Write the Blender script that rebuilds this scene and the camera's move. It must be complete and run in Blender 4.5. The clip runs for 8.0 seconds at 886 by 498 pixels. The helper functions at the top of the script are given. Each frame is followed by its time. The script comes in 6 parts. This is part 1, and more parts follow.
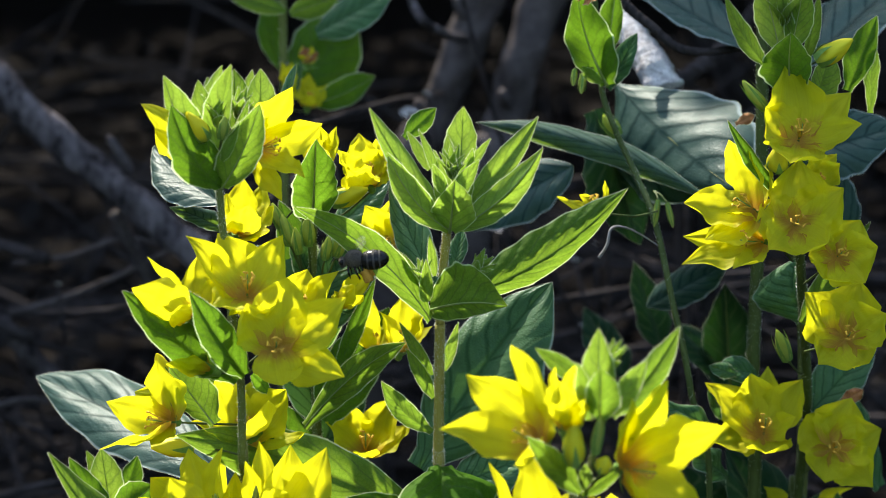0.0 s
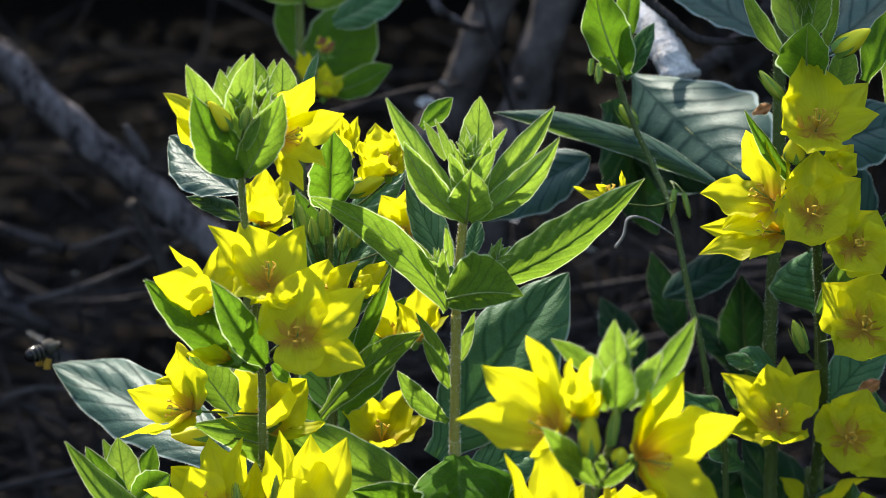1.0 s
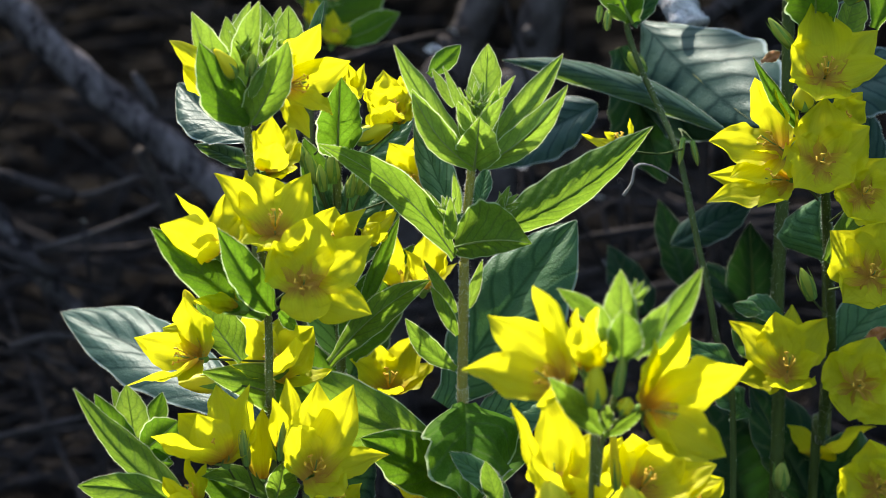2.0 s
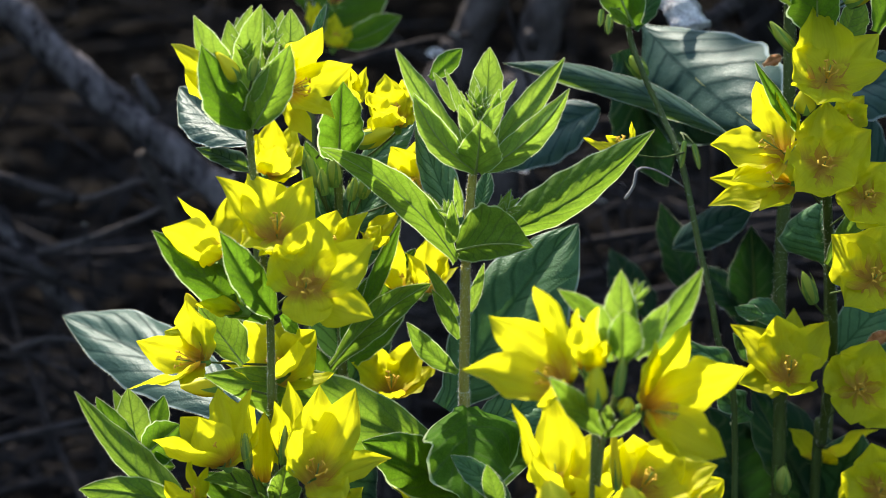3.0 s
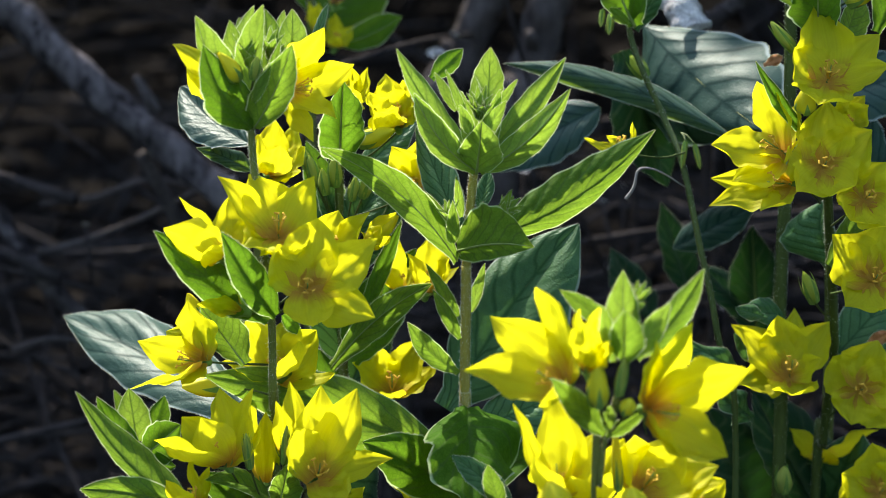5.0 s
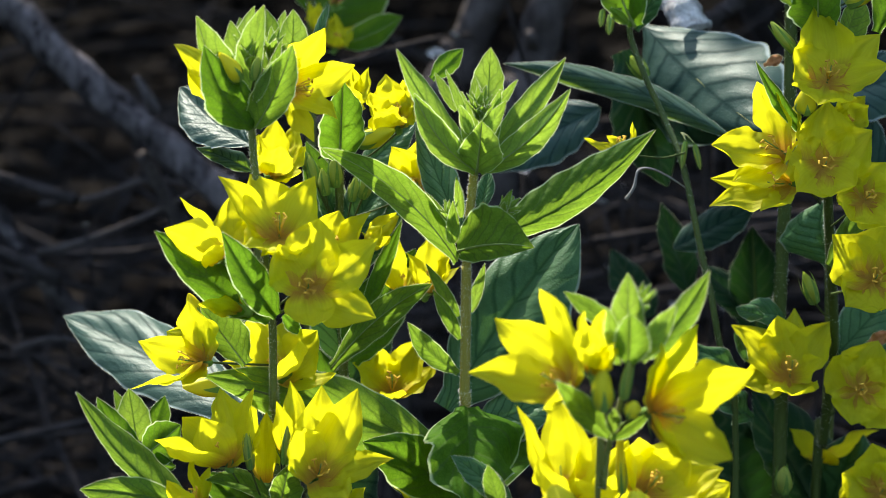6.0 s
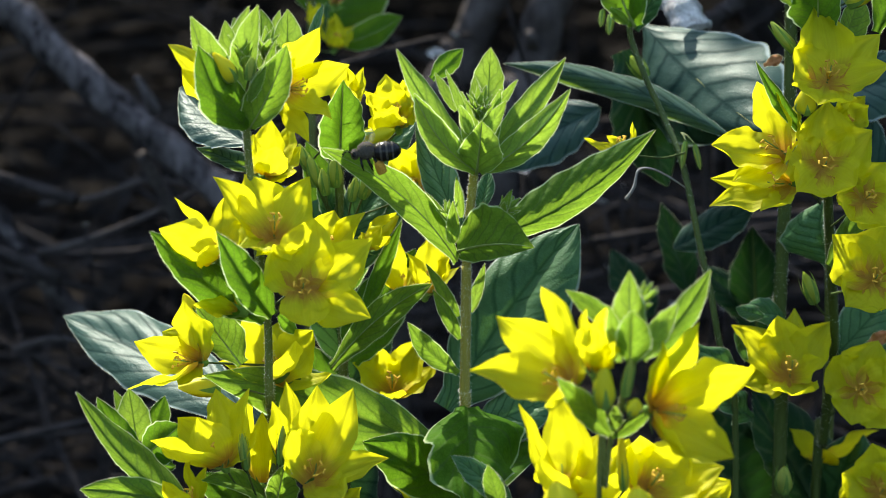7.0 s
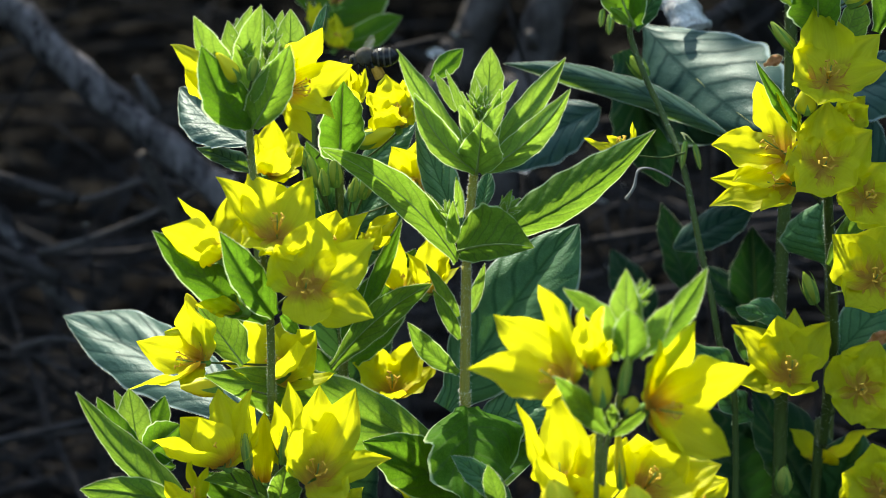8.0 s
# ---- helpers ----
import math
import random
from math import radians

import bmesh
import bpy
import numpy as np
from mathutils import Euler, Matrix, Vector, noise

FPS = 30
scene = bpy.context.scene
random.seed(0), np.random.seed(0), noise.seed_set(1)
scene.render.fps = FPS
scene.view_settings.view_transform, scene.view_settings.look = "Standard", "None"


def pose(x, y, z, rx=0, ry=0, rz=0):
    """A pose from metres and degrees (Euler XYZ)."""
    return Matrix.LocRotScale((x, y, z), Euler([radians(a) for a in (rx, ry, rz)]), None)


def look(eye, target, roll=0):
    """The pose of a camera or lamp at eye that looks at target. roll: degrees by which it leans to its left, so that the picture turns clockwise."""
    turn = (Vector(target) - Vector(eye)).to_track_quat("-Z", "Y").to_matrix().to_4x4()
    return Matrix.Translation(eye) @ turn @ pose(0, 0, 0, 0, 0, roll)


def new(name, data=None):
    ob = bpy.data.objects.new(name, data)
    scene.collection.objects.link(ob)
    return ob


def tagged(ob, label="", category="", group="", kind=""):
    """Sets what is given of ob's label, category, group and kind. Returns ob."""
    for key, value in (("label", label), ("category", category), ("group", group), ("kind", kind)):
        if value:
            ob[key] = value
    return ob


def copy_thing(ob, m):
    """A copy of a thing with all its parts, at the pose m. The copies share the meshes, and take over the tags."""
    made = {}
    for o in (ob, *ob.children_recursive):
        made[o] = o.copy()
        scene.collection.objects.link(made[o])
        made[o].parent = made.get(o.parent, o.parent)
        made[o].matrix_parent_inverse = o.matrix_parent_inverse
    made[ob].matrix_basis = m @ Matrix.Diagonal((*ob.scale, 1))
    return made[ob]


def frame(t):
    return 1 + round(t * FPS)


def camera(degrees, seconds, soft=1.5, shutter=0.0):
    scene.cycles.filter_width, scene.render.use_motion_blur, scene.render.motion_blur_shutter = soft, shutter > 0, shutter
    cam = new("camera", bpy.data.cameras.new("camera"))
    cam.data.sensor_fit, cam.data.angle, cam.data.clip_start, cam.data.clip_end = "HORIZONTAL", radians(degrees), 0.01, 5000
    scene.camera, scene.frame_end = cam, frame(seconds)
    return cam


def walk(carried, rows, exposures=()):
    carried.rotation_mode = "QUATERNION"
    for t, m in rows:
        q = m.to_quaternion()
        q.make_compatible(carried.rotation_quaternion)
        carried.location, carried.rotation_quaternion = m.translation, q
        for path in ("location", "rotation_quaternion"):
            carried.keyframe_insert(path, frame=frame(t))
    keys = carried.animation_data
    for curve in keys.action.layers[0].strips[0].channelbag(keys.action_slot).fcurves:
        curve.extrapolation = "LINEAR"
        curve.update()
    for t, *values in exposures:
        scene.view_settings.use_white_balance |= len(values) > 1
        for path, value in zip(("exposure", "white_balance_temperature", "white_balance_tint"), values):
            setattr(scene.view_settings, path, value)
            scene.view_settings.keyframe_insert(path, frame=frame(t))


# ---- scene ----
EYE = (0.0, -0.75, 0.75)
cam = camera(23.0, 8.0, soft=0.6, shutter=0.12)
cam.data.dof.use_dof = True
cam.data.dof.focus_distance = 0.775
cam.data.dof.aperture_fstop = 14.5
walk(cam, [
    (0, look(EYE, (0.0092, 0, 0.5706), 0.03)),
    (0.1, look(EYE, (0.0095, 0, 0.5704), 0.03)),
    (0.2, look(EYE, (0.0086, 0, 0.5705), 0.03)),
    (0.3, look(EYE, (0.0076, 0, 0.5705), 0.03)),
    (0.4, look(EYE, (0.0066, 0, 0.5703), 0.03)),
    (0.5, look(EYE, (0.0052, 0, 0.5701), 0.03)),
    (0.6, look(EYE, (0.0036, 0, 0.5687), 0.03)),
    (0.7, look(EYE, (0.0033, 0, 0.5681), 0.03)),
    (0.8, look(EYE, (0.0034, 0, 0.5673), 0.03)),
    (1, look(EYE, (0.0034, 0, 0.5669), 0.03)),
    (1.1, look(EYE, (0.0031, 0, 0.5667), 0.03)),
    (1.2, look(EYE, (0.0029, 0, 0.5656), 0)),
    (1.3, look(EYE, (0.0032, 0, 0.5597), 0)),
    (1.4, look(EYE, (0.004, 0, 0.5451), 0)),
    (1.5, look(EYE, (0.0044, 0, 0.5413), 0)),
    (1.6, look(EYE, (0.0024, 0, 0.5444), 0)),
    (1.7, look(EYE, (0.0014, 0, 0.5457), 0)),
    (2.1, look(EYE, (0.0004, 0, 0.5482), 0)),
    (2.8, look(EYE, (0, 0, 0.549), 0)),
    (4, look(EYE, (0, 0, 0.549), 0)),
    (4.5, look(EYE, (-0.0002, 0, 0.549), 0)),
    (6, look(EYE, (-0.0003, 0, 0.5491), 0)),
    (8, look(EYE, (-0.0003, 0, 0.5491), 0)),
], exposures=[(0, 1.90, 7100, 10), (2.8, 1.91, 7100, 10), (5.8, 1.89, 7100, 9), (7.0, 1.93, 7100, 6), (8.0, 1.97, 7100, 0)])

# ---- daylight ----
SUN_DIR = Vector((-0.30, 0.58, 0.76)).normalized()
world = bpy.data.worlds.new("daylight")
scene.world = world
world.use_nodes = True
wn = world.node_tree
sky = wn.nodes.new("ShaderNodeTexSky")
sky.sky_type = "NISHITA"
sky.sun_disc = False
sky.sun_elevation = math.asin(SUN_DIR.z)
sky.sun_rotation = math.atan2(SUN_DIR.x, SUN_DIR.y)
back = wn.nodes["Background"]
back.inputs["Strength"].default_value = 0.15
wn.links.new(sky.outputs[0], back.inputs["Color"])
sun_data = bpy.data.lights.new("sun", "SUN")
sun_data.energy = 3.0
sun_data.angle = radians(0.5)
sun_data.color = (1.0, 0.975, 0.92)
sun = new("sun", sun_data)
sun.matrix_world = look((0, 0, 0), -SUN_DIR)

# ---- materials ----
def nodes(name):
    m = bpy.data.materials.new(name)
    m.use_nodes = True
    t = m.node_tree
    t.nodes.clear()
    out = t.nodes.new("ShaderNodeOutputMaterial")

    def n(kind, **props):
        node = t.nodes.new("ShaderNode" + kind)
        for key, value in props.items():
            if key == "operation":
                node.operation = value
            elif key == "blend":
                node.data_type, node.blend_type = "RGBA", value
            else:
                node.inputs[key.replace("_", " ")].default_value = value
        return node
    return m, t, out, n


def ramp(t, source, stops):
    r = t.nodes.new("ShaderNodeValToRGB")
    while len(r.color_ramp.elements) < len(stops):
        r.color_ramp.elements.new(0.5)
    for e, (pos, col) in zip(r.color_ramp.elements, stops):
        e.position, e.color = pos, (*col, 1)
    t.links.new(source, r.inputs[0])
    return r.outputs[0]


def leaf_material(name, dark, light, glow, share=0.45, rough=0.45, veins=7.0, edge=(0.36, 0.45, 0.24), relief=0.6, shine=0.45, wobble=0.12, furrow=None, deep=0.0006, sheen=(0.80, 0.97, 1.0), mark=0.5):
    """Leaf blade: side veins running obliquely from the midrib, mottling, pale hairy margin, light passing through."""
    m, t, out, n = nodes(name)
    L = t.links.new
    uv = n("TexCoord")
    sep = n("SeparateXYZ")
    L(uv.outputs["UV"], sep.inputs[0])
    across = n("Math", operation="SUBTRACT")
    L(sep.outputs[0], across.inputs[0])
    across.inputs[1].default_value = 0.5
    side = n("Math", operation="ABSOLUTE")
    L(across.outputs[0], side.inputs[0])
    slope = n("Math", operation="MULTIPLY")
    L(side.outputs[0], slope.inputs[0])
    slope.inputs[1].default_value = 0.62
    along = n("Math", operation="SUBTRACT")
    L(sep.outputs[1], along.inputs[0])
    L(slope.outputs[0], along.inputs[1])
    wob = n("TexNoise", Scale=5.0, Detail=2.0)
    L(uv.outputs["UV"], wob.inputs["Vector"])
    wob2 = n("Math", operation="MULTIPLY_ADD")
    L(wob.outputs[0], wob2.inputs[0])
    wob2.inputs[1].default_value = wobble
    L(along.outputs[0], wob2.inputs[2])
    freq = n("Math", operation="MULTIPLY")
    L(wob2.outputs[0], freq.inputs[0])
    freq.inputs[1].default_value = veins
    saw = n("Math", operation="PINGPONG")
    L(freq.outputs[0], saw.inputs[0])
    saw.inputs[1].default_value = 0.5
    vein = ramp(t, saw.outputs[0], [(0.0, (1, 1, 1)), (0.05, (0.75, 0.75, 0.75)), (0.15, (0.0, 0.0, 0.0))])
    rib = ramp(t, side.outputs[0], [(0.0, (1, 1, 1)), (0.035, (0, 0, 0))])
    both = n("Mix", blend="LIGHTEN")
    both.inputs[0].default_value = 1.0
    L(vein, both.inputs[6])
    L(rib, both.inputs[7])
    obj = n("TexCoord")
    mottle = n("TexNoise", Scale=160.0, Detail=5.0, Roughness=0.65)
    L(obj.outputs["Object"], mottle.inputs["Vector"])
    fine = n("TexNoise", Scale=1400.0, Detail=3.0)
    L(obj.outputs["Object"], fine.inputs["Vector"])
    net = t.nodes.new("ShaderNodeTexVoronoi")
    net.feature = "DISTANCE_TO_EDGE"
    net.inputs["Scale"].default_value = 620.0
    L(obj.outputs["Object"], net.inputs["Vector"])
    mesh = ramp(t, net.outputs["Distance"], [(0.0, (0.74, 0.80, 0.62)), (0.16, (1, 1, 1))])
    info = n("ObjectInfo")
    vary = n("Math", operation="MULTIPLY_ADD")
    L(info.outputs["Random"], vary.inputs[0])
    vary.inputs[1].default_value = 0.45
    L(mottle.outputs[0], vary.inputs[2])
    col = ramp(t, vary.outputs[0], [(0.30, dark), (1.0, light)])
    pale = n("Mix", blend="MIX")
    L(both.outputs[2], pale.inputs[0])
    L(col, pale.inputs[6])
    pale.inputs[7].default_value = (*(furrow or [0.6 * a + 0.4 * b for a, b in zip(light, (0.35, 0.42, 0.2))]), 1)
    faint = n("Math", operation="MULTIPLY")
    L(both.outputs[2], faint.inputs[0])
    faint.inputs[1].default_value = 0.8 if furrow else 0.35
    L(faint.outputs[0], pale.inputs[0])
    rim = ramp(t, side.outputs[0], [(0.474, (0, 0, 0)), (0.490, (1, 1, 1))])
    edged = n("Mix", blend="MIX")
    L(rim, edged.inputs[0])
    L(pale.outputs[2], edged.inputs[6])
    edged.inputs[7].default_value = (*edge, 1)
    hgt = n("Math", operation="MULTIPLY_ADD")
    L(saw.outputs[0], hgt.inputs[0])
    hgt.inputs[1].default_value = 0.9
    soft_mottle = n("Math", operation="MULTIPLY")
    L(mottle.outputs[0], soft_mottle.inputs[0])
    soft_mottle.inputs[1].default_value = 0.5
    L(soft_mottle.outputs[0], hgt.inputs[2])
    hgt2 = n("Math", operation="MULTIPLY_ADD")
    L(fine.outputs[0], hgt2.inputs[0])
    hgt2.inputs[1].default_value = 0.5
    L(hgt.outputs[0], hgt2.inputs[2])
    hgt3 = n("Math", operation="MULTIPLY_ADD")
    L(net.outputs["Distance"], hgt3.inputs[0])
    hgt3.inputs[1].default_value = 0.35
    L(hgt2.outputs[0], hgt3.inputs[2])
    bump = n("Bump", Strength=relief, Distance=deep)
    L(hgt3.outputs[0], bump.inputs["Height"])
    p = n("BsdfPrincipled", Roughness=rough)
    glint = n("Math", operation="MULTIPLY_ADD")
    L(both.outputs[2], glint.inputs[0])
    glint.inputs[1].default_value = -0.85 * shine
    glint.inputs[2].default_value = shine
    L(glint.outputs[0], p.inputs["Specular IOR Level"])
    p.inputs["Specular Tint"].default_value = (*sheen, 1)
    L(edged.outputs[2], p.inputs["Base Color"])
    L(bump.outputs[0], p.inputs["Normal"])
    thru = n("Mix", blend="MIX")
    L(both.outputs[2], thru.inputs[0])
    thru.inputs[6].default_value = (*glow, 1)
    thru.inputs[7].default_value = (*[a * mark for a in glow], 1)
    tone = n("Mix", blend="MULTIPLY")
    tone.inputs[0].default_value = 0.7
    L(thru.outputs[2], tone.inputs[6])
    L(ramp(t, mottle.outputs[0], [(0.25, (0.55, 0.6, 0.4)), (0.7, (1, 1, 1))]), tone.inputs[7])
    tr = n("BsdfTranslucent")
    netted = n("Mix", blend="MULTIPLY")
    netted.inputs[0].default_value = 1.0
    L(tone.outputs[2], netted.inputs[6])
    L(mesh, netted.inputs[7])
    downy = n("Mix", blend="MIX")
    L(rim, downy.inputs[0])
    L(netted.outputs[2], downy.inputs[6])
    downy.inputs[7].default_value = (*[min(1, 1.9 * a) for a in edge], 1)
    L(downy.outputs[2], tr.inputs["Color"])
    mix = n("MixShader")
    mix.inputs[0].default_value = share
    L(p.outputs[0], mix.inputs[1])
    L(tr.outputs[0], mix.inputs[2])
    L(mix.outputs[0], out.inputs["Surface"])
    return m


def petal_material(name, col, base_col, glow, share=0.5):
    """Petal: clear yellow, reddish-brown towards the throat, fine lengthwise veins, light passing through."""
    m, t, out, n = nodes(name)
    L = t.links.new
    uv = n("TexCoord")
    sep = n("SeparateXYZ")
    L(uv.outputs["UV"], sep.inputs[0])
    stretch = n("Mapping")
    stretch.inputs["Scale"].default_value = (26, 1.6, 1)
    L(uv.outputs["UV"], stretch.inputs["Vector"])
    streak = n("TexNoise", Scale=1.0, Detail=3.0)
    L(stretch.outputs[0], streak.inputs["Vector"])
    blot = n("TexNoise", Scale=220.0, Detail=3.0)
    L(uv.outputs["Object"], blot.inputs["Vector"])
    push = n("Math", operation="MULTIPLY_ADD")
    L(streak.outputs[0], push.inputs[0])
    push.inputs[1].default_value = 0.16
    L(sep.outputs[1], push.inputs[2])
    tint = ramp(t, push.outputs[0], [(0.12, base_col), (0.40, col)])
    shade = n("Mix", blend="MULTIPLY")
    shade.inputs[0].default_value = 1.0
    L(tint, shade.inputs[6])
    L(ramp(t, streak.outputs[0], [(0.3, (0.94, 0.92, 0.86)), (0.62, (1, 1, 1))]), shade.inputs[7])
    bump = n("Bump", Strength=0.6, Distance=0.0004)
    h = n("Math", operation="ADD")
    L(streak.outputs[0], h.inputs[0])
    L(blot.outputs[0], h.inputs[1])
    L(h.outputs[0], bump.inputs["Height"])
    p = n("BsdfPrincipled", Roughness=0.55)
    p.inputs["Specular IOR Level"].default_value = 0.25
    L(shade.outputs[2], p.inputs["Base Color"])
    L(bump.outputs[0], p.inputs["Normal"])
    gl = n("Mix", blend="MULTIPLY")
    gl.inputs[0].default_value = 1.0
    L(shade.outputs[2], gl.inputs[6])
    gl.inputs[7].default_value = (*glow, 1)
    tr = n("BsdfTranslucent")
    L(gl.outputs[2], tr.inputs["Color"])
    mix = n("MixShader")
    mix.inputs[0].default_value = share
    L(p.outputs[0], mix.inputs[1])
    L(tr.outputs[0], mix.inputs[2])
    L(mix.outputs[0], out.inputs["Surface"])
    return m


def rough_material(name, dark, light, scale, rough=0.8, relief=0.5, dist=0.002, detail=6.0, stretch=(1, 1, 1), metal=0.0, gloss=0.2, span=(0.45, 0.95)):
    """Plain grained surface in two tones."""
    m, t, out, n = nodes(name)
    L = t.links.new
    tc = n("TexCoord")
    mp = n("Mapping")
    mp.inputs["Scale"].default_value = stretch
    L(tc.outputs["Object"], mp.inputs["Vector"])
    a = n("TexNoise", Scale=scale, Detail=detail, Roughness=0.65)
    b = n("TexNoise", Scale=scale * 7.3, Detail=4.0)
    L(mp.outputs[0], a.inputs["Vector"])
    L(mp.outputs[0], b.inputs["Vector"])
    s = n("Math", operation="MULTIPLY_ADD")
    L(b.outputs[0], s.inputs[0])
    s.inputs[1].default_value = 0.4
    L(a.outputs[0], s.inputs[2])
    col = ramp(t, s.outputs[0], [(span[0], dark), (span[1], light)])
    bump = n("Bump", Strength=relief, Distance=dist)
    L(s.outputs[0], bump.inputs["Height"])
    p = n("BsdfPrincipled", Roughness=rough, Metallic=metal)
    p.inputs["Specular IOR Level"].default_value = gloss
    L(col, p.inputs["Base Color"])
    L(bump.outputs[0], p.inputs["Normal"])
    L(p.outputs[0], out.inputs["Surface"])
    return m


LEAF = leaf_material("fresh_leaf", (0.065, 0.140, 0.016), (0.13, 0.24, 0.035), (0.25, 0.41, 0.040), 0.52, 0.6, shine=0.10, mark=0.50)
BRACT = leaf_material("young_bract", (0.105, 0.20, 0.030), (0.20, 0.33, 0.055), (0.34, 0.51, 0.060), 0.48, 0.6, veins=5.0, shine=0.16, mark=0.55)
# the fresh leaf again, with shade put into a darker colour
MID_LEAF = leaf_material("shade_toned_leaf", (0.035, 0.105, 0.008), (0.075, 0.18, 0.016), (0.16, 0.32, 0.022), 0.50, 0.6, shine=0.05, mark=0.6)
OLD_LEAF = leaf_material("old_leaf", (0.032, 0.095, 0.032), (0.072, 0.155, 0.056), (0.10, 0.24, 0.04), 0.22, 0.42, veins=7.0, edge=(0.20, 0.26, 0.19), relief=0.7, shine=0.20, wobble=0.08, furrow=(0.026, 0.075, 0.028))
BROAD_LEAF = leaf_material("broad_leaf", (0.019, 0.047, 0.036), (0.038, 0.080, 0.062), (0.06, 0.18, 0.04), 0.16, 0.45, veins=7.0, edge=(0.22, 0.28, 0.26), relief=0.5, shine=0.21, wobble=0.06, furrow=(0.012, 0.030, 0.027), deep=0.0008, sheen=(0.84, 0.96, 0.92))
WAXY_LEAF = leaf_material("waxy_leaf", (0.026, 0.062, 0.042), (0.048, 0.098, 0.066), (0.22, 0.38, 0.03), 0.34, 0.44, veins=7.0, edge=(0.22, 0.28, 0.24), relief=0.5, shine=0.30, wobble=0.06, furrow=(0.014, 0.036, 0.026), sheen=(0.84, 0.96, 0.92))
PETAL = petal_material("yellow_petal", (0.76, 0.735, 0.028), (0.62, 0.36, 0.05), (1.0, 1.0, 0.7), 0.70)
BUD = petal_material("yellow_bud", (0.72, 0.68, 0.03), (0.40, 0.50, 0.08), (0.9, 0.8, 0.5), 0.3)
PALE_BUD = petal_material("pale_green_bud", (0.40, 0.46, 0.10), (0.22, 0.34, 0.08), (0.8, 0.9, 0.5), 0.35)
CALYX = rough_material("calyx_green", (0.10, 0.20, 0.03), (0.20, 0.33, 0.07), 400.0, 0.6, 0.3, 0.0003)
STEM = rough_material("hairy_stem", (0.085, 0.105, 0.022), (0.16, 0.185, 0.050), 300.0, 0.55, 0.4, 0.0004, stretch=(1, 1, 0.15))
HAIR = leaf_material("pale_hair", (0.60, 0.60, 0.36), (0.75, 0.74, 0.50), (0.90, 0.90, 0.70), 0.5, 0.4, edge=(0.8, 0.8, 0.7), relief=0.0)
ANTHER = rough_material("orange_anther", (0.55, 0.28, 0.02), (0.75, 0.48, 0.05), 900.0, 0.7, 0.2, 0.0002)
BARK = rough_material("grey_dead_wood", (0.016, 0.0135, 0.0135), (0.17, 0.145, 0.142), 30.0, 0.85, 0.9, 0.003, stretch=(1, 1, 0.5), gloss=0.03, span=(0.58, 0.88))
TWIG = rough_material("dark_twig", (0.008, 0.0068, 0.0066), (0.055, 0.046, 0.044), 80.0, 0.85, 0.7, 0.002, gloss=0.05)
SOIL = rough_material("dark_soil", (0.004, 0.003, 0.0026), (0.012, 0.0095, 0.008), 18.0, 0.95, 1.0, 0.02, gloss=0.05)
# litter taken near black, so its colour carries the shade
LITTER = rough_material("shade_dark_litter", (0.006, 0.0052, 0.0050), (0.024, 0.021, 0.0195), 50.0, 0.85, 0.5, 0.002, gloss=0.05)
# flakes kept pale so that their colour stands for flecks of sun
PALE_LITTER = rough_material("sun_fleck_flake", (0.22, 0.20, 0.185), (0.52, 0.49, 0.46), 50.0, 0.85, 0.5, 0.002, gloss=0.1)
DRY = rough_material("dry_brown_leaf", (0.22, 0.08, 0.03), (0.45, 0.20, 0.08), 200.0, 0.8, 0.4, 0.001)
# pale wood, its colour whitened further to stand for direct sun
PALE_WOOD = rough_material("sunlit_white_wood", (0.14, 0.12, 0.11), (0.82, 0.79, 0.76), 110.0, 0.8, 1.0, 0.003)
# darker copy of the dead wood, with the deep shade put into its colour
SHADED_WOOD = rough_material("shade_toned_wood", (0.020, 0.0165, 0.0155), (0.105, 0.088, 0.082), 34.0, 0.85, 0.9, 0.003, gloss=0.05)
HEDGE = rough_material("hedge_green", (0.012, 0.028, 0.008), (0.05, 0.10, 0.025), 14.0, 0.8, 1.0, 0.03, gloss=0.1)
MIDRIB = rough_material("pale_midrib", (0.14, 0.20, 0.06), (0.24, 0.31, 0.12), 300.0, 0.55, 0.2, 0.0003)
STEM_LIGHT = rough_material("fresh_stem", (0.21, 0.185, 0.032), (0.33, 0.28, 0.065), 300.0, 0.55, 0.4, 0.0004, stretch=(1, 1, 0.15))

DULL_WOOD = rough_material("weathered_wood", (0.16, 0.15, 0.145), (0.34, 0.32, 0.31), 50.0, 0.85, 0.6, 0.002)
# darker stem copy: shade is put into the colour; flower stalks share it
STEM_DARK = rough_material("shade_toned_stem", (0.035, 0.055, 0.012), (0.08, 0.11, 0.028), 300.0, 0.55, 0.4, 0.0004, stretch=(1, 1, 0.15))
# near-black leaf: the deep shade among the inner leaves is in its colour
DEEP_SHADE_LEAF = leaf_material("deep_shade_leaf", (0.008, 0.028, 0.013), (0.020, 0.052, 0.022), (0.03, 0.10, 0.015), 0.2, 0.5, veins=7.0, edge=(0.04, 0.07, 0.04), shine=0.10, wobble=0.1, mark=0.6)


# ---- building blocks ----


def finish(name, bm, material, parent=None, label="", smooth=True):
    me = bpy.data.meshes.new(name)
    bm.to_mesh(me)
    bm.free()
    if smooth:
        me.polygons.foreach_set("use_smooth", [True] * len(me.polygons))
    for mat in material if isinstance(material, tuple) else (material,):
        me.materials.append(mat)
    ob = new(name, me)
    if parent is not None:
        ob.parent = parent
    if label:
        tagged(ob, label)
    return ob


def part(name, bm, material, parent, label=""):
    """One mesh, built in world space, hung under a thing whose origin stands at its base."""
    bm.transform(Matrix.Translation(-parent.location))
    return finish(name, bm, material, parent, label)


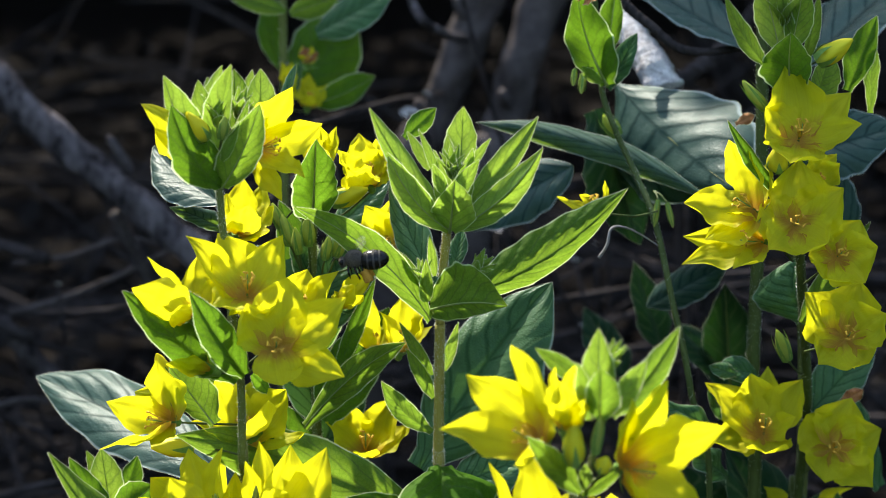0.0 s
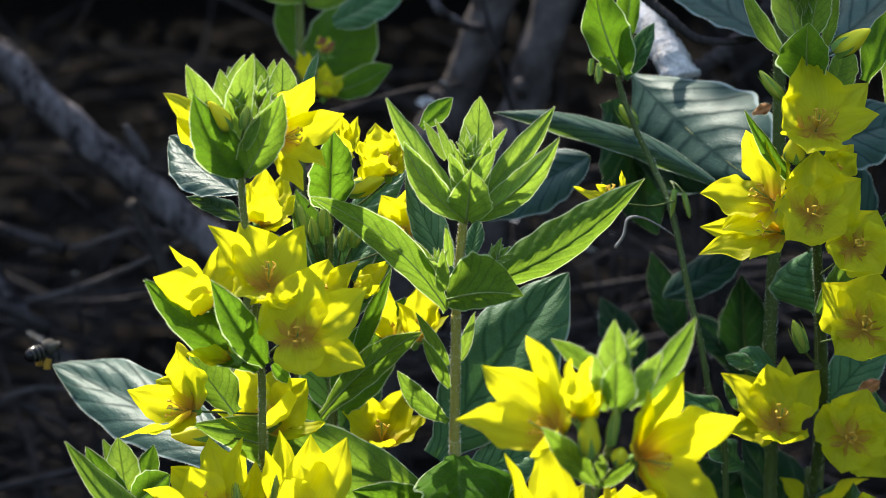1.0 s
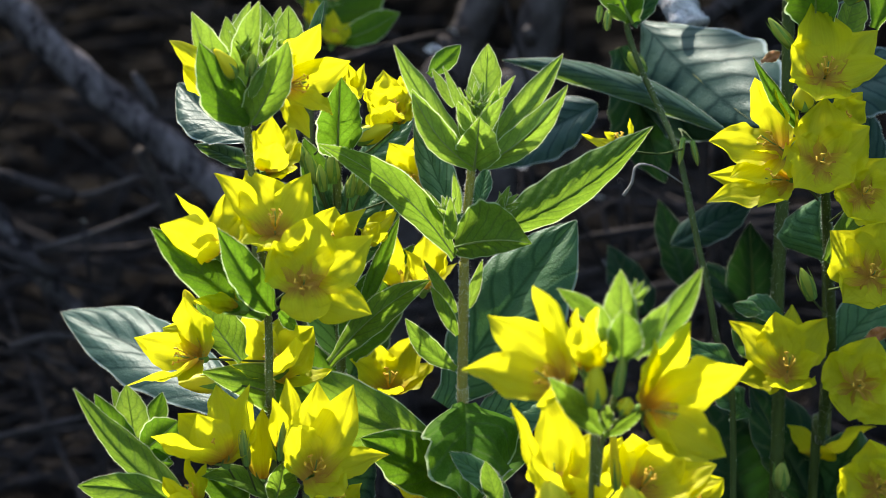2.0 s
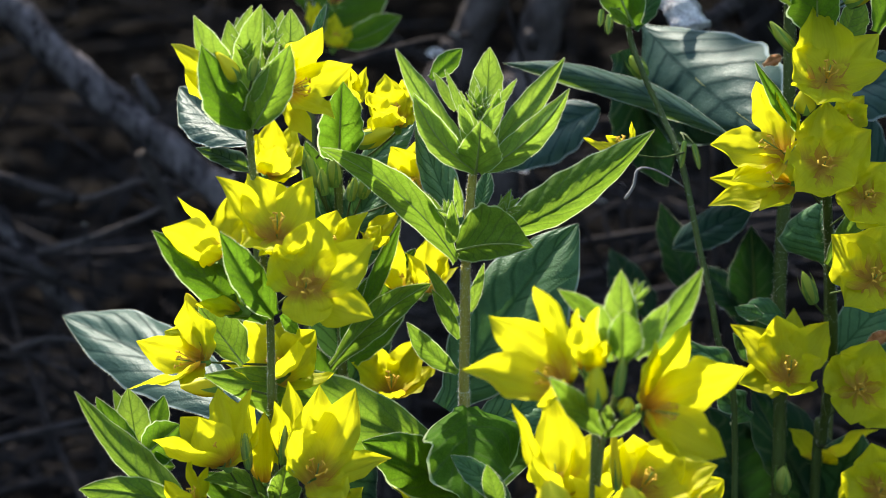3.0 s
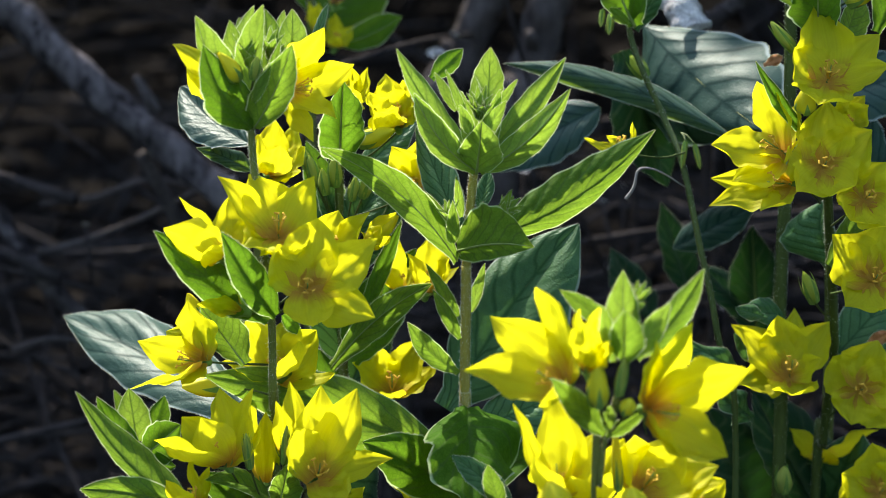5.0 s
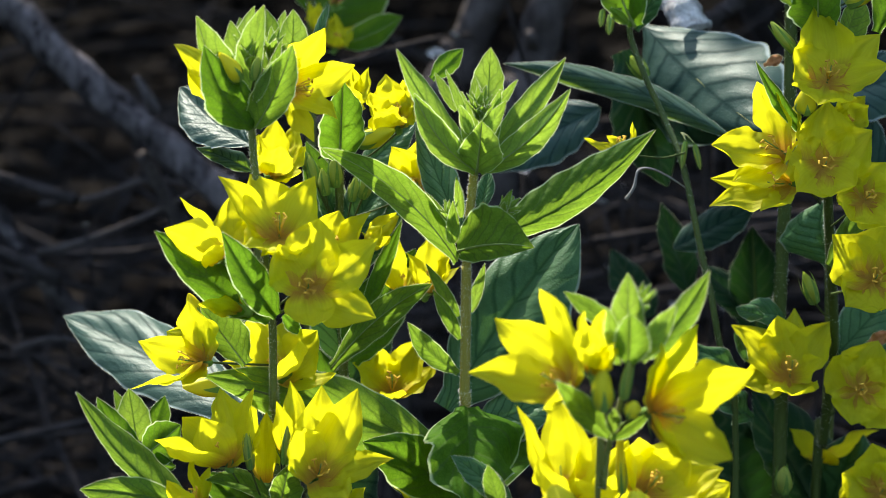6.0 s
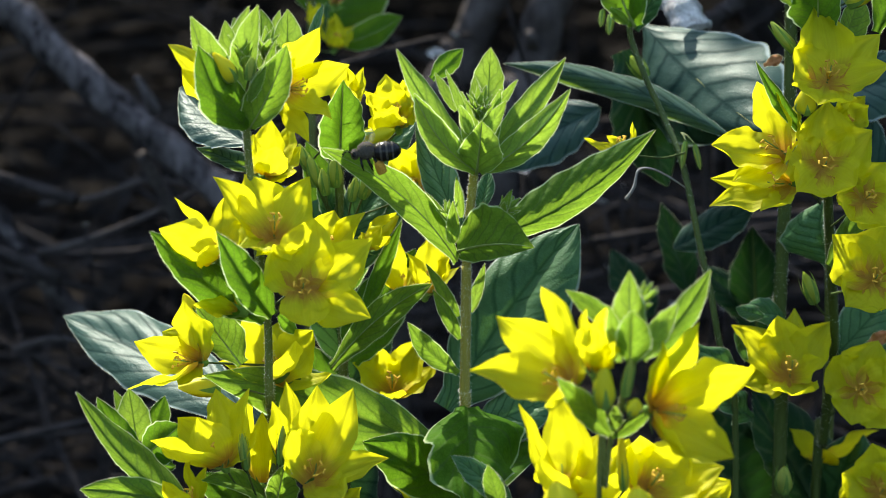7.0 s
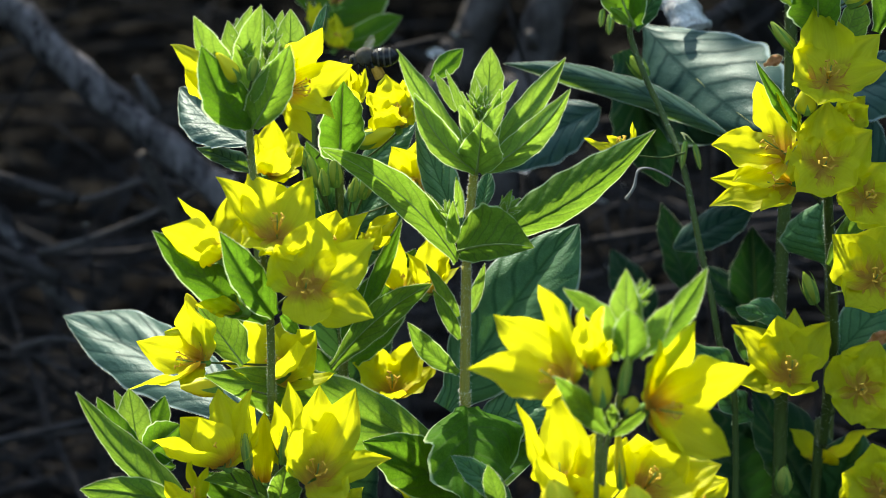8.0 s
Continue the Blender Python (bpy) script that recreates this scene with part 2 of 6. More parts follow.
def plant(name, base, label, category, group=""):
    ob = new(name)
    ob.location = base
    ob.empty_display_size = 0.02
    return tagged(ob, label, category, group)


def spline(points, steps=6):
    """Smooth line through the points."""
    p = [Vector(q) for q in points]
    p = [2 * p[0] - p[1]] + p + [2 * p[-1] - p[-2]]
    line = []
    for a, b, c, d in zip(p, p[1:], p[2:], p[3:]):
        for k in range(steps):
            t = k / steps
            line.append(0.5 * (2 * b + (c - a) * t + (2 * a - 5 * b + 4 * c - d) * t * t + (3 * b - a - 3 * c + d) * t ** 3))
    line.append(p[-2])
    return line


def add_tube(bm, line, radii, sides=8, lump=0.0, seed=0):
    """Round rod along a line, closed at both ends; lump makes it knobbly."""
    rings = []
    side = None
    for i, q in enumerate(line):
        d = (line[min(i + 1, len(line) - 1)] - line[max(i - 1, 0)]).normalized()
        if side is None:
            side = d.orthogonal().normalized()
        side = (side - d * side.dot(d)).normalized()
        other = d.cross(side)
        r = radii[0] + (radii[1] - radii[0]) * i / (len(line) - 1)
        ring = []
        for k in range(sides):
            a = math.tau * k / sides
            w = side * math.cos(a) + other * math.sin(a)
            rr = r
            if lump:
                rr *= 1 + lump * noise.noise(q * (0.8 / r) + w * 1.3 + Vector((seed, 0, 0)))
            ring.append(bm.verts.new(q + w * rr))
        rings.append(ring)
    for a, b in zip(rings, rings[1:]):
        for k in range(sides):
            bm.faces.new((a[k], a[(k + 1) % sides], b[(k + 1) % sides], b[k]))
    bm.faces.new(rings[0][::-1])
    bm.faces.new(rings[-1])


def stem(owner, points, r0, r1, name="stem", material=None, hairs=0, label=""):
    line = spline(points, 8)
    bm = bmesh.new()
    add_tube(bm, line, (r0, r1), 10)
    ob = part(name, bm, material or STEM, owner, label)
    if hairs:
        rng = random.Random(int(r0 * 1e6) + len(points) + hairs)
        hb = bmesh.new()
        for _ in range(hairs * 3):
            k = rng.random() * 0.999 * (len(line) - 1)
            i = int(k)
            q = line[i].lerp(line[i + 1], k - i)
            if q.z < 0.36:
                continue
            d = (line[i + 1] - line[i]).normalized()
            r = r0 + (r1 - r0) * k / (len(line) - 1)
            w = Vector((rng.uniform(-1, 1), rng.uniform(-1, 1), rng.uniform(-1, 1)))
            w = (w - d * w.dot(d)).normalized()
            out = (w + d * rng.uniform(-0.3, 0.5)).normalized()
            base = q + w * r * 0.97
            s = out.cross(d).normalized() * 0.00006
            tip = base + out * rng.uniform(0.0005, 0.0011)
            s2 = out.cross(s).normalized() * 0.00006
            v = [hb.verts.new(base + s), hb.verts.new(base - s), hb.verts.new(base + s2), hb.verts.new(tip)]
            hb.faces.new((v[0], v[1], v[3]))
            hb.faces.new((v[1], v[2], v[3]))
            hb.faces.new((v[2], v[0], v[3]))
        h = part("stem_hairs", hb, HAIR, owner, "fine pale hairs along the stem")
        tagged(h, kind="stuff")
    return ob


LEAF_COUNT = [0]


def blade(owner, base, tip, left, right, material, bow=(0, 0, 0), peak=0.42, wave=0.06, quilting=0.03, rows=24, name="leaf", label="", sessile=0.34):
    """A pointed leaf from base to tip. left, right: from the midrib to either margin where the leaf is widest;
    bow: how far the midrib leaves the straight line half-way; quilting: how far the fields between the side veins swell;
    sessile: how broad the foot is, as a share of the leaf."""
    LEAF_COUNT[0] += 1
    rng = random.Random(LEAF_COUNT[0] * 7 + 3)
    b, t, lv, rv = Vector(base), Vector(tip), Vector(left), Vector(right)
    control = (b + t) / 2 + 2 * Vector(bow)
    d = (t - b).normalized()
    n = d.cross(rv - lv).normalized()
    if n.z < 0:
        n = -n
    width = lv.length + rv.length
    cols = 14
    bm = bmesh.new()
    uv = bm.loops.layers.uv.new("UVMap")
    grid, coords, spine = [], {}, []
    ph, ph2 = rng.uniform(0, 6.28), rng.uniform(0, 6.28)
    a1 = peak / (1 - peak)
    top = peak ** a1 * (1 - peak)
    for i in range(rows + 1):
        v = i / rows
        prof = (v ** a1 * (1 - v) / top) ** (0.85 if v < peak else 1.0)
        prof = max(prof, (0.05 if material in (BROAD_LEAF, WAXY_LEAF) else sessile) * (1 - v) ** 1.5 + 0.004)
        mid = b * (1 - v) ** 2 + control * (2 * v * (1 - v)) + t * v * v
        spine.append(mid.copy())
        row = []
        for j in range(cols + 1):
            u = j / cols * 2 - 1
            au = abs(u)
            arm = (lv if u < 0 else rv) * prof
            w = arm.length
            edge = 1 + 0.035 * math.sin(v * 31 + ph2 + (2 if u > 0 else 0)) * au ** 3
            lift = 0.16 * w * math.sin(math.pi * au)
            lift += wave * w * math.sin(v * 13 + ph + (1.9 if u > 0 else 0)) * au ** 1.6
            lift += quilting * width * prof * math.cos((v - 0.31 * au) * math.tau * 7) * au * (1 - 0.75 * au) * 1.5
            lift += 0.05 * w * noise.noise(Vector((u * 1.6, v * 4.0, LEAF_COUNT[0] * 1.7))) * (0.3 + au)
            vert = bm.verts.new(mid + arm * (au * edge) + n * lift)
            coords[vert] = ((u + 1) / 2, v)
            row.append(vert)
        grid.append(row)
    for a, c in zip(grid, grid[1:]):
        for j in range(cols):
            f = bm.faces.new((a[j], a[j + 1], c[j + 1], c[j]))
            for loop in f.loops:
                loop[uv].uv = coords[loop.vert]
    # fringe of short pale hairs along both margins
    for edge in (0, cols):
        for a, c in zip(grid, grid[1:]):
            p0, p1 = a[edge].co.copy(), c[edge].co.copy()
            outward = p0 - a[cols // 2].co
            outward = outward.normalized() if outward.length > 1e-5 else (rv - lv).normalized()
            for _ in range(max(2, int((p1 - p0).length / 0.00012))):
                q = p0.lerp(p1, rng.random())
                way = (outward + d * rng.uniform(0.0, 0.7) + n * rng.uniform(-0.4, 0.4)).normalized() * rng.uniform(0.0002, 0.00065)
                f = bm.faces.new([bm.verts.new(q - d * 0.00004), bm.verts.new(q + d * 0.00004), bm.verts.new(q + way)])
                f.material_index = 1
                for loop in f.loops:
                    loop[uv].uv = (0.3, 0.5)
    ob = part(name, bm, (material, HAIR), owner, label)
    if width > 0.0095:
        rib = bmesh.new()
        thick = min(0.0004 * width / 0.02, 0.0008)
        add_tube(rib, [q - n * (1.05 * thick * (1 - i / rows) + 0.00012) for i, q in enumerate(spine[:-1])], (thick, 0.00012), 6)
        rib.transform(Matrix.Translation(-owner.location))
        finish("midrib", rib, STEM if material in (BROAD_LEAF, WAXY_LEAF, OLD_LEAF, DEEP_SHADE_LEAF) else MIDRIB, ob)
    return ob


def leaf(owner, base, tip, width, face=(0, -0.5, 0.85), arch=0.10, fold=0.30, material=None, wave=0.05, peak=0.42, name="leaf", rows=22):
    """A leaf by its width and by where its upper side looks; fold: how far both halves rise from the midrib."""
    d = (Vector(tip) - Vector(base))
    n = Vector(face)
    n = (n - d * (n.dot(d) / d.length_squared)).normalized()
    s = d.normalized().cross(n)
    lift = n * (fold * width / 2)
    return blade(owner, base, tip, lift - s * (width / 2), lift + s * (width / 2), material or LEAF, n * (arch * d.length), peak, wave, 0.022, rows, name)


def petal_bmesh(tip, width, out, seed, crumple=0.0):
    """One petal from the throat at the origin to its tip: it bellies to the side out, then bends back at its point."""
    rng = random.Random(seed)
    bm = bmesh.new()
    uv = bm.loops.layers.uv.new("UVMap")
    rows, cols = 22, 14
    tip = Vector(tip)
    length = tip.length
    d = tip / length
    out = Vector(out)
    out = (out - d * out.dot(d)).normalized()
    root = out * 0.0008
    control = tip * 0.48 + out * (length * rng.uniform(0.20, 0.30))
    hook = rng.choice((-0.5, 0.7, 1.0, 1.3)) * length * 0.10
    cup = rng.uniform(0.10, 0.30)
    lean = rng.uniform(-0.05, 0.05) * length
    sway = rng.uniform(-0.10, 0.10) * length
    roll = rng.choice((-0.5, 0.6, 1.2))
    ph, ph2 = rng.uniform(0, 6.28), rng.uniform(0, 6.28)
    k_edge = rng.uniform(10, 18)
    blunt = 1.8 + 0.7 * ((seed * 0.618) % 1.0)
    side0 = d.cross(out).normalized()
    grid, coords = [], {}
    for i in range(rows + 1):
        v = i / rows
        mid = root * (1 - v) ** 2 + control * (2 * v * (1 - v)) + tip * v * v
        tangent = ((control - root) * (1 - v) + (tip - control) * v).normalized()
        side = (side0 - tangent * side0.dot(tangent)).normalized()
        n = side.cross(tangent)
        if n.dot(out) > 0:
            n = -n
        mid += side * (lean * math.sin(math.pi * v) + sway * max(0, (v - 0.6) / 0.4) ** 2) - n * (hook * max(0, (v - 0.78) / 0.22) ** 1.6)
        if v < 0.5:
            prof = 0.55 + 0.45 * math.sin(math.pi * v)
        else:
            w = (v - 0.5) / 0.5
            prof = max(1 - w ** blunt, 0.0) * 0.94 + 0.06 * (1 - w) ** 0.8
        half = max(width / 2 * prof, 0.00012)
        row = []
        for j in range(cols + 1):
            u = j / cols * 2 - 1
            jag = 1 + (0.028 * math.sin(v * k_edge * 2 + ph2 + u * 2) + 0.05 * noise.noise(Vector((v * 9, u * 0.6, seed + 5)))) * abs(u)
            rise = (cup + roll * max(0, v - 0.6) ** 1.2) * half * u * u
            rise -= 0.07 * half * math.exp(-((abs(u) - 0.48) / 0.13) ** 2) * (0.4 + v)
            rise += 0.07 * half * noise.noise(Vector((u * 3.4, v * 8.0, seed + 3)))
            rise += 0.05 * half * math.cos(u * 8 + ph) * (0.3 + v) + 0.014 * half * math.cos(u * 19 + ph2 + 2 * v)
            rise -= 0.08 * half * math.exp(-(u / 0.16) ** 2) * (1 - v)
            rise += 0.12 * half * math.sin(v * k_edge + ph2 + (1.5 if u > 0 else 0)) * abs(u) ** 2.5 * (0.4 + v)
            rise += (0.13 + crumple) * half * noise.noise(Vector((u * 1.8, v * 3.6, seed)))
            q = mid + side * (u * half * jag) + n * rise
            if crumple:
                q += side * (crumple * 0.5 * half * noise.noise(Vector((v * 5, u * 3, seed + 9))))
                q += n * (crumple * 0.6 * half * noise.noise(Vector((v * 7, u * 4, seed + 19))))
            vert = bm.verts.new(q)
            coords[vert] = ((u + 1) / 2, v)
            row.append(vert)
        grid.append(row)
    for a, c in zip(grid, grid[1:]):
        for j in range(cols):
            f = bm.faces.new((a[j], a[j + 1], c[j + 1], c[j]))
            for loop in f.loops:
                loop[uv].uv = coords[loop.vert]
    return bm


FLOWER_COUNT = [0]


def flower(owner, at, axis, petals, foot=None, crumple=0.0):
    """A cup of pointed petals, each given by its tip as seen from the throat, its width and the side to which it bellies, with stamens, a narrow-lobed calyx and a short stalk from foot."""
    FLOWER_COUNT[0] += 1
    seed = FLOWER_COUNT[0] * 31
    rng = random.Random(seed)
    ax = Vector(axis).normalized()
    turn = ax.to_track_quat("Z", "Y").to_matrix().to_4x4()
    size = sum(Vector(p[0]).length for p in petals) / len(petals)
    opening = sum(ax.angle(Vector(p[0])) for p in petals) / len(petals)
    # calyx: a small cup with five narrow lobes that clasp the petals from outside
    bm = bmesh.new()
    ring = []
    for zz, rr in ((-0.0022, 0.0005), (-0.0016, 0.0013), (0.0, 0.0017), (0.0008, 0.0019)):
        ring.append([bm.verts.new((rr * math.cos(a), rr * math.sin(a), zz)) for a in [math.tau * k / 10 for k in range(10)]])
    for a, b in zip(ring, ring[1:]):
        for k in range(10):
            bm.faces.new((a[k], a[(k + 1) % 10], b[(k + 1) % 10], b[k]))
    bm.faces.new(ring[0][::-1])
    for k in range(5):
        a = math.tau * (k + 0.5) / 5
        c, s = math.cos(a), math.sin(a)
        prev = None
        for i in range(6):
            v = i / 5
            th = min(opening + 0.5 - 0.2 * v, 1.7)
            rr = 0.0018 + 0.0056 * v * math.sin(th)
            zz = 0.0004 + 0.0056 * v * math.cos(th)
            h = 0.0009 * (1 - v) + 0.00008
            pair = [bm.verts.new((rr * c - s * h * e, rr * s + c * h * e, zz)) for e in (-1, 1)]
            if prev:
                bm.faces.new((prev[0], prev[1], pair[1], pair[0]))
            prev = pair
    bm.transform(turn @ Matrix.Translation((0, 0, -0.0022)))
    ob = finish("flower", bm, CALYX, owner)
    ob.location = Vector(at) - owner.location
    for k, (tip, width, out) in enumerate(petals):
        finish("petal", petal_bmesh(tip, width, out, seed + k, crumple), PETAL, ob)
    for k in range(5):
        sb = bmesh.new()
        a = math.tau * (k + 0.5) / 5 + rng.uniform(-0.2, 0.2)
        tilt = rng.uniform(0.22, 0.5)
        d = Vector((math.cos(a) * tilt, math.sin(a) * tilt, 1)).normalized()
        h = min(0.36 * size, 0.0075) * rng.uniform(0.85, 1.1)
        add_tube(sb, [Vector((0, 0, 0.001)) + d * (h * q) for q in (0, 0.5, 1)], (0.0003, 0.0002), 5)
        e = Vector((-math.sin(a), math.cos(a), 0.4)).normalized()
        c = Vector((0, 0, 0.001)) + d * h
        add_tube(sb, [c - e * 0.0009, c - e * 0.0004, c + e * 0.0004, c + e * 0.0009], (0.0004, 0.00035), 5)
        sb.transform(turn)
        finish("stamen", sb, ANTHER, ob)
    sb = bmesh.new()
    add_tube(sb, [Vector((0, 0, 0)), Vector((0.0002, 0, 0.25 * size)), Vector((0, 0.0002, 0.42 * size))], (0.0003, 0.0002), 5)
    sb.transform(turn)
    finish("pistil", sb, CALYX, ob)
    if foot is not None:
        a = Vector(at) - ax * 0.003
        f = Vector(foot)
        mid = (a + f) / 2 - ax * (0.05 * (a - f).length)
        bm = bmesh.new()
        add_tube(bm, spline([f, mid, a], 5), (0.00045, 0.0004), 6)
        part("flower_stalk", bm, STEM_DARK, owner)
    return ob


def bud(owner, at, axis, length=0.011, girth=0.0026, foot=None, green=False):
    """Closed pointed bud, petals twisted shut, held in narrow calyx lobes."""
    ax = Vector(axis).normalized()
    m = Matrix.Translation(Vector(at) - owner.location) @ ax.to_track_quat("Z", "Y").to_matrix().to_4x4()
    bm = bmesh.new()
    uv = bm.loops.layers.uv.new("UVMap")
    rings = []
    for i in range(10):
        v = i / 9
        r = girth * (math.sin(math.pi * (0.12 + 0.86 * v ** 0.8)) ** 0.8) + 0.0001
        rings.append([bm.verts.new((r * (1 + 0.13 * math.cos(5 * a + 4 * v)) * math.cos(a), r * (1 + 0.13 * math.cos(5 * a + 4 * v)) * math.sin(a), v * length))
                      for a in [math.tau * k / 15 for k in range(15)]])
    for i, (a, b) in enumerate(zip(rings, rings[1:])):
        for k in range(15):
            f = bm.faces.new((a[k], a[(k + 1) % 15], b[(k + 1) % 15], b[k]))
            for loop, vv in zip(f.loops, (i, i, i + 1, i + 1)):
                loop[uv].uv = (k / 15, vv / 9)
    ob = finish("bud", bm, PALE_BUD if green else BUD, owner)
    ob.matrix_basis = m
    cb = bmesh.new()
    for k in range(5):
        a = math.tau * k / 5
        c, s = math.cos(a), math.sin(a)
        prev = None
        for i in range(6):
            v = i / 5
            rr = girth * (0.55 + 0.55 * math.sin(math.pi * min(v * 0.9 + 0.1, 1) * 0.8)) + 0.0002
            h = girth * 0.42 * (1 - v) ** 0.8 + 0.00006
            pair = [cb.verts.new((rr * c - s * h * e, rr * s + c * h * e, length * (0.02 + (0.92 if green else 0.5) * v))) for e in (-1, 1)]
            if prev:
                cb.faces.new((prev[0], prev[1], pair[1], pair[0]))
            prev = pair
    finish("calyx", cb, CALYX, ob)
    if foot is not None:
        bm = bmesh.new()
        a, f = Vector(at), Vector(foot)
        add_tube(bm, spline([f, (a + f) / 2 - ax * (0.1 * (a - f).length), a], 5), (0.0004, 0.0004), 6)
        part("flower_stalk", bm, STEM_DARK, owner)
    return ob


def shoot_tip(owner, at, axis, size=0.012, count=9, seed=1, spread=0.75):
    """Tight tuft of young bracts and green buds at the end of a shoot."""
    rng = random.Random(seed)
    ax = Vector(axis).normalized()
    x = ax.orthogonal().normalized()
    y = ax.cross(x)
    c = Vector(at)
    for k in range(count):
        a = k * 2.4
        w = spread * (0.25 + 0.75 * k / count) * rng.uniform(0.8, 1.2)
        d = (ax + (x * math.cos(a) + y * math.sin(a)) * w).normalized()
        n = (ax - d * ax.dot(d) + 0.001 * x).normalized()
        leaf(owner, c + d * 0.001, c + d * size * rng.uniform(0.7, 1.1), size * 0.30, n, 0.03, 0.5, BRACT, 0.05, 0.35, name="bract", rows=8)


# ---- ground and background ----
def build_ground():
    bm = bmesh.new()
    xs = [-60, -20, -8] + [-4 + 0.16 * i for i in range(51)] + [8, 20, 60]
    ys = [-60, -15, -4, -2] + [-1 + 0.14 * i for i in range(58)] + [10, 20, 60]
    grid = []
    for y in ys:
        row = []
        for x in xs:
            h = 0.03 * noise.noise(Vector((x * 2.1, y * 2.1, 0))) + 0.015 * noise.noise(Vector((x * 7, y * 7, 3)))
            row.append(bm.verts.new((x, y, h if abs(x) < 5 and -1.5 < y < 8 else 0)))
        grid.append(row)
    for a, b in zip(grid, grid[1:]):
        for i in range(len(xs) - 1):
            bm.faces.new((a[i], a[i + 1], b[i + 1], b[i]))
    tagged(finish("ground", bm, SOIL), "dark bare soil under shrubs, littered with twigs", "soil", kind="structure")


build_ground()


def dead_branch(points, r0, r1, label, material=None, knots=0, seed=1):
    line = spline(points, 26)
    bm = bmesh.new()
    add_tube(bm, line, (r0, r1), 20, 0.34, seed)
    rng = random.Random(seed)
    ob = tagged(finish("fallen_branch", bm, material or BARK), label, "branch", "fallen branches")
    for _ in range(knots):
        i = rng.randrange(3, len(line) - 3)
        w = Vector((rng.uniform(-1, 1), rng.uniform(-1, 0.2), rng.uniform(-0.3, 1))).normalized()
        r = r0 + (r1 - r0) * i / len(line)
        kb = bmesh.new()
        add_tube(kb, [line[i], line[i] + w * r * 1.3, line[i] + w * r * 1.9 + Vector((0, 0, r * 0.4))], (r * 0.5, r * 0.22), 7, 0.2, seed)
        finish("twig_stub", kb, material or BARK, ob)
    return ob


dead_branch([(-0.4281, 0.62, 0), (-0.3452, 0.6, 0.6118), (-0.2747, 0.58, 0.5547), (-0.2116, 0.56, 0.4994), (-0.142, 0.54, 0.4456), (-0.0595, 0.52, 0.3745)], 0.0118, 0.0092,
            "thick grey dead branch lying across the dark soil", knots=5, seed=4)
dead_branch([(-0.3112, 0.55, 0.4769), (-0.276, 0.55, 0.4254), (-0.2532, 0.54, 0.3939), (-0.2317, 0.54, 0.3686), (-0.1848, 0.54, 0.3134)], 0.0065, 0.006, "bent grey dead branch with broken bark", knots=3, seed=9)
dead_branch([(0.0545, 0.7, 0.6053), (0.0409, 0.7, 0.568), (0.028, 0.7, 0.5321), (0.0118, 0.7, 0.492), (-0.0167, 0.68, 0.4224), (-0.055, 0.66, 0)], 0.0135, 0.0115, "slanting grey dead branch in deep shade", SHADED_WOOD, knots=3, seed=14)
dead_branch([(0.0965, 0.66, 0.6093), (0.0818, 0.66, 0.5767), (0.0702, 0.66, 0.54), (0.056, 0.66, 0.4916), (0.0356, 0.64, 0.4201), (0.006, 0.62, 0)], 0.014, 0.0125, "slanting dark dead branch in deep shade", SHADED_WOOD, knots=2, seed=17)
dead_branch([(-0.0077, 0.5, 0.6156), (-0.0019, 0.5, 0.5957), (0.0051, 0.49, 0.5863), (0.0184, 0.56, 0.5696), (0.0331, 0.695, 0.5484)], 0.0022, 0.003, "curved bare brown root end", seed=21)
dead_branch([(0.0839, 0.178, 0.6420), (0.0904, 0.176, 0.6341), (0.0995, 0.174, 0.6268), (0.1111, 0.172, 0.6176), (0.1240, 0.174, 0.6154), (0.1400, 0.180, 0.6164), (0.1600, 0.190, 0.6190)], 0.0023, 0.0014,
            "thin purplish bare twig arching over", TWIG, seed=23)
dead_branch([(-0.0637, 0.5, 0.5242), (-0.0308, 0.5, 0.5349), (-0.0084, 0.58, 0.5274), (0.0197, 0.695, 0.512)], 0.002, 0.0012, "thin bare twig in shade", TWIG, seed=27)
pale_stub = dead_branch([(0.1567, 0.32, 0), (0.1382, 0.26, 0.5323), (0.1143, 0.195, 0.5726), (0.1075, 0.180, 0.5985)], 0.005, 0.006, "dead branch with a pale broken end, coloured white for the sun", TWIG, seed=29)
# pale broken end; much of its white is sunlight put into the colour
bleached = bmesh.new()
add_tube(bleached, spline([(0.1072, 0.178, 0.5975), (0.1034, 0.184, 0.6060), (0.0993, 0.194, 0.6121), (0.0937, 0.208, 0.6205), (0.0900, 0.222, 0.6268)], 10), (0.0082, 0.0058), 20, 0.22, 3)
finish("broken_end", bleached, PALE_WOOD, pale_stub, "pale broken end, whitened as if in full sun")
# stalk added to hold a pale end that stands for a sunlit spot
stub = dead_branch([(0.0093, 0.25, 0), (0.0083, 0.25, 0.4934), (0.0058, 0.245, 0.5543), (0.0005, 0.24, 0.5733)], 0.002, 0.0026, "dead dark stalk with a pale broken end", TWIG, seed=33)
for tip_points, tip_r in (([(0.0021, 0.243, 0.5701), (0.0005, 0.24, 0.5754), (-0.0016, 0.238, 0.5779), (-0.0041, 0.238, 0.5779)], 0.0022),):
    end_bm = bmesh.new()
    add_tube(end_bm, spline(tip_points, 5), (tip_r, tip_r * 1.1), 9, 0.3, 2)
    finish("broken_end", end_bm, DULL_WOOD, stub, "pale splintered end")
dead_branch([(0.1335, 0.42, 0.5573), (0.1515, 0.42, 0.5696), (0.1663, 0.42, 0.5819), (0.1837, 0.42, 0.6031)], 0.005, 0.004, "dark leaning dead branch", TWIG, seed=30)

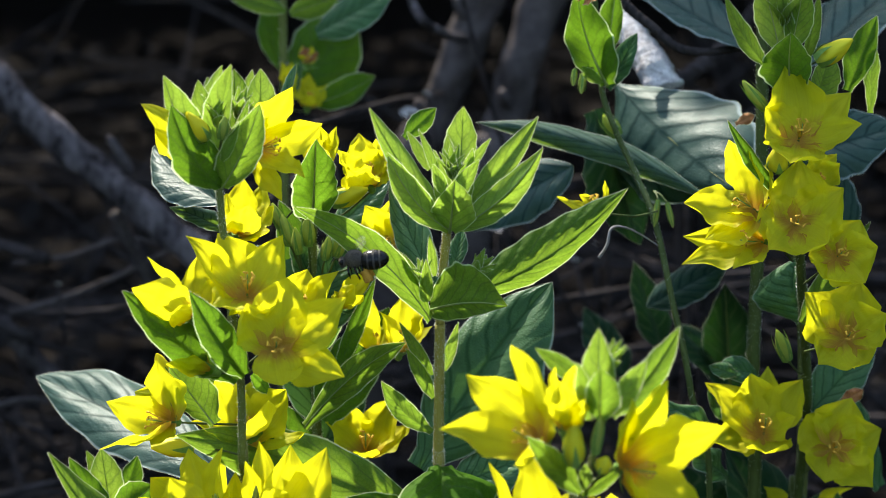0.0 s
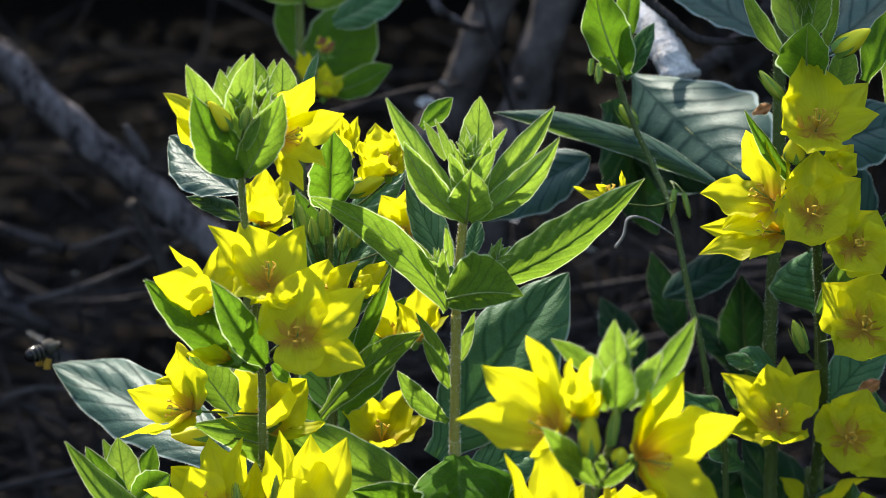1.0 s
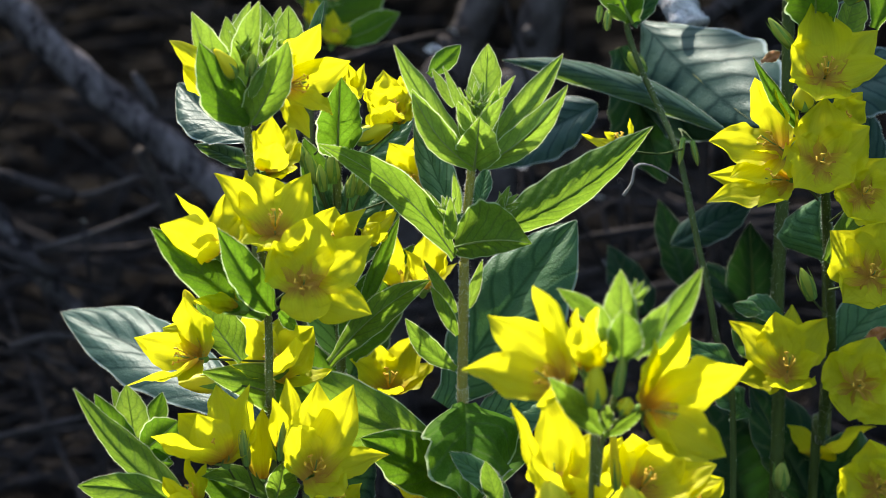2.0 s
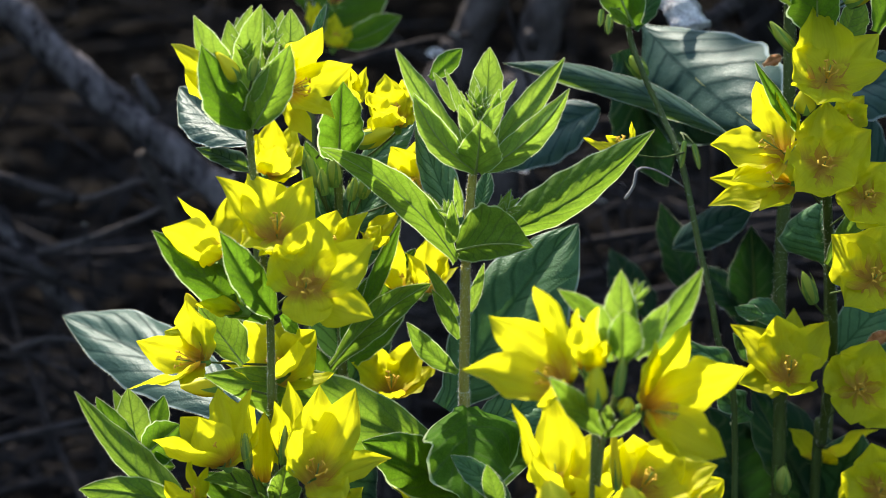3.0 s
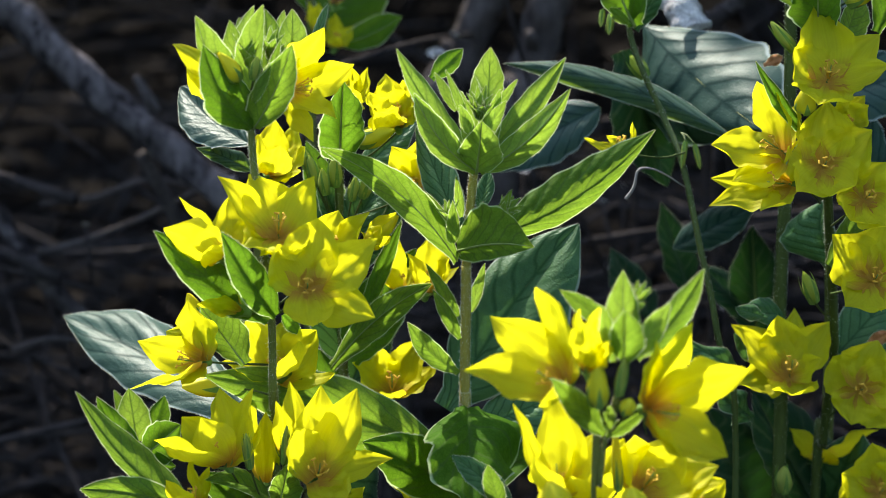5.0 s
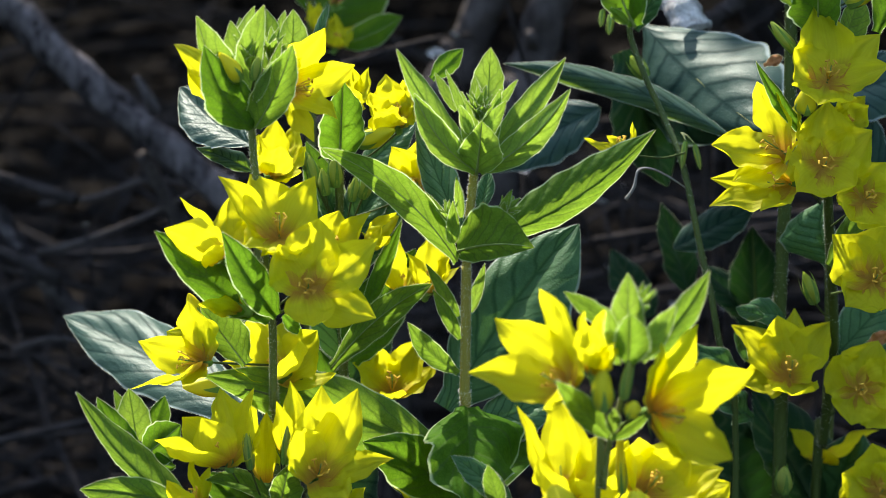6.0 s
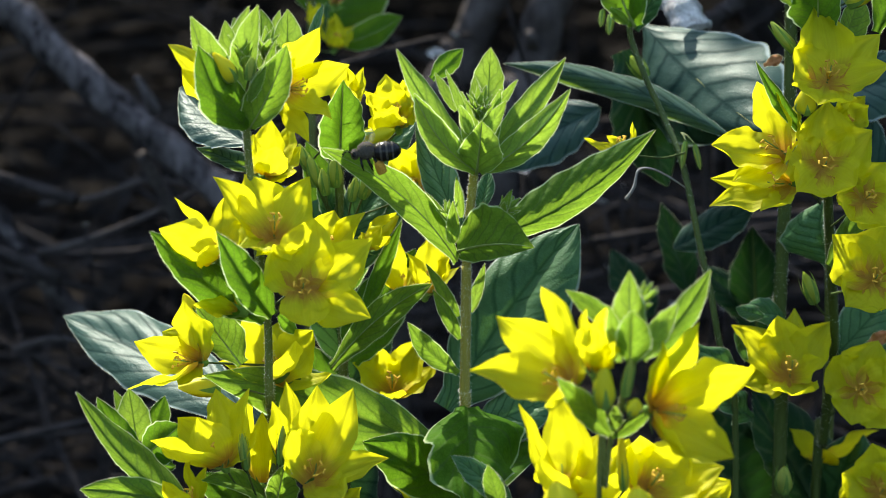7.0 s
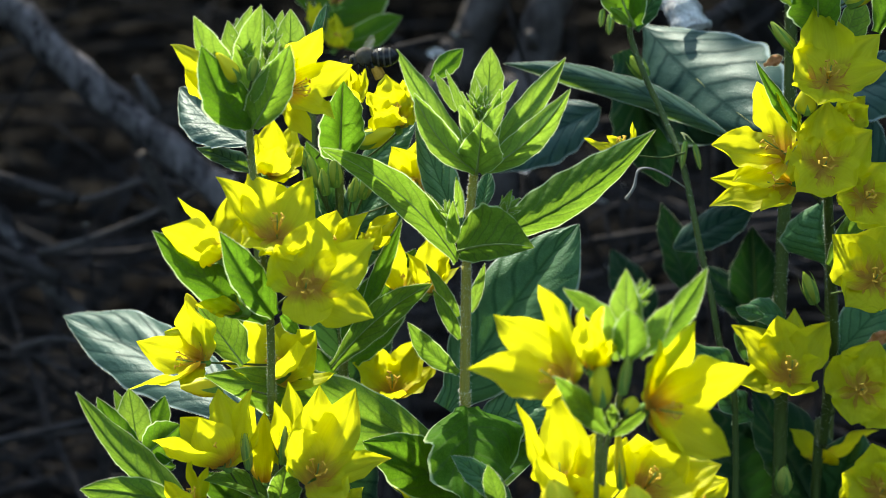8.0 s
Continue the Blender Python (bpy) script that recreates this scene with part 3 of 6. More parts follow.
dead_branch([(-0.1738, 0.535, 0.491), (-0.1756, 0.528, 0.5), (-0.1798, 0.524, 0.5096), (-0.1827, 0.522, 0.5148)], 0.0036, 0.0016, "short broken side shoot on a dead branch", BARK, seed=41)
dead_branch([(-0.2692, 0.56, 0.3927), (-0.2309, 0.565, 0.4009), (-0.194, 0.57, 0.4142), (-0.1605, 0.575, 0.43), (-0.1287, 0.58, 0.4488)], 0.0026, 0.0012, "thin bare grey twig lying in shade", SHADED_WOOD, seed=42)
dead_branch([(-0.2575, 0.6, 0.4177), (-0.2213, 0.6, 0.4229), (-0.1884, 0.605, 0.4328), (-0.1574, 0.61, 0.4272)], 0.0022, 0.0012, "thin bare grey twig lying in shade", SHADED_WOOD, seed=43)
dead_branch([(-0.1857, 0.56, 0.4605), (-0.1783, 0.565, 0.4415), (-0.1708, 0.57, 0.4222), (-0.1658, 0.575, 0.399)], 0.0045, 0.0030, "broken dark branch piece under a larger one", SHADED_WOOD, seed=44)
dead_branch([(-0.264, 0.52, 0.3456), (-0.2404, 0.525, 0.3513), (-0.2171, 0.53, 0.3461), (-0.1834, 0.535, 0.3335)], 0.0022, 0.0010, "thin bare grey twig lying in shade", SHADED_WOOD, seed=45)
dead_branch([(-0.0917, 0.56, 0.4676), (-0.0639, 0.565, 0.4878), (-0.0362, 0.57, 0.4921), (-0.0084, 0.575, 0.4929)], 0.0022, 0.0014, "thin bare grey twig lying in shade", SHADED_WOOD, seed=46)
dead_branch([(0.1366, 0.42, 0.5572), (0.1561, 0.425, 0.5408), (0.173, 0.43, 0.5211), (0.1842, 0.435, 0.4913)], 0.0055, 0.0040, "dark leaning dead branch", TWIG, seed=47)


def brushwood():
    """Dry twigs strewn over the soil: the near ones each a part, the rest one tangle."""
    rng = random.Random(5)
    root = tagged(new("brushwood"), "tangle of dark dry twigs on the ground", "twigs")
    rest = bmesh.new()
    for _ in range(520):
        y = rng.uniform(0.45, 2.4)
        x = rng.uniform(-0.42, 0.42) * (y + 0.75) / 1.1
        z = max(0.0, 0.75 - (y + 0.75) * rng.uniform(0.10, 0.40)) * rng.uniform(0.2, 1.0)
        a = rng.uniform(0, math.pi)
        l = rng.uniform(0.06, 0.32)
        d = Vector((math.cos(a), rng.uniform(-0.6, 0.6), math.sin(a) * rng.uniform(0.1, 1))) * l
        c = Vector((x, y, z + 0.01))
        b = Vector((rng.uniform(-1, 1), rng.uniform(-1, 1), rng.uniform(-1, 1))) * l * 0.12
        q = [c - d, c + b, c + d]
        for p in q:
            p.z = max(p.z, 0.004)
        near = y < 1.35
        bm = bmesh.new() if near else rest
        add_tube(bm, spline(q, 4), (rng.uniform(0.0015, 0.005), 0.001), 6, 0.15, rng.random() * 9)
        if near:
            finish("twig", bm, TWIG, root)
    tagged(finish("brush", rest, TWIG, root), kind="stuff")


brushwood()


def leaf_litter():
    rng = random.Random(8)
    bm = bmesh.new()
    for _ in range(900):
        y = rng.uniform(0.3, 4.5)
        x = rng.uniform(-0.5, 0.5) * (y + 0.75)
        c = Vector((x, y, rng.uniform(0.012, 0.05)))
        l = rng.uniform(0.012, 0.04)
        m = Matrix.Translation(c) @ Euler((rng.uniform(-0.7, 0.7), rng.uniform(-0.7, 0.7), rng.uniform(0, 6.28))).to_matrix().to_4x4()
        ring = [bm.verts.new(m @ Vector((l * math.cos(a), 0.5 * l * math.sin(a), 0.18 * l * math.cos(2 * a)))) for a in [math.tau * k / 8 for k in range(8)]]
        mid = bm.verts.new(m @ Vector((0, 0, -0.12 * l)))
        for k in range(8):
            bm.faces.new((ring[k], ring[(k + 1) % 8], mid))
    tagged(finish("leaf_litter", bm, LITTER), "scattered dead leaves on dark soil, coloured dark for the shade", "dead leaves", kind="stuff")


leaf_litter()


SUNLIT_CHIPS = (
    ((-0.004, 0.558, 0.521), 0.0144, 26),
    ((0.007, 0.635, 0.520), 0.0108, 122),
    ((0.049, 0.545, 0.453), 0.0101, 17),
    ((0.095, 0.523, 0.438), 0.0083, 140),
    ((0.193, 0.667, 0.329), 0.0110, 15),
    ((0.166, 0.556, 0.484), 0.0059, 137),
    ((0.195, 0.578, 0.383), 0.0078, 44),
    ((0.125, 0.652, 0.465), 0.0064, 67),
    ((-0.050, 0.554, 0.499), 0.0051, 6),
    ((0.069, 0.546, 0.483), 0.0059, 74),
    ((-0.267, 0.620, 0.372), 0.0053, 95),
    ((-0.218, 0.534, 0.421), 0.0050, 155),
    ((0.112, 0.574, 0.436), 0.0060, 99),
    ((0.148, 0.601, 0.350), 0.0061, 45),
    ((0.101, 0.560, 0.388), 0.0051, 71),
    ((0.041, 0.534, 0.508), 0.0050, 140),
    ((-0.086, 0.654, 0.291), 0.0073, 1),
    ((-0.201, 0.665, 0.483), 0.0073, 146),
    ((0.187, 0.633, 0.511), 0.0072, 79),
    ((0.171, 0.656, 0.530), 0.0082, 130),
)


def bark_chip(at, length, turn):
    """One curled, pale flake caught among the twigs; its paleness stands for sun."""
    bm = bmesh.new()
    rows = []
    for i in range(9):
        v = i / 8
        half = 0.30 * length * math.sin(math.pi * min(0.06 + 0.92 * v, 1)) + 0.0004
        rows.append([bm.verts.new((length * (v - 0.5), half * u, 0.45 * half * u * u + 0.20 * length * (v - 0.5) ** 2 + 0.03 * length * noise.noise(Vector((v * 5, u * 2, turn))))) for u in (-1, -0.5, 0, 0.5, 1)])
    for a, b in zip(rows, rows[1:]):
        for j in range(4):
            bm.faces.new((a[j], a[j + 1], b[j + 1], b[j]))
    bm.transform(pose(*at, 40, 8, turn))
    # the twig that holds it
    twig_bm = bmesh.new()
    foot = Vector((at[0] + 0.05 * math.sin(turn), at[1] + 0.04, 0.0))
    add_tube(twig_bm, spline([foot, foot.lerp(Vector(at), 0.6) + Vector((0.02, 0.01, 0)), Vector(at) - Vector((0, 0, 0.001))], 5), (0.003, 0.0012), 6, 0.2, turn)
    holder = finish("twig", twig_bm, TWIG, bpy.data.objects["brushwood"])
    finish("bark_chip", bm, PALE_LITTER, holder, "pale curled flake standing for a fleck of sun")


for chip_at, chip_length, chip_turn in SUNLIT_CHIPS:
    bark_chip(chip_at, chip_length, chip_turn)


def unseen_shade_shrub():
    """Tall unseen shrub, added so that its crown shades the ground behind the flowers."""
    rng = random.Random(3)
    root = new("shrub")
    root.location = (0.9, 3.4, 0)
    tagged(root, "tall dense dark green shrub, unseen, added to shade the ground", "shrub")
    bm = bmesh.new()
    ends = []
    for k in range(9):
        a = math.tau * k / 9
        e = Vector((0.9 + 2.6 * math.cos(a), 3.4 + 1.5 * math.sin(a), 2.3 + rng.uniform(-0.2, 0.3)))
        s = Vector((0.9 + 0.25 * math.cos(a), 3.4 + 0.25 * math.sin(a), 0))
        add_tube(bm, spline([s, s.lerp(e, 0.45) + Vector((0, 0, 0.5)), e], 6), (0.035, 0.008), 8, 0.15, k)
        ends.append(e)
    part("trunk", bm, TWIG, root)
    cb = bmesh.new()
    for k in range(29400):
        # the last leaves form a bough added only to shade the right-hand flowers
        bough = k >= 26000
        y = rng.uniform(0.62, 1.25) if bough else rng.uniform(1.06, 6.2)
        x = rng.uniform(-0.40, 0.3) if bough else rng.uniform(-3.6, 3.6)
        z = 1.75 + rng.uniform(0, 0.1 if bough else 0.55) + 0.09 * (y - 0.8)
        y += 0.85 * (z - 1.75)
        # where the shade of this spot falls at the height of the flowers
        fall = (z - 0.6) / SUN_DIR.z
        sx, sy = x - SUN_DIR.x * fall, y - SUN_DIR.y * fall
        if bough and (not (0.136 < sx < 0.160 and sy < 0.065 or sx > 0.112 and sy > 0.135) or noise.noise(Vector((x * 14, y * 14, 7))) > 0.34):
            continue
        # gaps left in the added crown so that sun reaches the broad leaves
        gap = (math.hypot(sx - 0.075, sy - 0.15) < 0.08 and sx < 0.112) or (sx < -0.03 and sy < 0.27)
        if gap or noise.noise(Vector((x * 2.3, y * 2.3, 4))) > 0.5:
            continue
        if any(math.hypot(x - a[0] - SUN_DIR.x * (z - a[2]) / SUN_DIR.z, y - a[1] - SUN_DIR.y * (z - a[2]) / SUN_DIR.z) < 0.08 for a, length, turn in SUNLIT_CHIPS[:9]):
            continue
        l = rng.uniform(0.02, 0.035) if bough else rng.uniform(0.04, 0.075)
        m = Matrix.Translation((x, y, z)) @ Euler((rng.uniform(-0.8, 0.8), rng.uniform(-0.8, 0.8), rng.uniform(0, 6.28))).to_matrix().to_4x4()
        q = [m @ Vector(v) for v in ((-l, 0, 0), (-0.2 * l, 0.5 * l, 0.1 * l), (l, 0, -0.1 * l), (-0.2 * l, -0.5 * l, 0.1 * l))]
        cb.faces.new([cb.verts.new(v) for v in q])
    c = part("crown", cb, HEDGE, root)
    tagged(c, kind="stuff")


unseen_shade_shrub()

def hedge():
    """Unseen dark hedges, added behind the camera and around to block low sky."""
    rng = random.Random(12)
    for x0, x1, y0, y1 in ((-4.0, 4.0, -3.4, -2.8), (-4.6, -4.0, -3.4, 6.5), (4.0, 4.6, -3.4, 6.5), (-4.6, 4.6, 6.5, 7.1)):
        bm = bmesh.new()
        bmesh.ops.create_cube(bm, size=1)
        for v in bm.verts:
            v.co = Vector((x0 + (v.co.x + 0.5) * (x1 - x0), y0 + (v.co.y + 0.5) * (y1 - y0), (v.co.z + 0.5) * (2.3 if y1 > 0 else 0.9)))
        bmesh.ops.subdivide_edges(bm, edges=bm.edges[:], cuts=24, use_grid_fill=True)
        for v in bm.verts:
            if v.co.z > 0.02:
                v.co += noise.noise_vector(v.co * 3.1) * 0.10 + noise.noise_vector(v.co * 9.0) * 0.05
        for _ in range(6000):
            c = Vector((rng.uniform(x0, x1), rng.uniform(y0, y1), rng.uniform(0.03, 1.03) * (2.3 if y1 > 0 else 0.9)))
            if c.z < (2.3 if y1 > 0 else 0.9):
                if x1 - x0 > 1:
                    c.y = rng.choice((y0, y1)) + rng.uniform(-0.06, 0.06)
                else:
                    c.x = rng.choice((x0, x1)) + rng.uniform(-0.06, 0.06)
            l = rng.uniform(0.03, 0.06)
            m = Matrix.Translation(c) @ Euler((rng.uniform(0, 6.28), rng.uniform(0, 6.28), rng.uniform(0, 6.28))).to_matrix().to_4x4()
            bm.faces.new([bm.verts.new(m @ Vector(q)) for q in ((-l, 0, 0), (0, 0.5 * l, 0), (l, 0, 0), (0, -0.5 * l, 0))])
        tagged(finish("hedge", bm, HEDGE, smooth=False), "dense dark green hedge, unseen, added to block sky light", "hedge", kind="structure")


hedge()

# ---- the middle stem, not yet in flower ----
plant_m = plant("loosestrife", (0.0079, 0, 0), "upright loosestrife stem with whorls of fresh leaves, not yet flowering", "plant", "loosestrife plants")
stem(plant_m, [(0.0079, 0, 0), (0.0079, 0, 0.4501), (0.0076, 0, 0.4897), (0.0079, 0, 0.524), (0.0081, 0, 0.543)], 0.0021, 0.0018, material=STEM_LIGHT, hairs=700)
stem(plant_m, [(0.0081, 0, 0.5419), (0.0092, 0, 0.5617), (0.0108, 0, 0.5782), (0.0121, 0, 0.5904)], 0.0017, 0.0014, material=STEM_LIGHT, hairs=400)
# top whorl
blade(plant_m, (0.0107, -0.002, 0.5818), (-0.0162, -0.014, 0.6237), (-0.0024, 0, -0.0033), (0.0036, 0.0064, 0.0014), BRACT, bow=(-0.0016, -0.0004, -0.0015), peak=0.5)
blade(plant_m, (0.0115, -0.006, 0.5787), (-0.01, -0.024, 0.6101), (-0.0036, -0.0002, -0.0036), (0.0039, 0.004, 0.0026), BRACT, bow=(-0.002, -0.0006, -0.0023), peak=0.5)
blade(plant_m, (0.0152, 0.006, 0.5948), (0.0166, 0.012, 0.6196), (-0.0059, -0.0037, 0.001), (0.0055, 0.003, -0.0008), BRACT, bow=(0, 0.0039, -0.001), peak=0.5)
blade(plant_m, (0.0132, 0, 0.5818), (0.0427, 0.004, 0.6174), (-0.003, 0.0001, 0.0035), (0.003, -0.0015, -0.0036), BRACT, bow=(0.0008, -0.0002, -0.0008), peak=0.5)
blade(plant_m, (0.0122, -0.008, 0.5792), (0.043, -0.022, 0.6113), (-0.0036, 0.0051, 0.0027), (0.0036, 0.0023, -0.0047), BRACT, bow=(0.002, -0.0007, -0.0027), peak=0.45)
blade(plant_m, (0.0117, -0.008, 0.5787), (0.0129, -0.03, 0.6018), (-0.0079, 0.0094, -0.0033), (0.0079, -0.0098, 0.0018), BRACT, bow=(0, -0.0003, -0.0011), peak=0.42)
blade(plant_m, (0.0125, -0.012, 0.5909), (0.0215, -0.016, 0.606), (-0.0028, -0.0004, 0.0017), (0.002, 0.0001, -0.0021), BRACT, peak=0.4, name="bract")
blade(plant_m, (0.0075, -0.008, 0.5977), (0.0006, -0.008, 0.6152), (-0.001, -0.0001, -0.001), (0.0016, 0.0001, 0.0008), BRACT, peak=0.35, name="bract")
blade(plant_m, (0.0044, 0.004, 0.5984), (-0.0034, 0.006, 0.6118), (-0.0014, 0.0003, -0.0013), (0.0016, -0.0003, 0.0013), BRACT, peak=0.4, name="bract")
blade(plant_m, (0.0114, -0.008, 0.5991), (0.0106, -0.006, 0.6128), (-0.0022, -0.0009, 0.0002), (0.0024, 0.0009, -0.0002), BRACT, peak=0.4, name="bract")
blade(plant_m, (0.017, -0.004, 0.5993), (0.0259, 0.002, 0.6101), (-0.0012, -0.001, 0.0013), (0.0012, 0.0007, -0.0014), BRACT, peak=0.4, name="bract")
blade(plant_m, (0.0099, -0.014, 0.5933), (0.0054, -0.02, 0.6054), (-0.002, -0.0011, -0.0009), (0.002, 0.0018, 0.0005), BRACT, peak=0.4, name="bract")
blade(plant_m, (0.0123, -0.005, 0.5801), (0.0059, -0.006, 0.6076), (-0.0032, -0.0005, -0.0007), (0.0036, 0.0004, 0.0003), BRACT, peak=0.45, name="bract")
blade(plant_m, (0.0131, -0.005, 0.5801), (0.0197, -0.003, 0.6075), (-0.0036, -0.0017, 0.0009), (0.0032, 0.0008, -0.0015), BRACT, peak=0.45, name="bract")
blade(plant_m, (0.0128, 0.004, 0.5813), (0.012, 0.008, 0.6078), (-0.0049, -0.0022, 0.0006), (0.0049, 0.0019, -0.0005), BRACT, peak=0.45, name="bract")
shoot_tip(plant_m, (0.0121, -0.012, 0.5977), (0.0,-0.30,1), 0.0125, 13, 3)
# second whorl
blade(plant_m, (0.0048, -0.006, 0.5463), (-0.0419, -0.026, 0.5916), (-0.0032, 0.001, -0.0048), (0.0039, -0.0004, 0.0054), LEAF, bow=(0.0028, 0.0011, 0.0042), peak=0.45)
blade(plant_m, (0.0204, 0.004, 0.554), (0.0761, 0.018, 0.5886), (-0.0033, 0.0048, 0.0093), (0.0016, 0.0036, -0.0069), LEAF, bow=(0.0008, -0.0012, -0.0043), peak=0.42, quilting=0.07, rows=44)
blade(plant_m, (0.0044, -0.004, 0.5492), (0.0306, -0.038, 0.5598), (-0.0016, -0.0004, 0.0147), (-0.0027, 0.0039, -0.0071), LEAF, bow=(0, -0.0053, 0.0034), peak=0.42)
blade(plant_m, (0.007, 0.016, 0.5524), (-0.0099, 0.045, 0.5887), (-0.005, -0.0004, -0.0042), (0.0063, 0.0017, 0.0026), OLD_LEAF, bow=(-0.0013, -0.0002, -0.0008), peak=0.45, quilting=-0.025, rows=40)
blade(plant_m, (0.013, 0.01, 0.5608), (0.0163, 0.018, 0.574), (-0.0035, 0.0004, -0.0001), (0.0035, -0.0013, 0.0004), OLD_LEAF, peak=0.45, quilting=-0.03)
blade(plant_m, (-0.0045, 0.02, 0.6068), (0.007, 0.03, 0.6161), (-0.0029, -0.0007, 0.0028), (0.0027, 0.0005, -0.0027), MID_LEAF, peak=0.5)
blade(plant_m, (0.0062, -0.008, 0.5627), (0.0043, -0.014, 0.5789), (-0.0016, 0.0004, -0.0007), (0.0016, -0.0007, 0.0002), BRACT, peak=0.4, name="bract")
blade(plant_m, (0.0012, -0.008, 0.5596), (-0.0063, -0.01, 0.5723), (-0.0016, -0.0003, -0.0012), (0.0016, 0.0006, 0.0009), LEAF, peak=0.4, name="bract")
blade(plant_m, (0.0032, -0.014, 0.555), (0.0031, -0.02, 0.5717), (-0.0024, 0.0006, -0.001), (0.0024, -0.0009, 0.0002), BRACT, peak=0.35, name="bract")
blade(plant_m, (0.0171, -0.008, 0.5586), (0.0238, -0.012, 0.5738), (-0.0016, -0.0002, 0.0009), (0.0018, -0.0001, -0.0012), BRACT, peak=0.4, name="bract")
shoot_tip(plant_m, (0.0187, -0.008, 0.5612), (0.55,-0.3,0.8), 0.0125, 9, 5)
shoot_tip(plant_m, (0.0032, -0.012, 0.5606), (-0.25,-0.3,0.9), 0.0100, 7, 6)
# third whorl and the leaves below it
blade(plant_m, (0.0053, 0, 0.524), (-0.0064, -0.002, 0.5443), (-0.0016, -0.0001, -0.0016), (0.002, 0.0005, 0.0011), LEAF, peak=0.4, name="bract")
blade(plant_m, (0.0098, 0.004, 0.5245), (0.0148, 0.004, 0.5427), (-0.002, -0.0007, 0.0006), (0.002, 0.0003, -0.0009), BRACT, peak=0.4, name="bract")
blade(plant_m, (0.0057, -0.002, 0.5161), (-0.004, -0.008, 0.5364), (-0.0018, -0.001, -0.0014), (0.0026, 0.0017, 0.0004), LEAF, peak=0.45)
blade(plant_m, (0.0053, -0.004, 0.5039), (-0.0127, -0.018, 0.5273), (-0.0024, -0.0017, -0.0024), (0.0032, 0.0026, 0.0018), LEAF, bow=(-0.0012, -0.0004, -0.0015), peak=0.5)
blade(plant_m, (0.0013, 0.02, 0.4816), (0.0507, 0.042, 0.5476), (-0.0138, 0.0077, 0.0066), (0.0164, -0.0143, -0.0088), OLD_LEAF, bow=(-0.0013, 0.0008, 0.0028), peak=0.5, quilting=-0.03, rows=56)
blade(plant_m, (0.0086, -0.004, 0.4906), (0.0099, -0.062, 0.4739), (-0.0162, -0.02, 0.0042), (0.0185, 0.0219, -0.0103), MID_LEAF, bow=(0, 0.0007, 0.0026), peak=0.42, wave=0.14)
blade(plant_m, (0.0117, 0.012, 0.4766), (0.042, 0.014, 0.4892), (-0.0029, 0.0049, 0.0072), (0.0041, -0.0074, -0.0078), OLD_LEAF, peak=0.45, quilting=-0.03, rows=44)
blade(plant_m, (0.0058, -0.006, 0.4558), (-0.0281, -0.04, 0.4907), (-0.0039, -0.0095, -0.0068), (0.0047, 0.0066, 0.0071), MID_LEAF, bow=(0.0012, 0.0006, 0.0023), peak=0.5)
blade(plant_m, (0.023, -0.092, 0.4869), (0.0024, -0.092, 0.5051), (-0.0021, -0.004, -0.0026), (0.0028, 0.0051, 0.0016), OLD_LEAF, bow=(0, 0.0003, 0.001), peak=0.5)
blade(plant_m, (0.0185, -0.095, 0.4871), (0.014, -0.098, 0.5043), (-0.0035, 0.0007, -0.0009), (0.0032, -0.0011, 0.0003), LEAF, peak=0.5)
leaf(plant_m, (0.0065, 0.012, 0.4499), (-0.0196, 0.004, 0.4575), 0.026, (0.1,-0.5,0.85), 0.06, 0.2, MID_LEAF)
leaf(plant_m, (0.0088, 0.01, 0.4551), (0.0364, 0, 0.4722), 0.028, (-0.1,-0.5,0.85), 0.06, 0.2, MID_LEAF)

# ---- the flowering plant with the tallest crown of bracts ----
plant_a = plant("loosestrife", (-0.0591, -0.03, 0), "tall loosestrife in full yellow bloom with pointed green bracts", "plant", "loosestrife plants")
stem(plant_a, [(-0.0591, -0.03, 0), (-0.0591, -0.03, 0.4621), (-0.0596, -0.032, 0.5008), (-0.0594, -0.034, 0.5322), (-0.0612, -0.034, 0.5564), (-0.0642, -0.034, 0.586), (-0.0651, -0.034, 0.6025), (-0.0652, -0.034, 0.615)], 0.0015, 0.0012, hairs=800)
# crown of bracts
blade(plant_a, (-0.0667, -0.034, 0.603), (-0.0818, -0.04, 0.639), (-0.0031, 0, -0.0028), (0.0065, 0.0019, 0.0035), BRACT, bow=(-0.0015, -0.0005, -0.0018), peak=0.5, name="bract")
blade(plant_a, (-0.0635, -0.044, 0.6024), (-0.0772, -0.062, 0.633), (-0.0056, -0.0095, -0.0017), (0.0071, 0.0101, 0.0004), MID_LEAF, bow=(-0.0011, -0.0009, -0.0033), peak=0.45, name="bract")
blade(plant_a, (-0.0632, -0.044, 0.602), (-0.049, -0.058, 0.6327), (-0.0064, -0.0017, 0.0024), (0.0064, -0.0032, -0.0007), LEAF, bow=(0.0008, -0.0003, -0.0011), peak=0.42, name="bract")
blade(plant_a, (-0.069, -0.03, 0.6142), (-0.0715, -0.03, 0.6359), (-0.0039, -0.0012, -0.0005), (0.0043, 0.0008, -0.0002), BRACT, peak=0.45, name="bract")
blade(plant_a, (-0.0682, -0.022, 0.6127), (-0.0645, -0.018, 0.639), (-0.0047, -0.0026, 0.0015), (0.0024, 0.001, -0.0009), BRACT, bow=(-0.0008, 0, 0), peak=0.45, name="bract")
blade(plant_a, (-0.0652, -0.04, 0.6122), (-0.0591, -0.044, 0.6433), (-0.0057, -0.0011, 0.0011), (0.003, -0.0001, -0.0008), BRACT, bow=(-0.0008, 0, 0), peak=0.45, name="bract")
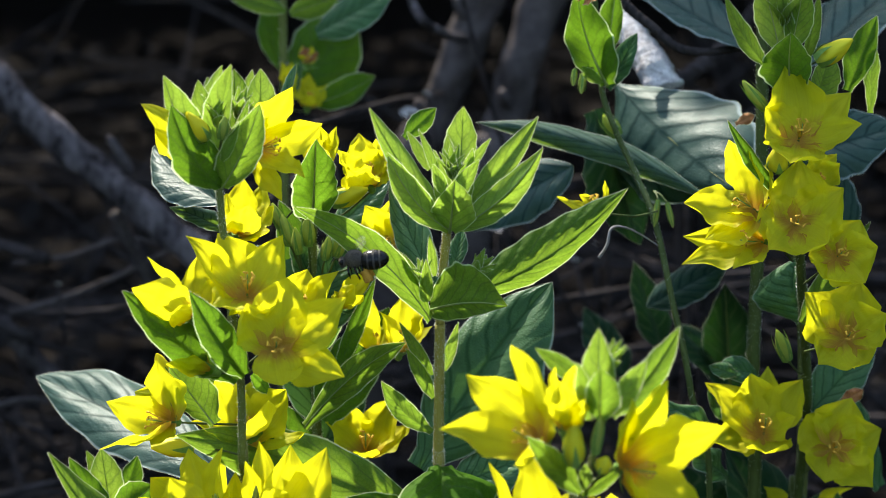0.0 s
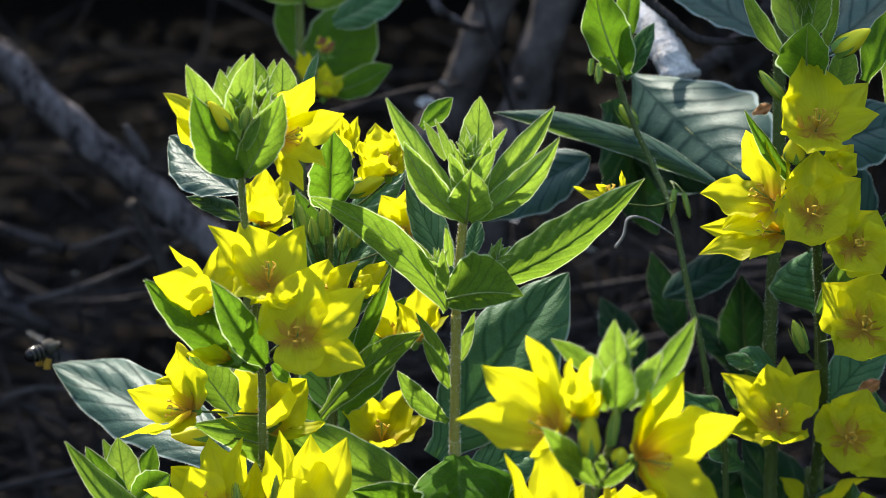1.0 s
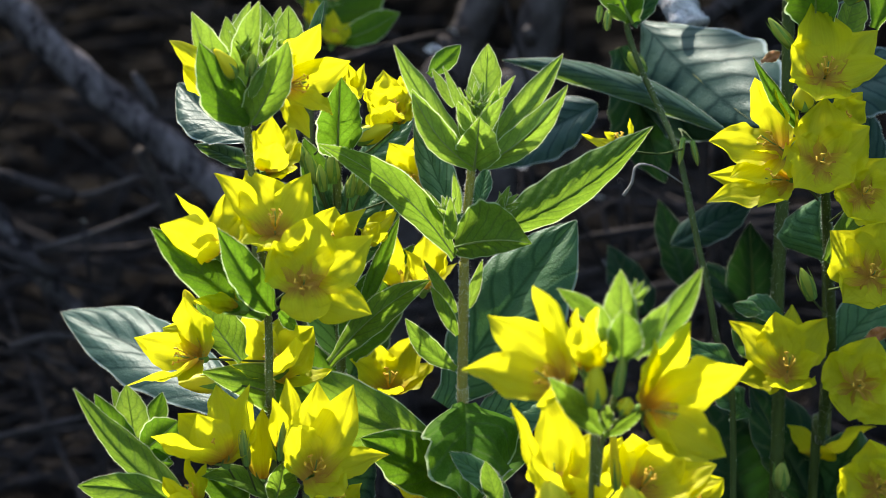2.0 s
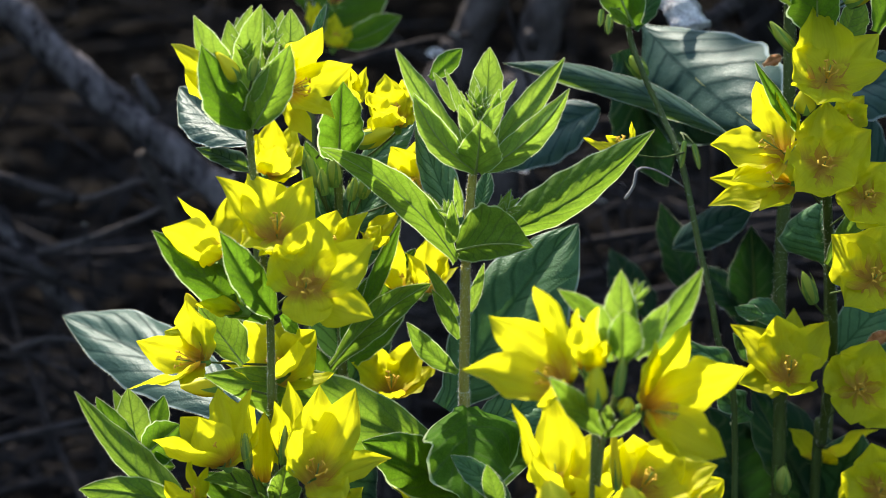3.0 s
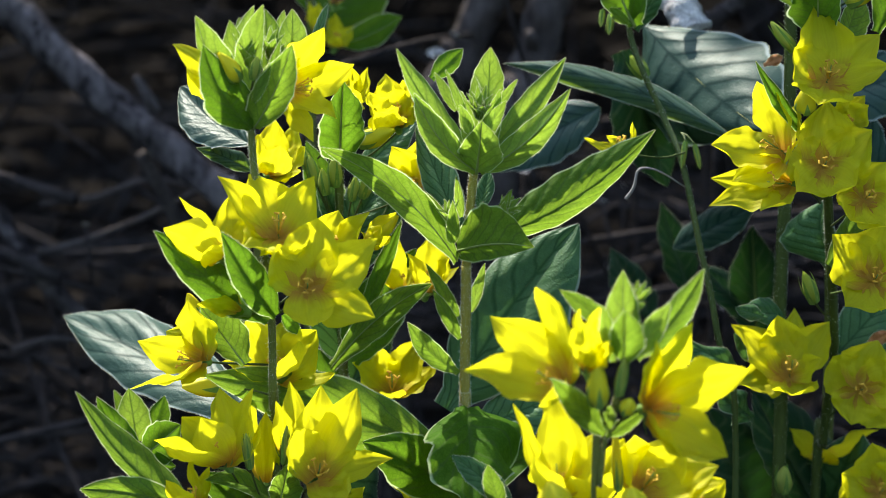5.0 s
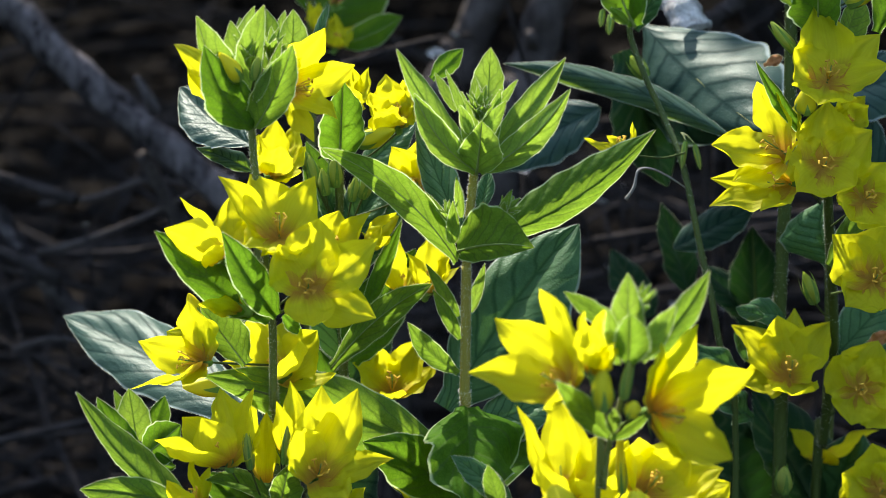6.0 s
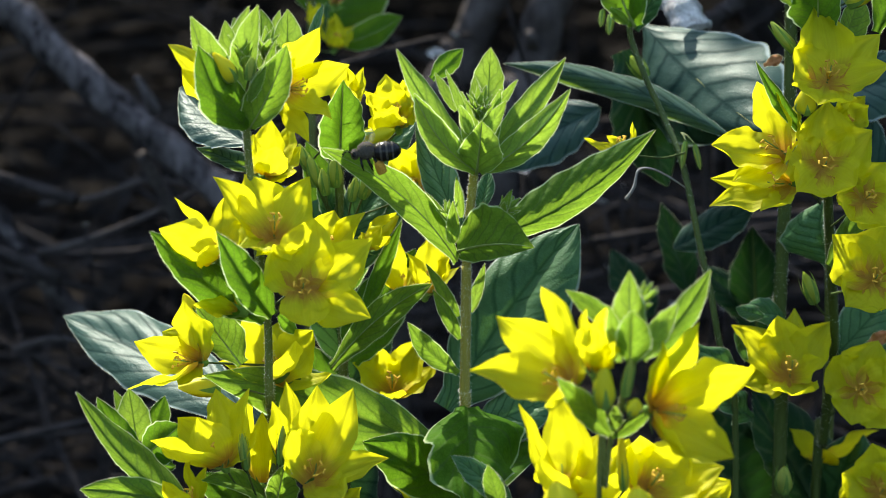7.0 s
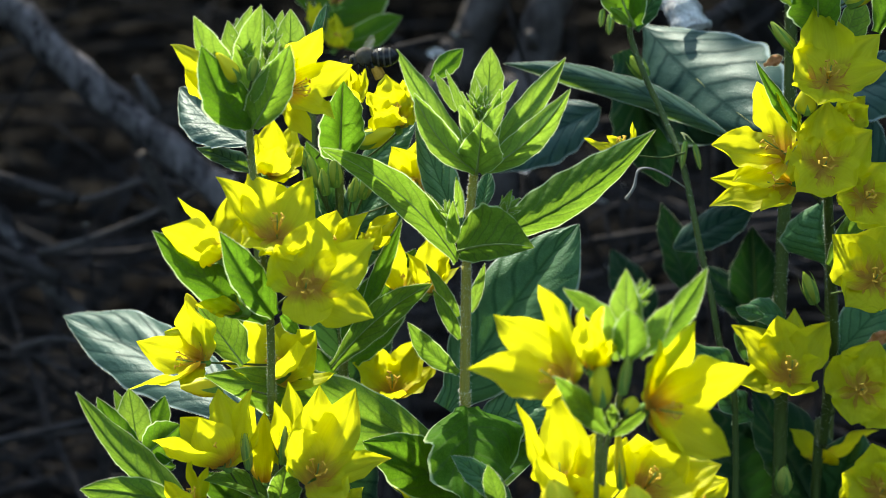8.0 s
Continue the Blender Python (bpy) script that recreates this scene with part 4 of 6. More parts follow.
blade(plant_a, (-0.0685, -0.014, 0.617), (-0.0705, -0.008, 0.6336), (-0.0028, -0.0014, 0.0004), (0.0028, 0.0013, -0.0004), BRACT, peak=0.45, name="bract")
blade(plant_a, (-0.0606, -0.016, 0.6154), (-0.0614, -0.008, 0.6363), (-0.0032, -0.0021, 0.0005), (0.0059, 0.0036, -0.001), LEAF, peak=0.45, name="bract")
blade(plant_a, (-0.0587, -0.01, 0.6183), (-0.0553, -0.004, 0.6353), (-0.0028, -0.0024, 0.0006), (0.0024, 0.0017, -0.0005), BRACT, peak=0.45, name="bract")
blade(plant_a, (-0.0535, -0.012, 0.6167), (-0.0521, -0.01, 0.6366), (-0.0052, -0.0026, 0.0003), (0.006, 0.0021, -0.0014), BRACT, bow=(0.0004, 0, 0), peak=0.4, name="bract")
blade(plant_a, (-0.06, -0.036, 0.6124), (-0.0544, -0.034, 0.6301), (-0.0015, -0.0004, 0.0009), (0.0015, 0.0003, -0.0009), LEAF, peak=0.4, name="bract")
blade(plant_a, (-0.0624, -0.05, 0.6123), (-0.0561, -0.056, 0.6265), (-0.0017, 0, 0.0008), (0.0017, -0.0003, -0.0007), BRACT, peak=0.4, name="bract")
blade(plant_a, (-0.0462, 0.01, 0.6208), (-0.0412, 0.014, 0.6346), (-0.0018, 0.0011, 0.0004), (0.0014, -0.0013, -0.0003), OLD_LEAF, peak=0.45, name="bract")
shoot_tip(plant_a, (-0.0593, -0.022, 0.6204), (0.1,-0.3,1), 0.0120, 11, 12)
shoot_tip(plant_a, (-0.0642, -0.04, 0.6208), (-0.05,-0.3,1), 0.0130, 9, 11)
bud(plant_a, (-0.0678, -0.05, 0.6194), (-0.40, -0.47, 0.79), 0.0127, 0.0030, (-0.0664, -0.042, 0.6145))
bud(plant_a, (-0.0623, -0.05, 0.6198), (0.18, -0.43, 0.88), 0.0092, 0.0018, (-0.0642, -0.042, 0.6136), True)
# upper flowers
flower(plant_a, (-0.0743, -0.038, 0.6122), (-0.70, 0.04, 0.71), (((-0.0132, -0.004, 0.0196), 0.0098, (0.63, -0.73, 0.27)), ((-0.008, 0.008, 0.0203), 0.0114, (0.83, 0.55, 0.11)), ((0.0005, 0.006, 0.0134), 0.0085, (0.67, 0.66, -0.32)), ((-0.0109, -0.01, 0.0094), 0.0106, (0.34, -0.81, -0.47)),), (-0.0665, -0.036, 0.6028))
flower(plant_a, (-0.0526, -0.034, 0.613), (0.94, -0.25, 0.22), (((0.0138, 0.004, 0.0184), 0.0145, (-0.51, 0.84, 0.20)), ((0.0219, 0.006, 0.0062), 0.0126, (-0.27, 0.96, 0.02)), ((0.0167, -0.008, -0.0053), 0.0126, (-0.15, 0.30, -0.94)), ((0.0092, 0.002, -0.017), 0.0103, (-0.69, 0.66, -0.30)), ((0.0035, -0.006, 0.0144), 0.0095, (-0.76, 0.51, 0.40)),), (-0.0641, -0.036, 0.6009))
flower(plant_a, (-0.0347, 0.014, 0.5964), (0.11, 0.04, 0.99), (((-0.0026, 0, 0.0159), 0.0085, (-0.74, -0.66, -0.12)), ((0.002, 0.004, 0.016), 0.0093, (0.06, 0.97, -0.25)), ((0.0069, 0.004, 0.0148), 0.0081, (0.74, 0.48, -0.47)), ((0.0058, -0.004, 0.0024), 0.0073, (0.47, 0.16, -0.87)), ((0.0017, -0.008, 0.0109), 0.0089, (-0.02, -0.81, -0.59)),), (-0.0464, 0.03, 0.5755), crumple=0.45)
flower(plant_a, (-0.0607, -0.014, 0.5801), (0.10, 0.00, 0.99), (((-0.0035, -0.006, 0.0149), 0.0102, (-0.60, -0.68, -0.42)), ((0.0019, 0.006, 0.0175), 0.0121, (-0.02, 0.95, -0.32)), ((0.0088, 0.008, 0.0163), 0.0110, (0.51, 0.63, -0.58)), ((0.0126, 0.002, 0.0092), 0.0110, (0.43, 0.57, -0.71)), ((0.0108, -0.008, 0.003), 0.0098, (0.40, 0.20, -0.89)), ((0.0042, -0.016, 0.0143), 0.0117, (-0.06, -0.67, -0.74)),), (-0.0636, -0.032, 0.5796), crumple=0.22)
# middle whorl
flower(plant_a, (-0.0752, -0.044, 0.5586), (-0.61, 0.00, 0.79), (((-0.0167, -0.01, 0.0131), 0.0173, (0.20, -0.89, -0.42)), ((-0.0131, 0, 0.0191), 0.0086, (0.63, 0.65, 0.43)), ((0.0012, 0.008, 0.018), 0.0158, (0.59, 0.73, -0.36)), ((0.0094, 0, 0.0133), 0.0105, (0.70, 0.52, -0.49)), ((-0.0049, -0.016, 0.0066), 0.0113, (0.61, -0.46, -0.64)),), (-0.0605, -0.038, 0.5384))
flower(plant_a, (-0.0554, -0.048, 0.5663), (0.05, -0.33, 0.94), (((-0.0164, 0.004, 0.0207), 0.0105, (-0.37, 0.81, -0.45)), ((-0.0081, 0.012, 0.0189), 0.0194, (-0.29, 0.74, -0.60)), ((0.0094, 0.006, 0.0195), 0.0164, (0.40, 0.81, -0.44)), ((0.0049, -0.012, -0.0041), 0.0161, (-0.04, 0.31, -0.95)), ((-0.0106, -0.008, -0.0002), 0.0172, (-0.17, 0.25, -0.95)),), (-0.0592, -0.036, 0.5356))
flower(plant_a, (-0.0455, -0.06, 0.5514), (0.10, -0.89, 0.45), (((-0.0098, 0, 0.0139), 0.0169, (-0.29, 0.93, -0.21)), ((0.0029, 0.008, 0.0226), 0.0191, (-0.09, 0.94, -0.32)), ((0.0227, 0.004, 0.0147), 0.0169, (0.06, 0.93, -0.35)), ((0.0215, -0.006, -0.0083), 0.0158, (0.04, 0.86, -0.51)), ((0.002, -0.012, -0.0099), 0.0169, (-0.05, 0.63, -0.77)),), (-0.0567, -0.038, 0.5362))
flower(plant_a, (-0.0412, -0.028, 0.5543), (0.32, -0.07, 0.95), (((0.0137, 0, 0.0148), 0.0127, (0.58, 0.61, -0.54)), ((0.0048, 0.008, 0.0136), 0.0138, (-0.13, 0.87, -0.47)), ((-0.0048, 0.006, 0.0105), 0.0115, (-0.69, 0.45, -0.57)), ((0.0135, -0.008, 0.0034), 0.0108, (0.37, 0.24, -0.90)),), (-0.0569, -0.034, 0.5383))
flower(plant_a, (-0.0692, -0.044, 0.5396), (-0.90, -0.09, 0.44), (((-0.0151, 0, 0.008), 0.0068, (0.16, 0.94, 0.31)), ((-0.0124, 0.004, 0.0088), 0.0075, (0.44, 0.87, 0.22)), ((-0.009, 0.004, 0.008), 0.0068, (0.57, 0.78, 0.26)), ((-0.013, -0.006, 0.0049), 0.0083, (0.26, -0.88, -0.39)),), (-0.0606, -0.038, 0.5354), crumple=0.3)
flower(plant_a, (-0.0843, -0.034, 0.5179), (-0.88, -0.42, 0.22), (((-0.0035, 0.002, 0.0206), 0.0175, (0.59, 0.81, 0.02)), ((-0.0211, 0.002, 0.0059), 0.0137, (0.07, 0.99, -0.09)), ((-0.0228, -0.008, -0.0043), 0.0183, (0.29, -0.37, -0.88)), ((-0.0133, 0.012, 0.0077), 0.0145, (0.55, 0.79, -0.27)), ((-0.0051, -0.008, -0.0063), 0.0107, (0.46, 0.35, -0.81)),), (-0.0612, -0.016, 0.5108))
flower(plant_a, (-0.0595, -0.018, 0.5069), (0.00, -0.40, 0.92), (((-0.0174, -0.004, 0.008), 0.0093, (-0.46, 0.35, -0.82)), ((-0.0097, 0.002, 0.0219), 0.0163, (-0.40, 0.88, -0.25)), ((0.0027, 0.012, 0.0176), 0.0156, (0.08, 0.82, -0.57)), ((0.0153, 0.002, 0.0169), 0.0179, (0.42, 0.77, -0.47)), ((0.0223, -0.006, 0.0037), 0.0097, (0.24, 0.35, -0.91)), ((0.0098, -0.012, 0.0167), 0.0136, (0.58, -0.46, -0.67)),), (-0.0607, -0.024, 0.5043))
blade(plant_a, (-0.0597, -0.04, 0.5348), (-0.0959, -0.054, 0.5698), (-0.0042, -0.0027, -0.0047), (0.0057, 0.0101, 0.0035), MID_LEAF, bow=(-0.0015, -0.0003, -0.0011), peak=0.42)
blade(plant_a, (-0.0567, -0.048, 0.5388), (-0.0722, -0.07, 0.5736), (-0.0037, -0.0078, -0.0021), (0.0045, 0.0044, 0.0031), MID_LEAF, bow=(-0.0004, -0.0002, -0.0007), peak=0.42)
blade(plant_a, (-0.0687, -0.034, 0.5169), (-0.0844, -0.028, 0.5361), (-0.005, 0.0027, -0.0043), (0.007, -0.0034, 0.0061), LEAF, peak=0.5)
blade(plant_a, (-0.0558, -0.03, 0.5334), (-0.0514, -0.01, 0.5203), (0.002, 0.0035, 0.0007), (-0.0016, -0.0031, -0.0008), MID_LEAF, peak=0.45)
bud(plant_a, (-0.0862, -0.02, 0.5296), (-0.3,-0.2,0.9), 0.0100, 0.0026, (-0.081, -0.027, 0.5194))
bud(plant_a, (-0.0776, -0.02, 0.5042), (-1,-0.1,0.02), 0.0150, 0.0036, (-0.0603, -0.03, 0.5043))
# lower whorls
flower(plant_a, (-0.0745, -0.054, 0.4885), (-0.51, -0.04, 0.86), (((-0.022, -0.008, 0.0123), 0.0141, (-0.10, -0.74, -0.67)), ((-0.015, 0.004, 0.0152), 0.0137, (-0.28, 0.83, -0.49)), ((-0.0089, -0.002, 0.0157), 0.0155, (0.27, -0.96, 0.03)), ((-0.0014, 0.012, 0.0222), 0.0155, (0.43, 0.81, -0.41)), ((0.0071, 0.004, 0.0241), 0.0122, (0.73, 0.60, -0.32)), ((0.0131, -0.002, 0.0121), 0.0111, (0.67, 0.34, -0.67)),), (-0.0679, -0.038, 0.4674))
flower(plant_a, (-0.043, -0.062, 0.4859), (0.16, -0.67, 0.72), (((0.0002, 0.01, 0.0283), 0.0176, (-0.17, 0.93, -0.33)), ((0.0134, 0.006, 0.0276), 0.0157, (0.11, 0.96, -0.26)), ((0.0234, -0.006, 0.0095), 0.0117, (0.42, 0.66, -0.62)), ((0.0093, -0.012, -0.0014), 0.0161, (0.22, 0.28, -0.93)), ((-0.0077, -0.004, 0.0195), 0.0165, (-0.61, 0.78, -0.08)),), (-0.0581, -0.038, 0.4653))
flower(plant_a, (-0.0543, -0.044, 0.4875), (0.16, 0.15, 0.98), (((0.0038, 0.002, 0.0253), 0.0098, (-0.09, -0.99, 0.09)), ((-0.0005, -0.006, 0.0212), 0.0086, (-0.39, -0.88, -0.26)), ((0.0063, 0.006, 0.015), 0.0083, (0.64, 0.58, -0.50)),), (-0.059, -0.036, 0.4666))
flower(plant_a, (-0.0631, -0.028, 0.4715), (-0.10, 0.16, 0.98), (((-0.0061, 0.006, 0.0329), 0.0096, (-0.69, 0.68, -0.25)), ((-0.0011, -0.004, 0.0271), 0.0092, (0.22, -0.97, -0.13)), ((0.0013, 0.004, 0.0197), 0.0065, (0.71, 0.67, -0.18)),), (-0.0608, -0.034, 0.4637))
flower(plant_a, (-0.0841, -0.06, 0.4745), (-0.31, 0.04, 0.95), (((-0.0034, 0.002, 0.0168), 0.0088, (0.84, 0.53, 0.10)), ((-0.0091, -0.004, 0.0117), 0.0092, (-0.22, -0.86, -0.46)), ((0.0024, 0.008, 0.0116), 0.0081, (0.65, 0.56, -0.52)), ((-0.0071, -0.01, 0.008), 0.0084, (0.20, -0.70, -0.69)),), (-0.068, -0.04, 0.4576))
flower(plant_a, (-0.0358, -0.05, 0.469), (0.10, -0.06, 0.99), (((-0.0074, -0.004, 0.0084), 0.0093, (-0.39, -0.65, -0.65)), ((0.0077, 0.004, 0.0074), 0.0104, (0.50, 0.42, -0.76)),), (-0.0582, -0.038, 0.4589))
bud(plant_a, (-0.0659, -0.056, 0.4869), (-0.05,-0.3,0.95), 0.0150, 0.0015, (-0.0619, -0.04, 0.4661), True)
bud(plant_a, (-0.0549, -0.05, 0.4866), (0.1,-0.2,0.95), 0.0150, 0.0015, (-0.0587, -0.04, 0.4661), True)
leaf(plant_a, (-0.0607, -0.03, 0.4621), (-0.0809, -0.06, 0.4843), 0.014, (0,-0.6,0.8), 0.1, 0.2, LEAF)
blade(plant_a, (-0.0576, -0.044, 0.4666), (-0.0521, -0.066, 0.4922), (-0.0049, 0.0036, -0.001), (0.0067, -0.0048, 0.0001), LEAF, peak=0.5)
blade(plant_a, (-0.0674, -0.044, 0.4666), (-0.082, -0.05, 0.4835), (-0.0038, -0.004, -0.0028), (0.0057, 0.0051, 0.0018), MID_LEAF, peak=0.5)

# ---- the second flowering stem close behind it ----
plant_b = plant("loosestrife", (-0.0391, 0.06, 0), "leafy loosestrife stem with half-open crumpled yellow flowers", "plant", "loosestrife plants")
stem(plant_b, [(-0.0391, 0.06, 0), (-0.0391, 0.06, 0.4261), (-0.0393, 0.06, 0.4875), (-0.0399, 0.058, 0.5382), (-0.0394, 0.056, 0.5719)], 0.0022, 0.0015, hairs=500)
blade(plant_b, (-0.0365, 0.004, 0.5809), (-0.034, -0.024, 0.6146), (-0.0087, 0.009, -0.0036), (0.0087, -0.0104, 0.0036), MID_LEAF, bow=(0, -0.002, 0.0001), peak=0.36)
blade(plant_b, (-0.0431, 0.044, 0.4899), (-0.0041, 0.008, 0.5339), (-0.0029, 0.0036, 0.0046), (0.0029, -0.0008, -0.005), LEAF, bow=(-0.0008, 0.0009, 0.0032), peak=0.5)
blade(plant_b, (0.0012, -0.008, 0.4725), (-0.0842, -0.026, 0.5104), (-0.0067, -0.0021, -0.0109), (0.002, 0.0042, 0.0103), LEAF, bow=(0, 0.0012, 0.0046), peak=0.42)
blade(plant_b, (-0.0306, 0.05, 0.5667), (-0.0103, 0.062, 0.5833), (-0.0043, 0.0028, 0.0042), (0.0043, -0.0038, -0.0039), OLD_LEAF, peak=0.45, quilting=-0.025)
flower(plant_b, (-0.0171, 0.04, 0.5865), (-0.16, -0.01, 0.99), (((-0.0103, -0.002, 0.0135), 0.0130, (-0.52, -0.69, -0.50)), ((-0.0042, 0.004, 0.0171), 0.0130, (-0.27, 0.92, -0.28)), ((0.0029, 0.006, 0.0154), 0.0118, (0.64, 0.67, -0.38)), ((0.008, 0, 0.0072), 0.0105, (0.57, 0.52, -0.63)), ((-0.0075, -0.012, 0.0063), 0.0147, (0.17, -0.54, -0.82)),), (-0.0383, 0.054, 0.5658), crumple=0.4)
flower(plant_b, (-0.0097, 0.042, 0.5611), (-0.05, -0.81, 0.59), (((-0.008, 0.002, 0.016), 0.0139, (-0.17, 0.96, -0.21)), ((0.0008, 0.008, 0.0168), 0.0139, (0.06, 0.90, -0.43)), ((0.0076, 0.004, 0.0047), 0.0126, (-0.01, 0.77, -0.63)), ((-0.0109, -0.004, 0.0035), 0.0126, (-0.44, 0.74, -0.51)), ((0.0072, -0.006, -0.0059), 0.0105, (0.11, 0.76, -0.64)),), (-0.0386, 0.056, 0.5454), crumple=0.1)
flower(plant_b, (-0.0168, 0.046, 0.5202), (0.00, -0.06, 1.00), (((-0.0012, 0.002, 0.0193), 0.0097, (-0.36, 0.93, -0.12)), ((-0.005, -0.004, 0.0116), 0.0093, (-0.45, -0.77, -0.46)), ((0.0042, 0.006, 0.0084), 0.0085, (0.39, 0.64, -0.66)),), (-0.0381, 0.058, 0.5065))
flower(plant_b, (-0.0069, 0.046, 0.5202), (0.10, -0.06, 0.99), (((0.0026, 0.006, 0.0191), 0.0148, (0.04, 0.95, -0.30)), ((-0.0046, -0.002, 0.0155), 0.0106, (-0.71, -0.64, -0.30)), ((0.0082, 0.002, 0.0139), 0.0097, (0.77, 0.38, -0.51)), ((0.0116, 0.006, 0.0084), 0.0063, (0.42, 0.36, -0.84)),), (-0.0381, 0.058, 0.5065))
flower(plant_b, (-0.0201, 0.05, 0.4778), (0.00, -0.18, 0.98), (((-0.0133, -0.002, 0.0144), 0.0128, (-0.63, 0.59, -0.50)), ((-0.0058, 0.008, 0.0158), 0.0166, (-0.36, 0.77, -0.52)), ((0.01, 0.008, 0.0199), 0.0179, (0.51, 0.68, -0.53)), ((0.0175, 0.002, 0.0122), 0.0149, (0.53, 0.27, -0.80)), ((-0.0001, -0.014, 0.0061), 0.0106, (0.00, -0.40, -0.92)),), (-0.0386, 0.058, 0.4601))
flower(plant_b, (-0.0074, -0.008, 0.4544), (-0.10, -0.06, 0.99), (((-0.0105, -0.004, 0.0171), 0.0110, (-0.52, -0.70, -0.49)), ((-0.0017, 0.006, 0.0115), 0.0130, (-0.01, 0.89, -0.46)), ((0.0049, 0.002, 0.0065), 0.0107, (0.71, 0.31, -0.64)),), (-0.0321, 0.05, 0.4158))
flower(plant_b, (-0.0282, 0.034, 0.541), (0.64, -0.25, 0.73), (((0.0101, 0.002, 0.0121), 0.0083, (-0.13, 0.99, -0.06)), ((0.0056, -0.004, 0.0084), 0.0083, (-0.74, -0.65, 0.18)), ((-0.0021, 0.002, 0.0051), 0.0083, (-0.80, 0.37, -0.48)), ((0.0086, -0.006, 0.0051), 0.0063, (-0.17, -0.77, -0.62)),), (-0.0386, 0.056, 0.5252), crumple=0.2)
bud(plant_b, (-0.0316, 0.034, 0.5806), (0.9,-0.2,0.35), 0.0150, 0.0036, (-0.0379, 0.05, 0.5689))
bud(plant_b, (-0.0478, 0.05, 0.5602), (-0.2,-0.2,0.9), 0.0130, 0.0024, (-0.0395, 0.058, 0.5382), True)
bud(plant_b, (-0.0407, 0.046, 0.5611), (0.0,-0.2,0.9), 0.0130, 0.0026, (-0.0395, 0.058, 0.536), True)
bud(plant_b, (-0.0307, 0.048, 0.5562), (0.3,-0.2,0.9), 0.0130, 0.0024, (-0.0386, 0.058, 0.536), True)
bud(plant_b, (-0.051, 0.052, 0.5663), (-0.3,-0.2,0.9), 0.0110, 0.0022, (-0.0398, 0.058, 0.5427), True)
bud(plant_b, (-0.0441, 0.04, 0.5593), (-0.1,-0.2,0.95), 0.0110, 0.0019, (-0.0403, 0.056, 0.532), True)
bud(plant_b, (-0.0347, 0.042, 0.5566), (0.2,-0.2,0.95), 0.0100, 0.0018, (-0.039, 0.056, 0.532), True)
bud(plant_b, (-0.0246, 0.04, 0.5429), (0.6,-0.2,0.7), 0.0120, 0.0022, (-0.0387, 0.056, 0.5208))
leaf(plant_b, (-0.0388, 0.058, 0.5382), (-0.0483, 0.06, 0.5644), 0.012, (0.4,-0.8,0.4), 0.02, 0.3, OLD_LEAF)
leaf(plant_b, (-0.0371, 0.054, 0.5393), (-0.0204, 0.066, 0.563), 0.018, (-0.3,-0.8,0.4), 0.02, 0.3, OLD_LEAF)
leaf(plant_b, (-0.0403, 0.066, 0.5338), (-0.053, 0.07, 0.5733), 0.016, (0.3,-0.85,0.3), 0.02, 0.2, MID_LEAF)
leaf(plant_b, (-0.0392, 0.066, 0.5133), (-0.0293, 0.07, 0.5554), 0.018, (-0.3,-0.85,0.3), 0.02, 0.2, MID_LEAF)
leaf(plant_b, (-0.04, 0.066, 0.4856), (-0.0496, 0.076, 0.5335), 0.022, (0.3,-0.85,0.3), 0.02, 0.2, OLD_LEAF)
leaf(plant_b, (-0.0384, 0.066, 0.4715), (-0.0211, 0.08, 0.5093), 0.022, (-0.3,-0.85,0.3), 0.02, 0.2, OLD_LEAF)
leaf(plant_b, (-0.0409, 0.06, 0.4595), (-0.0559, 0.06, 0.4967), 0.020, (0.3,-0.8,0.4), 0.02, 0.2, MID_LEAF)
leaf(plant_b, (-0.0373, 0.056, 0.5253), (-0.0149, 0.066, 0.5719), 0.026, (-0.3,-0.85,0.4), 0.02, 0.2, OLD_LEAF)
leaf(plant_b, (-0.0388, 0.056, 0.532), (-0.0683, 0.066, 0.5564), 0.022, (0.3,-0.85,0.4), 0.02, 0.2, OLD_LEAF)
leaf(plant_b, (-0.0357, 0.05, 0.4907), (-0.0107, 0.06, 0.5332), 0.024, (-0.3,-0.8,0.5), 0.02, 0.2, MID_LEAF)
blade(plant_b, (-0.0308, 0.04, 0.5119), (-0.0157, 0.04, 0.5494), (-0.003, 0.0009, 0.0011), (0.003, -0.0009, -0.0011), MID_LEAF, peak=0.45)

# ---- the plant nearest to the camera ----
plant_f = plant("loosestrife", (0.0442, -0.13, 0), "yellow flowering loosestrife standing in front of the others", "plant", "loosestrife plants")
stem(plant_f, [(0.0442, -0.13, 0), (0.0449, -0.13, 0.491), (0.0467, -0.13, 0.5094), (0.0484, -0.13, 0.5258), (0.0519, -0.13, 0.5402), (0.0553, -0.13, 0.5526)], 0.0009, 0.0008, hairs=120)
blade(plant_f, (0.0528, -0.132, 0.5506), (0.0519, -0.136, 0.5791), (-0.006, -0.0012, -0.0007), (0.005, -0.0004, -0.0006), BRACT, peak=0.42, name="bract")
blade(plant_f, (0.0522, -0.144, 0.5536), (0.0504, -0.164, 0.5754), (-0.0042, 0.0037, -0.001), (0.0054, -0.0053, 0.0011), LEAF, peak=0.45, name="bract")
blade(plant_f, (0.0567, -0.13, 0.5505), (0.077, -0.126, 0.577), (-0.003, -0.0007, 0.0033), (0.0037, 0.0004, -0.0036), LEAF, bow=(0.001, -0.0003, -0.0013), peak=0.45, name="bract")
blade(plant_f, (0.0562, -0.136, 0.5527), (0.0654, -0.142, 0.5709), (-0.003, -0.0004, 0.0021), (0.0026, -0.0001, -0.0024), BRACT, peak=0.45, name="bract")
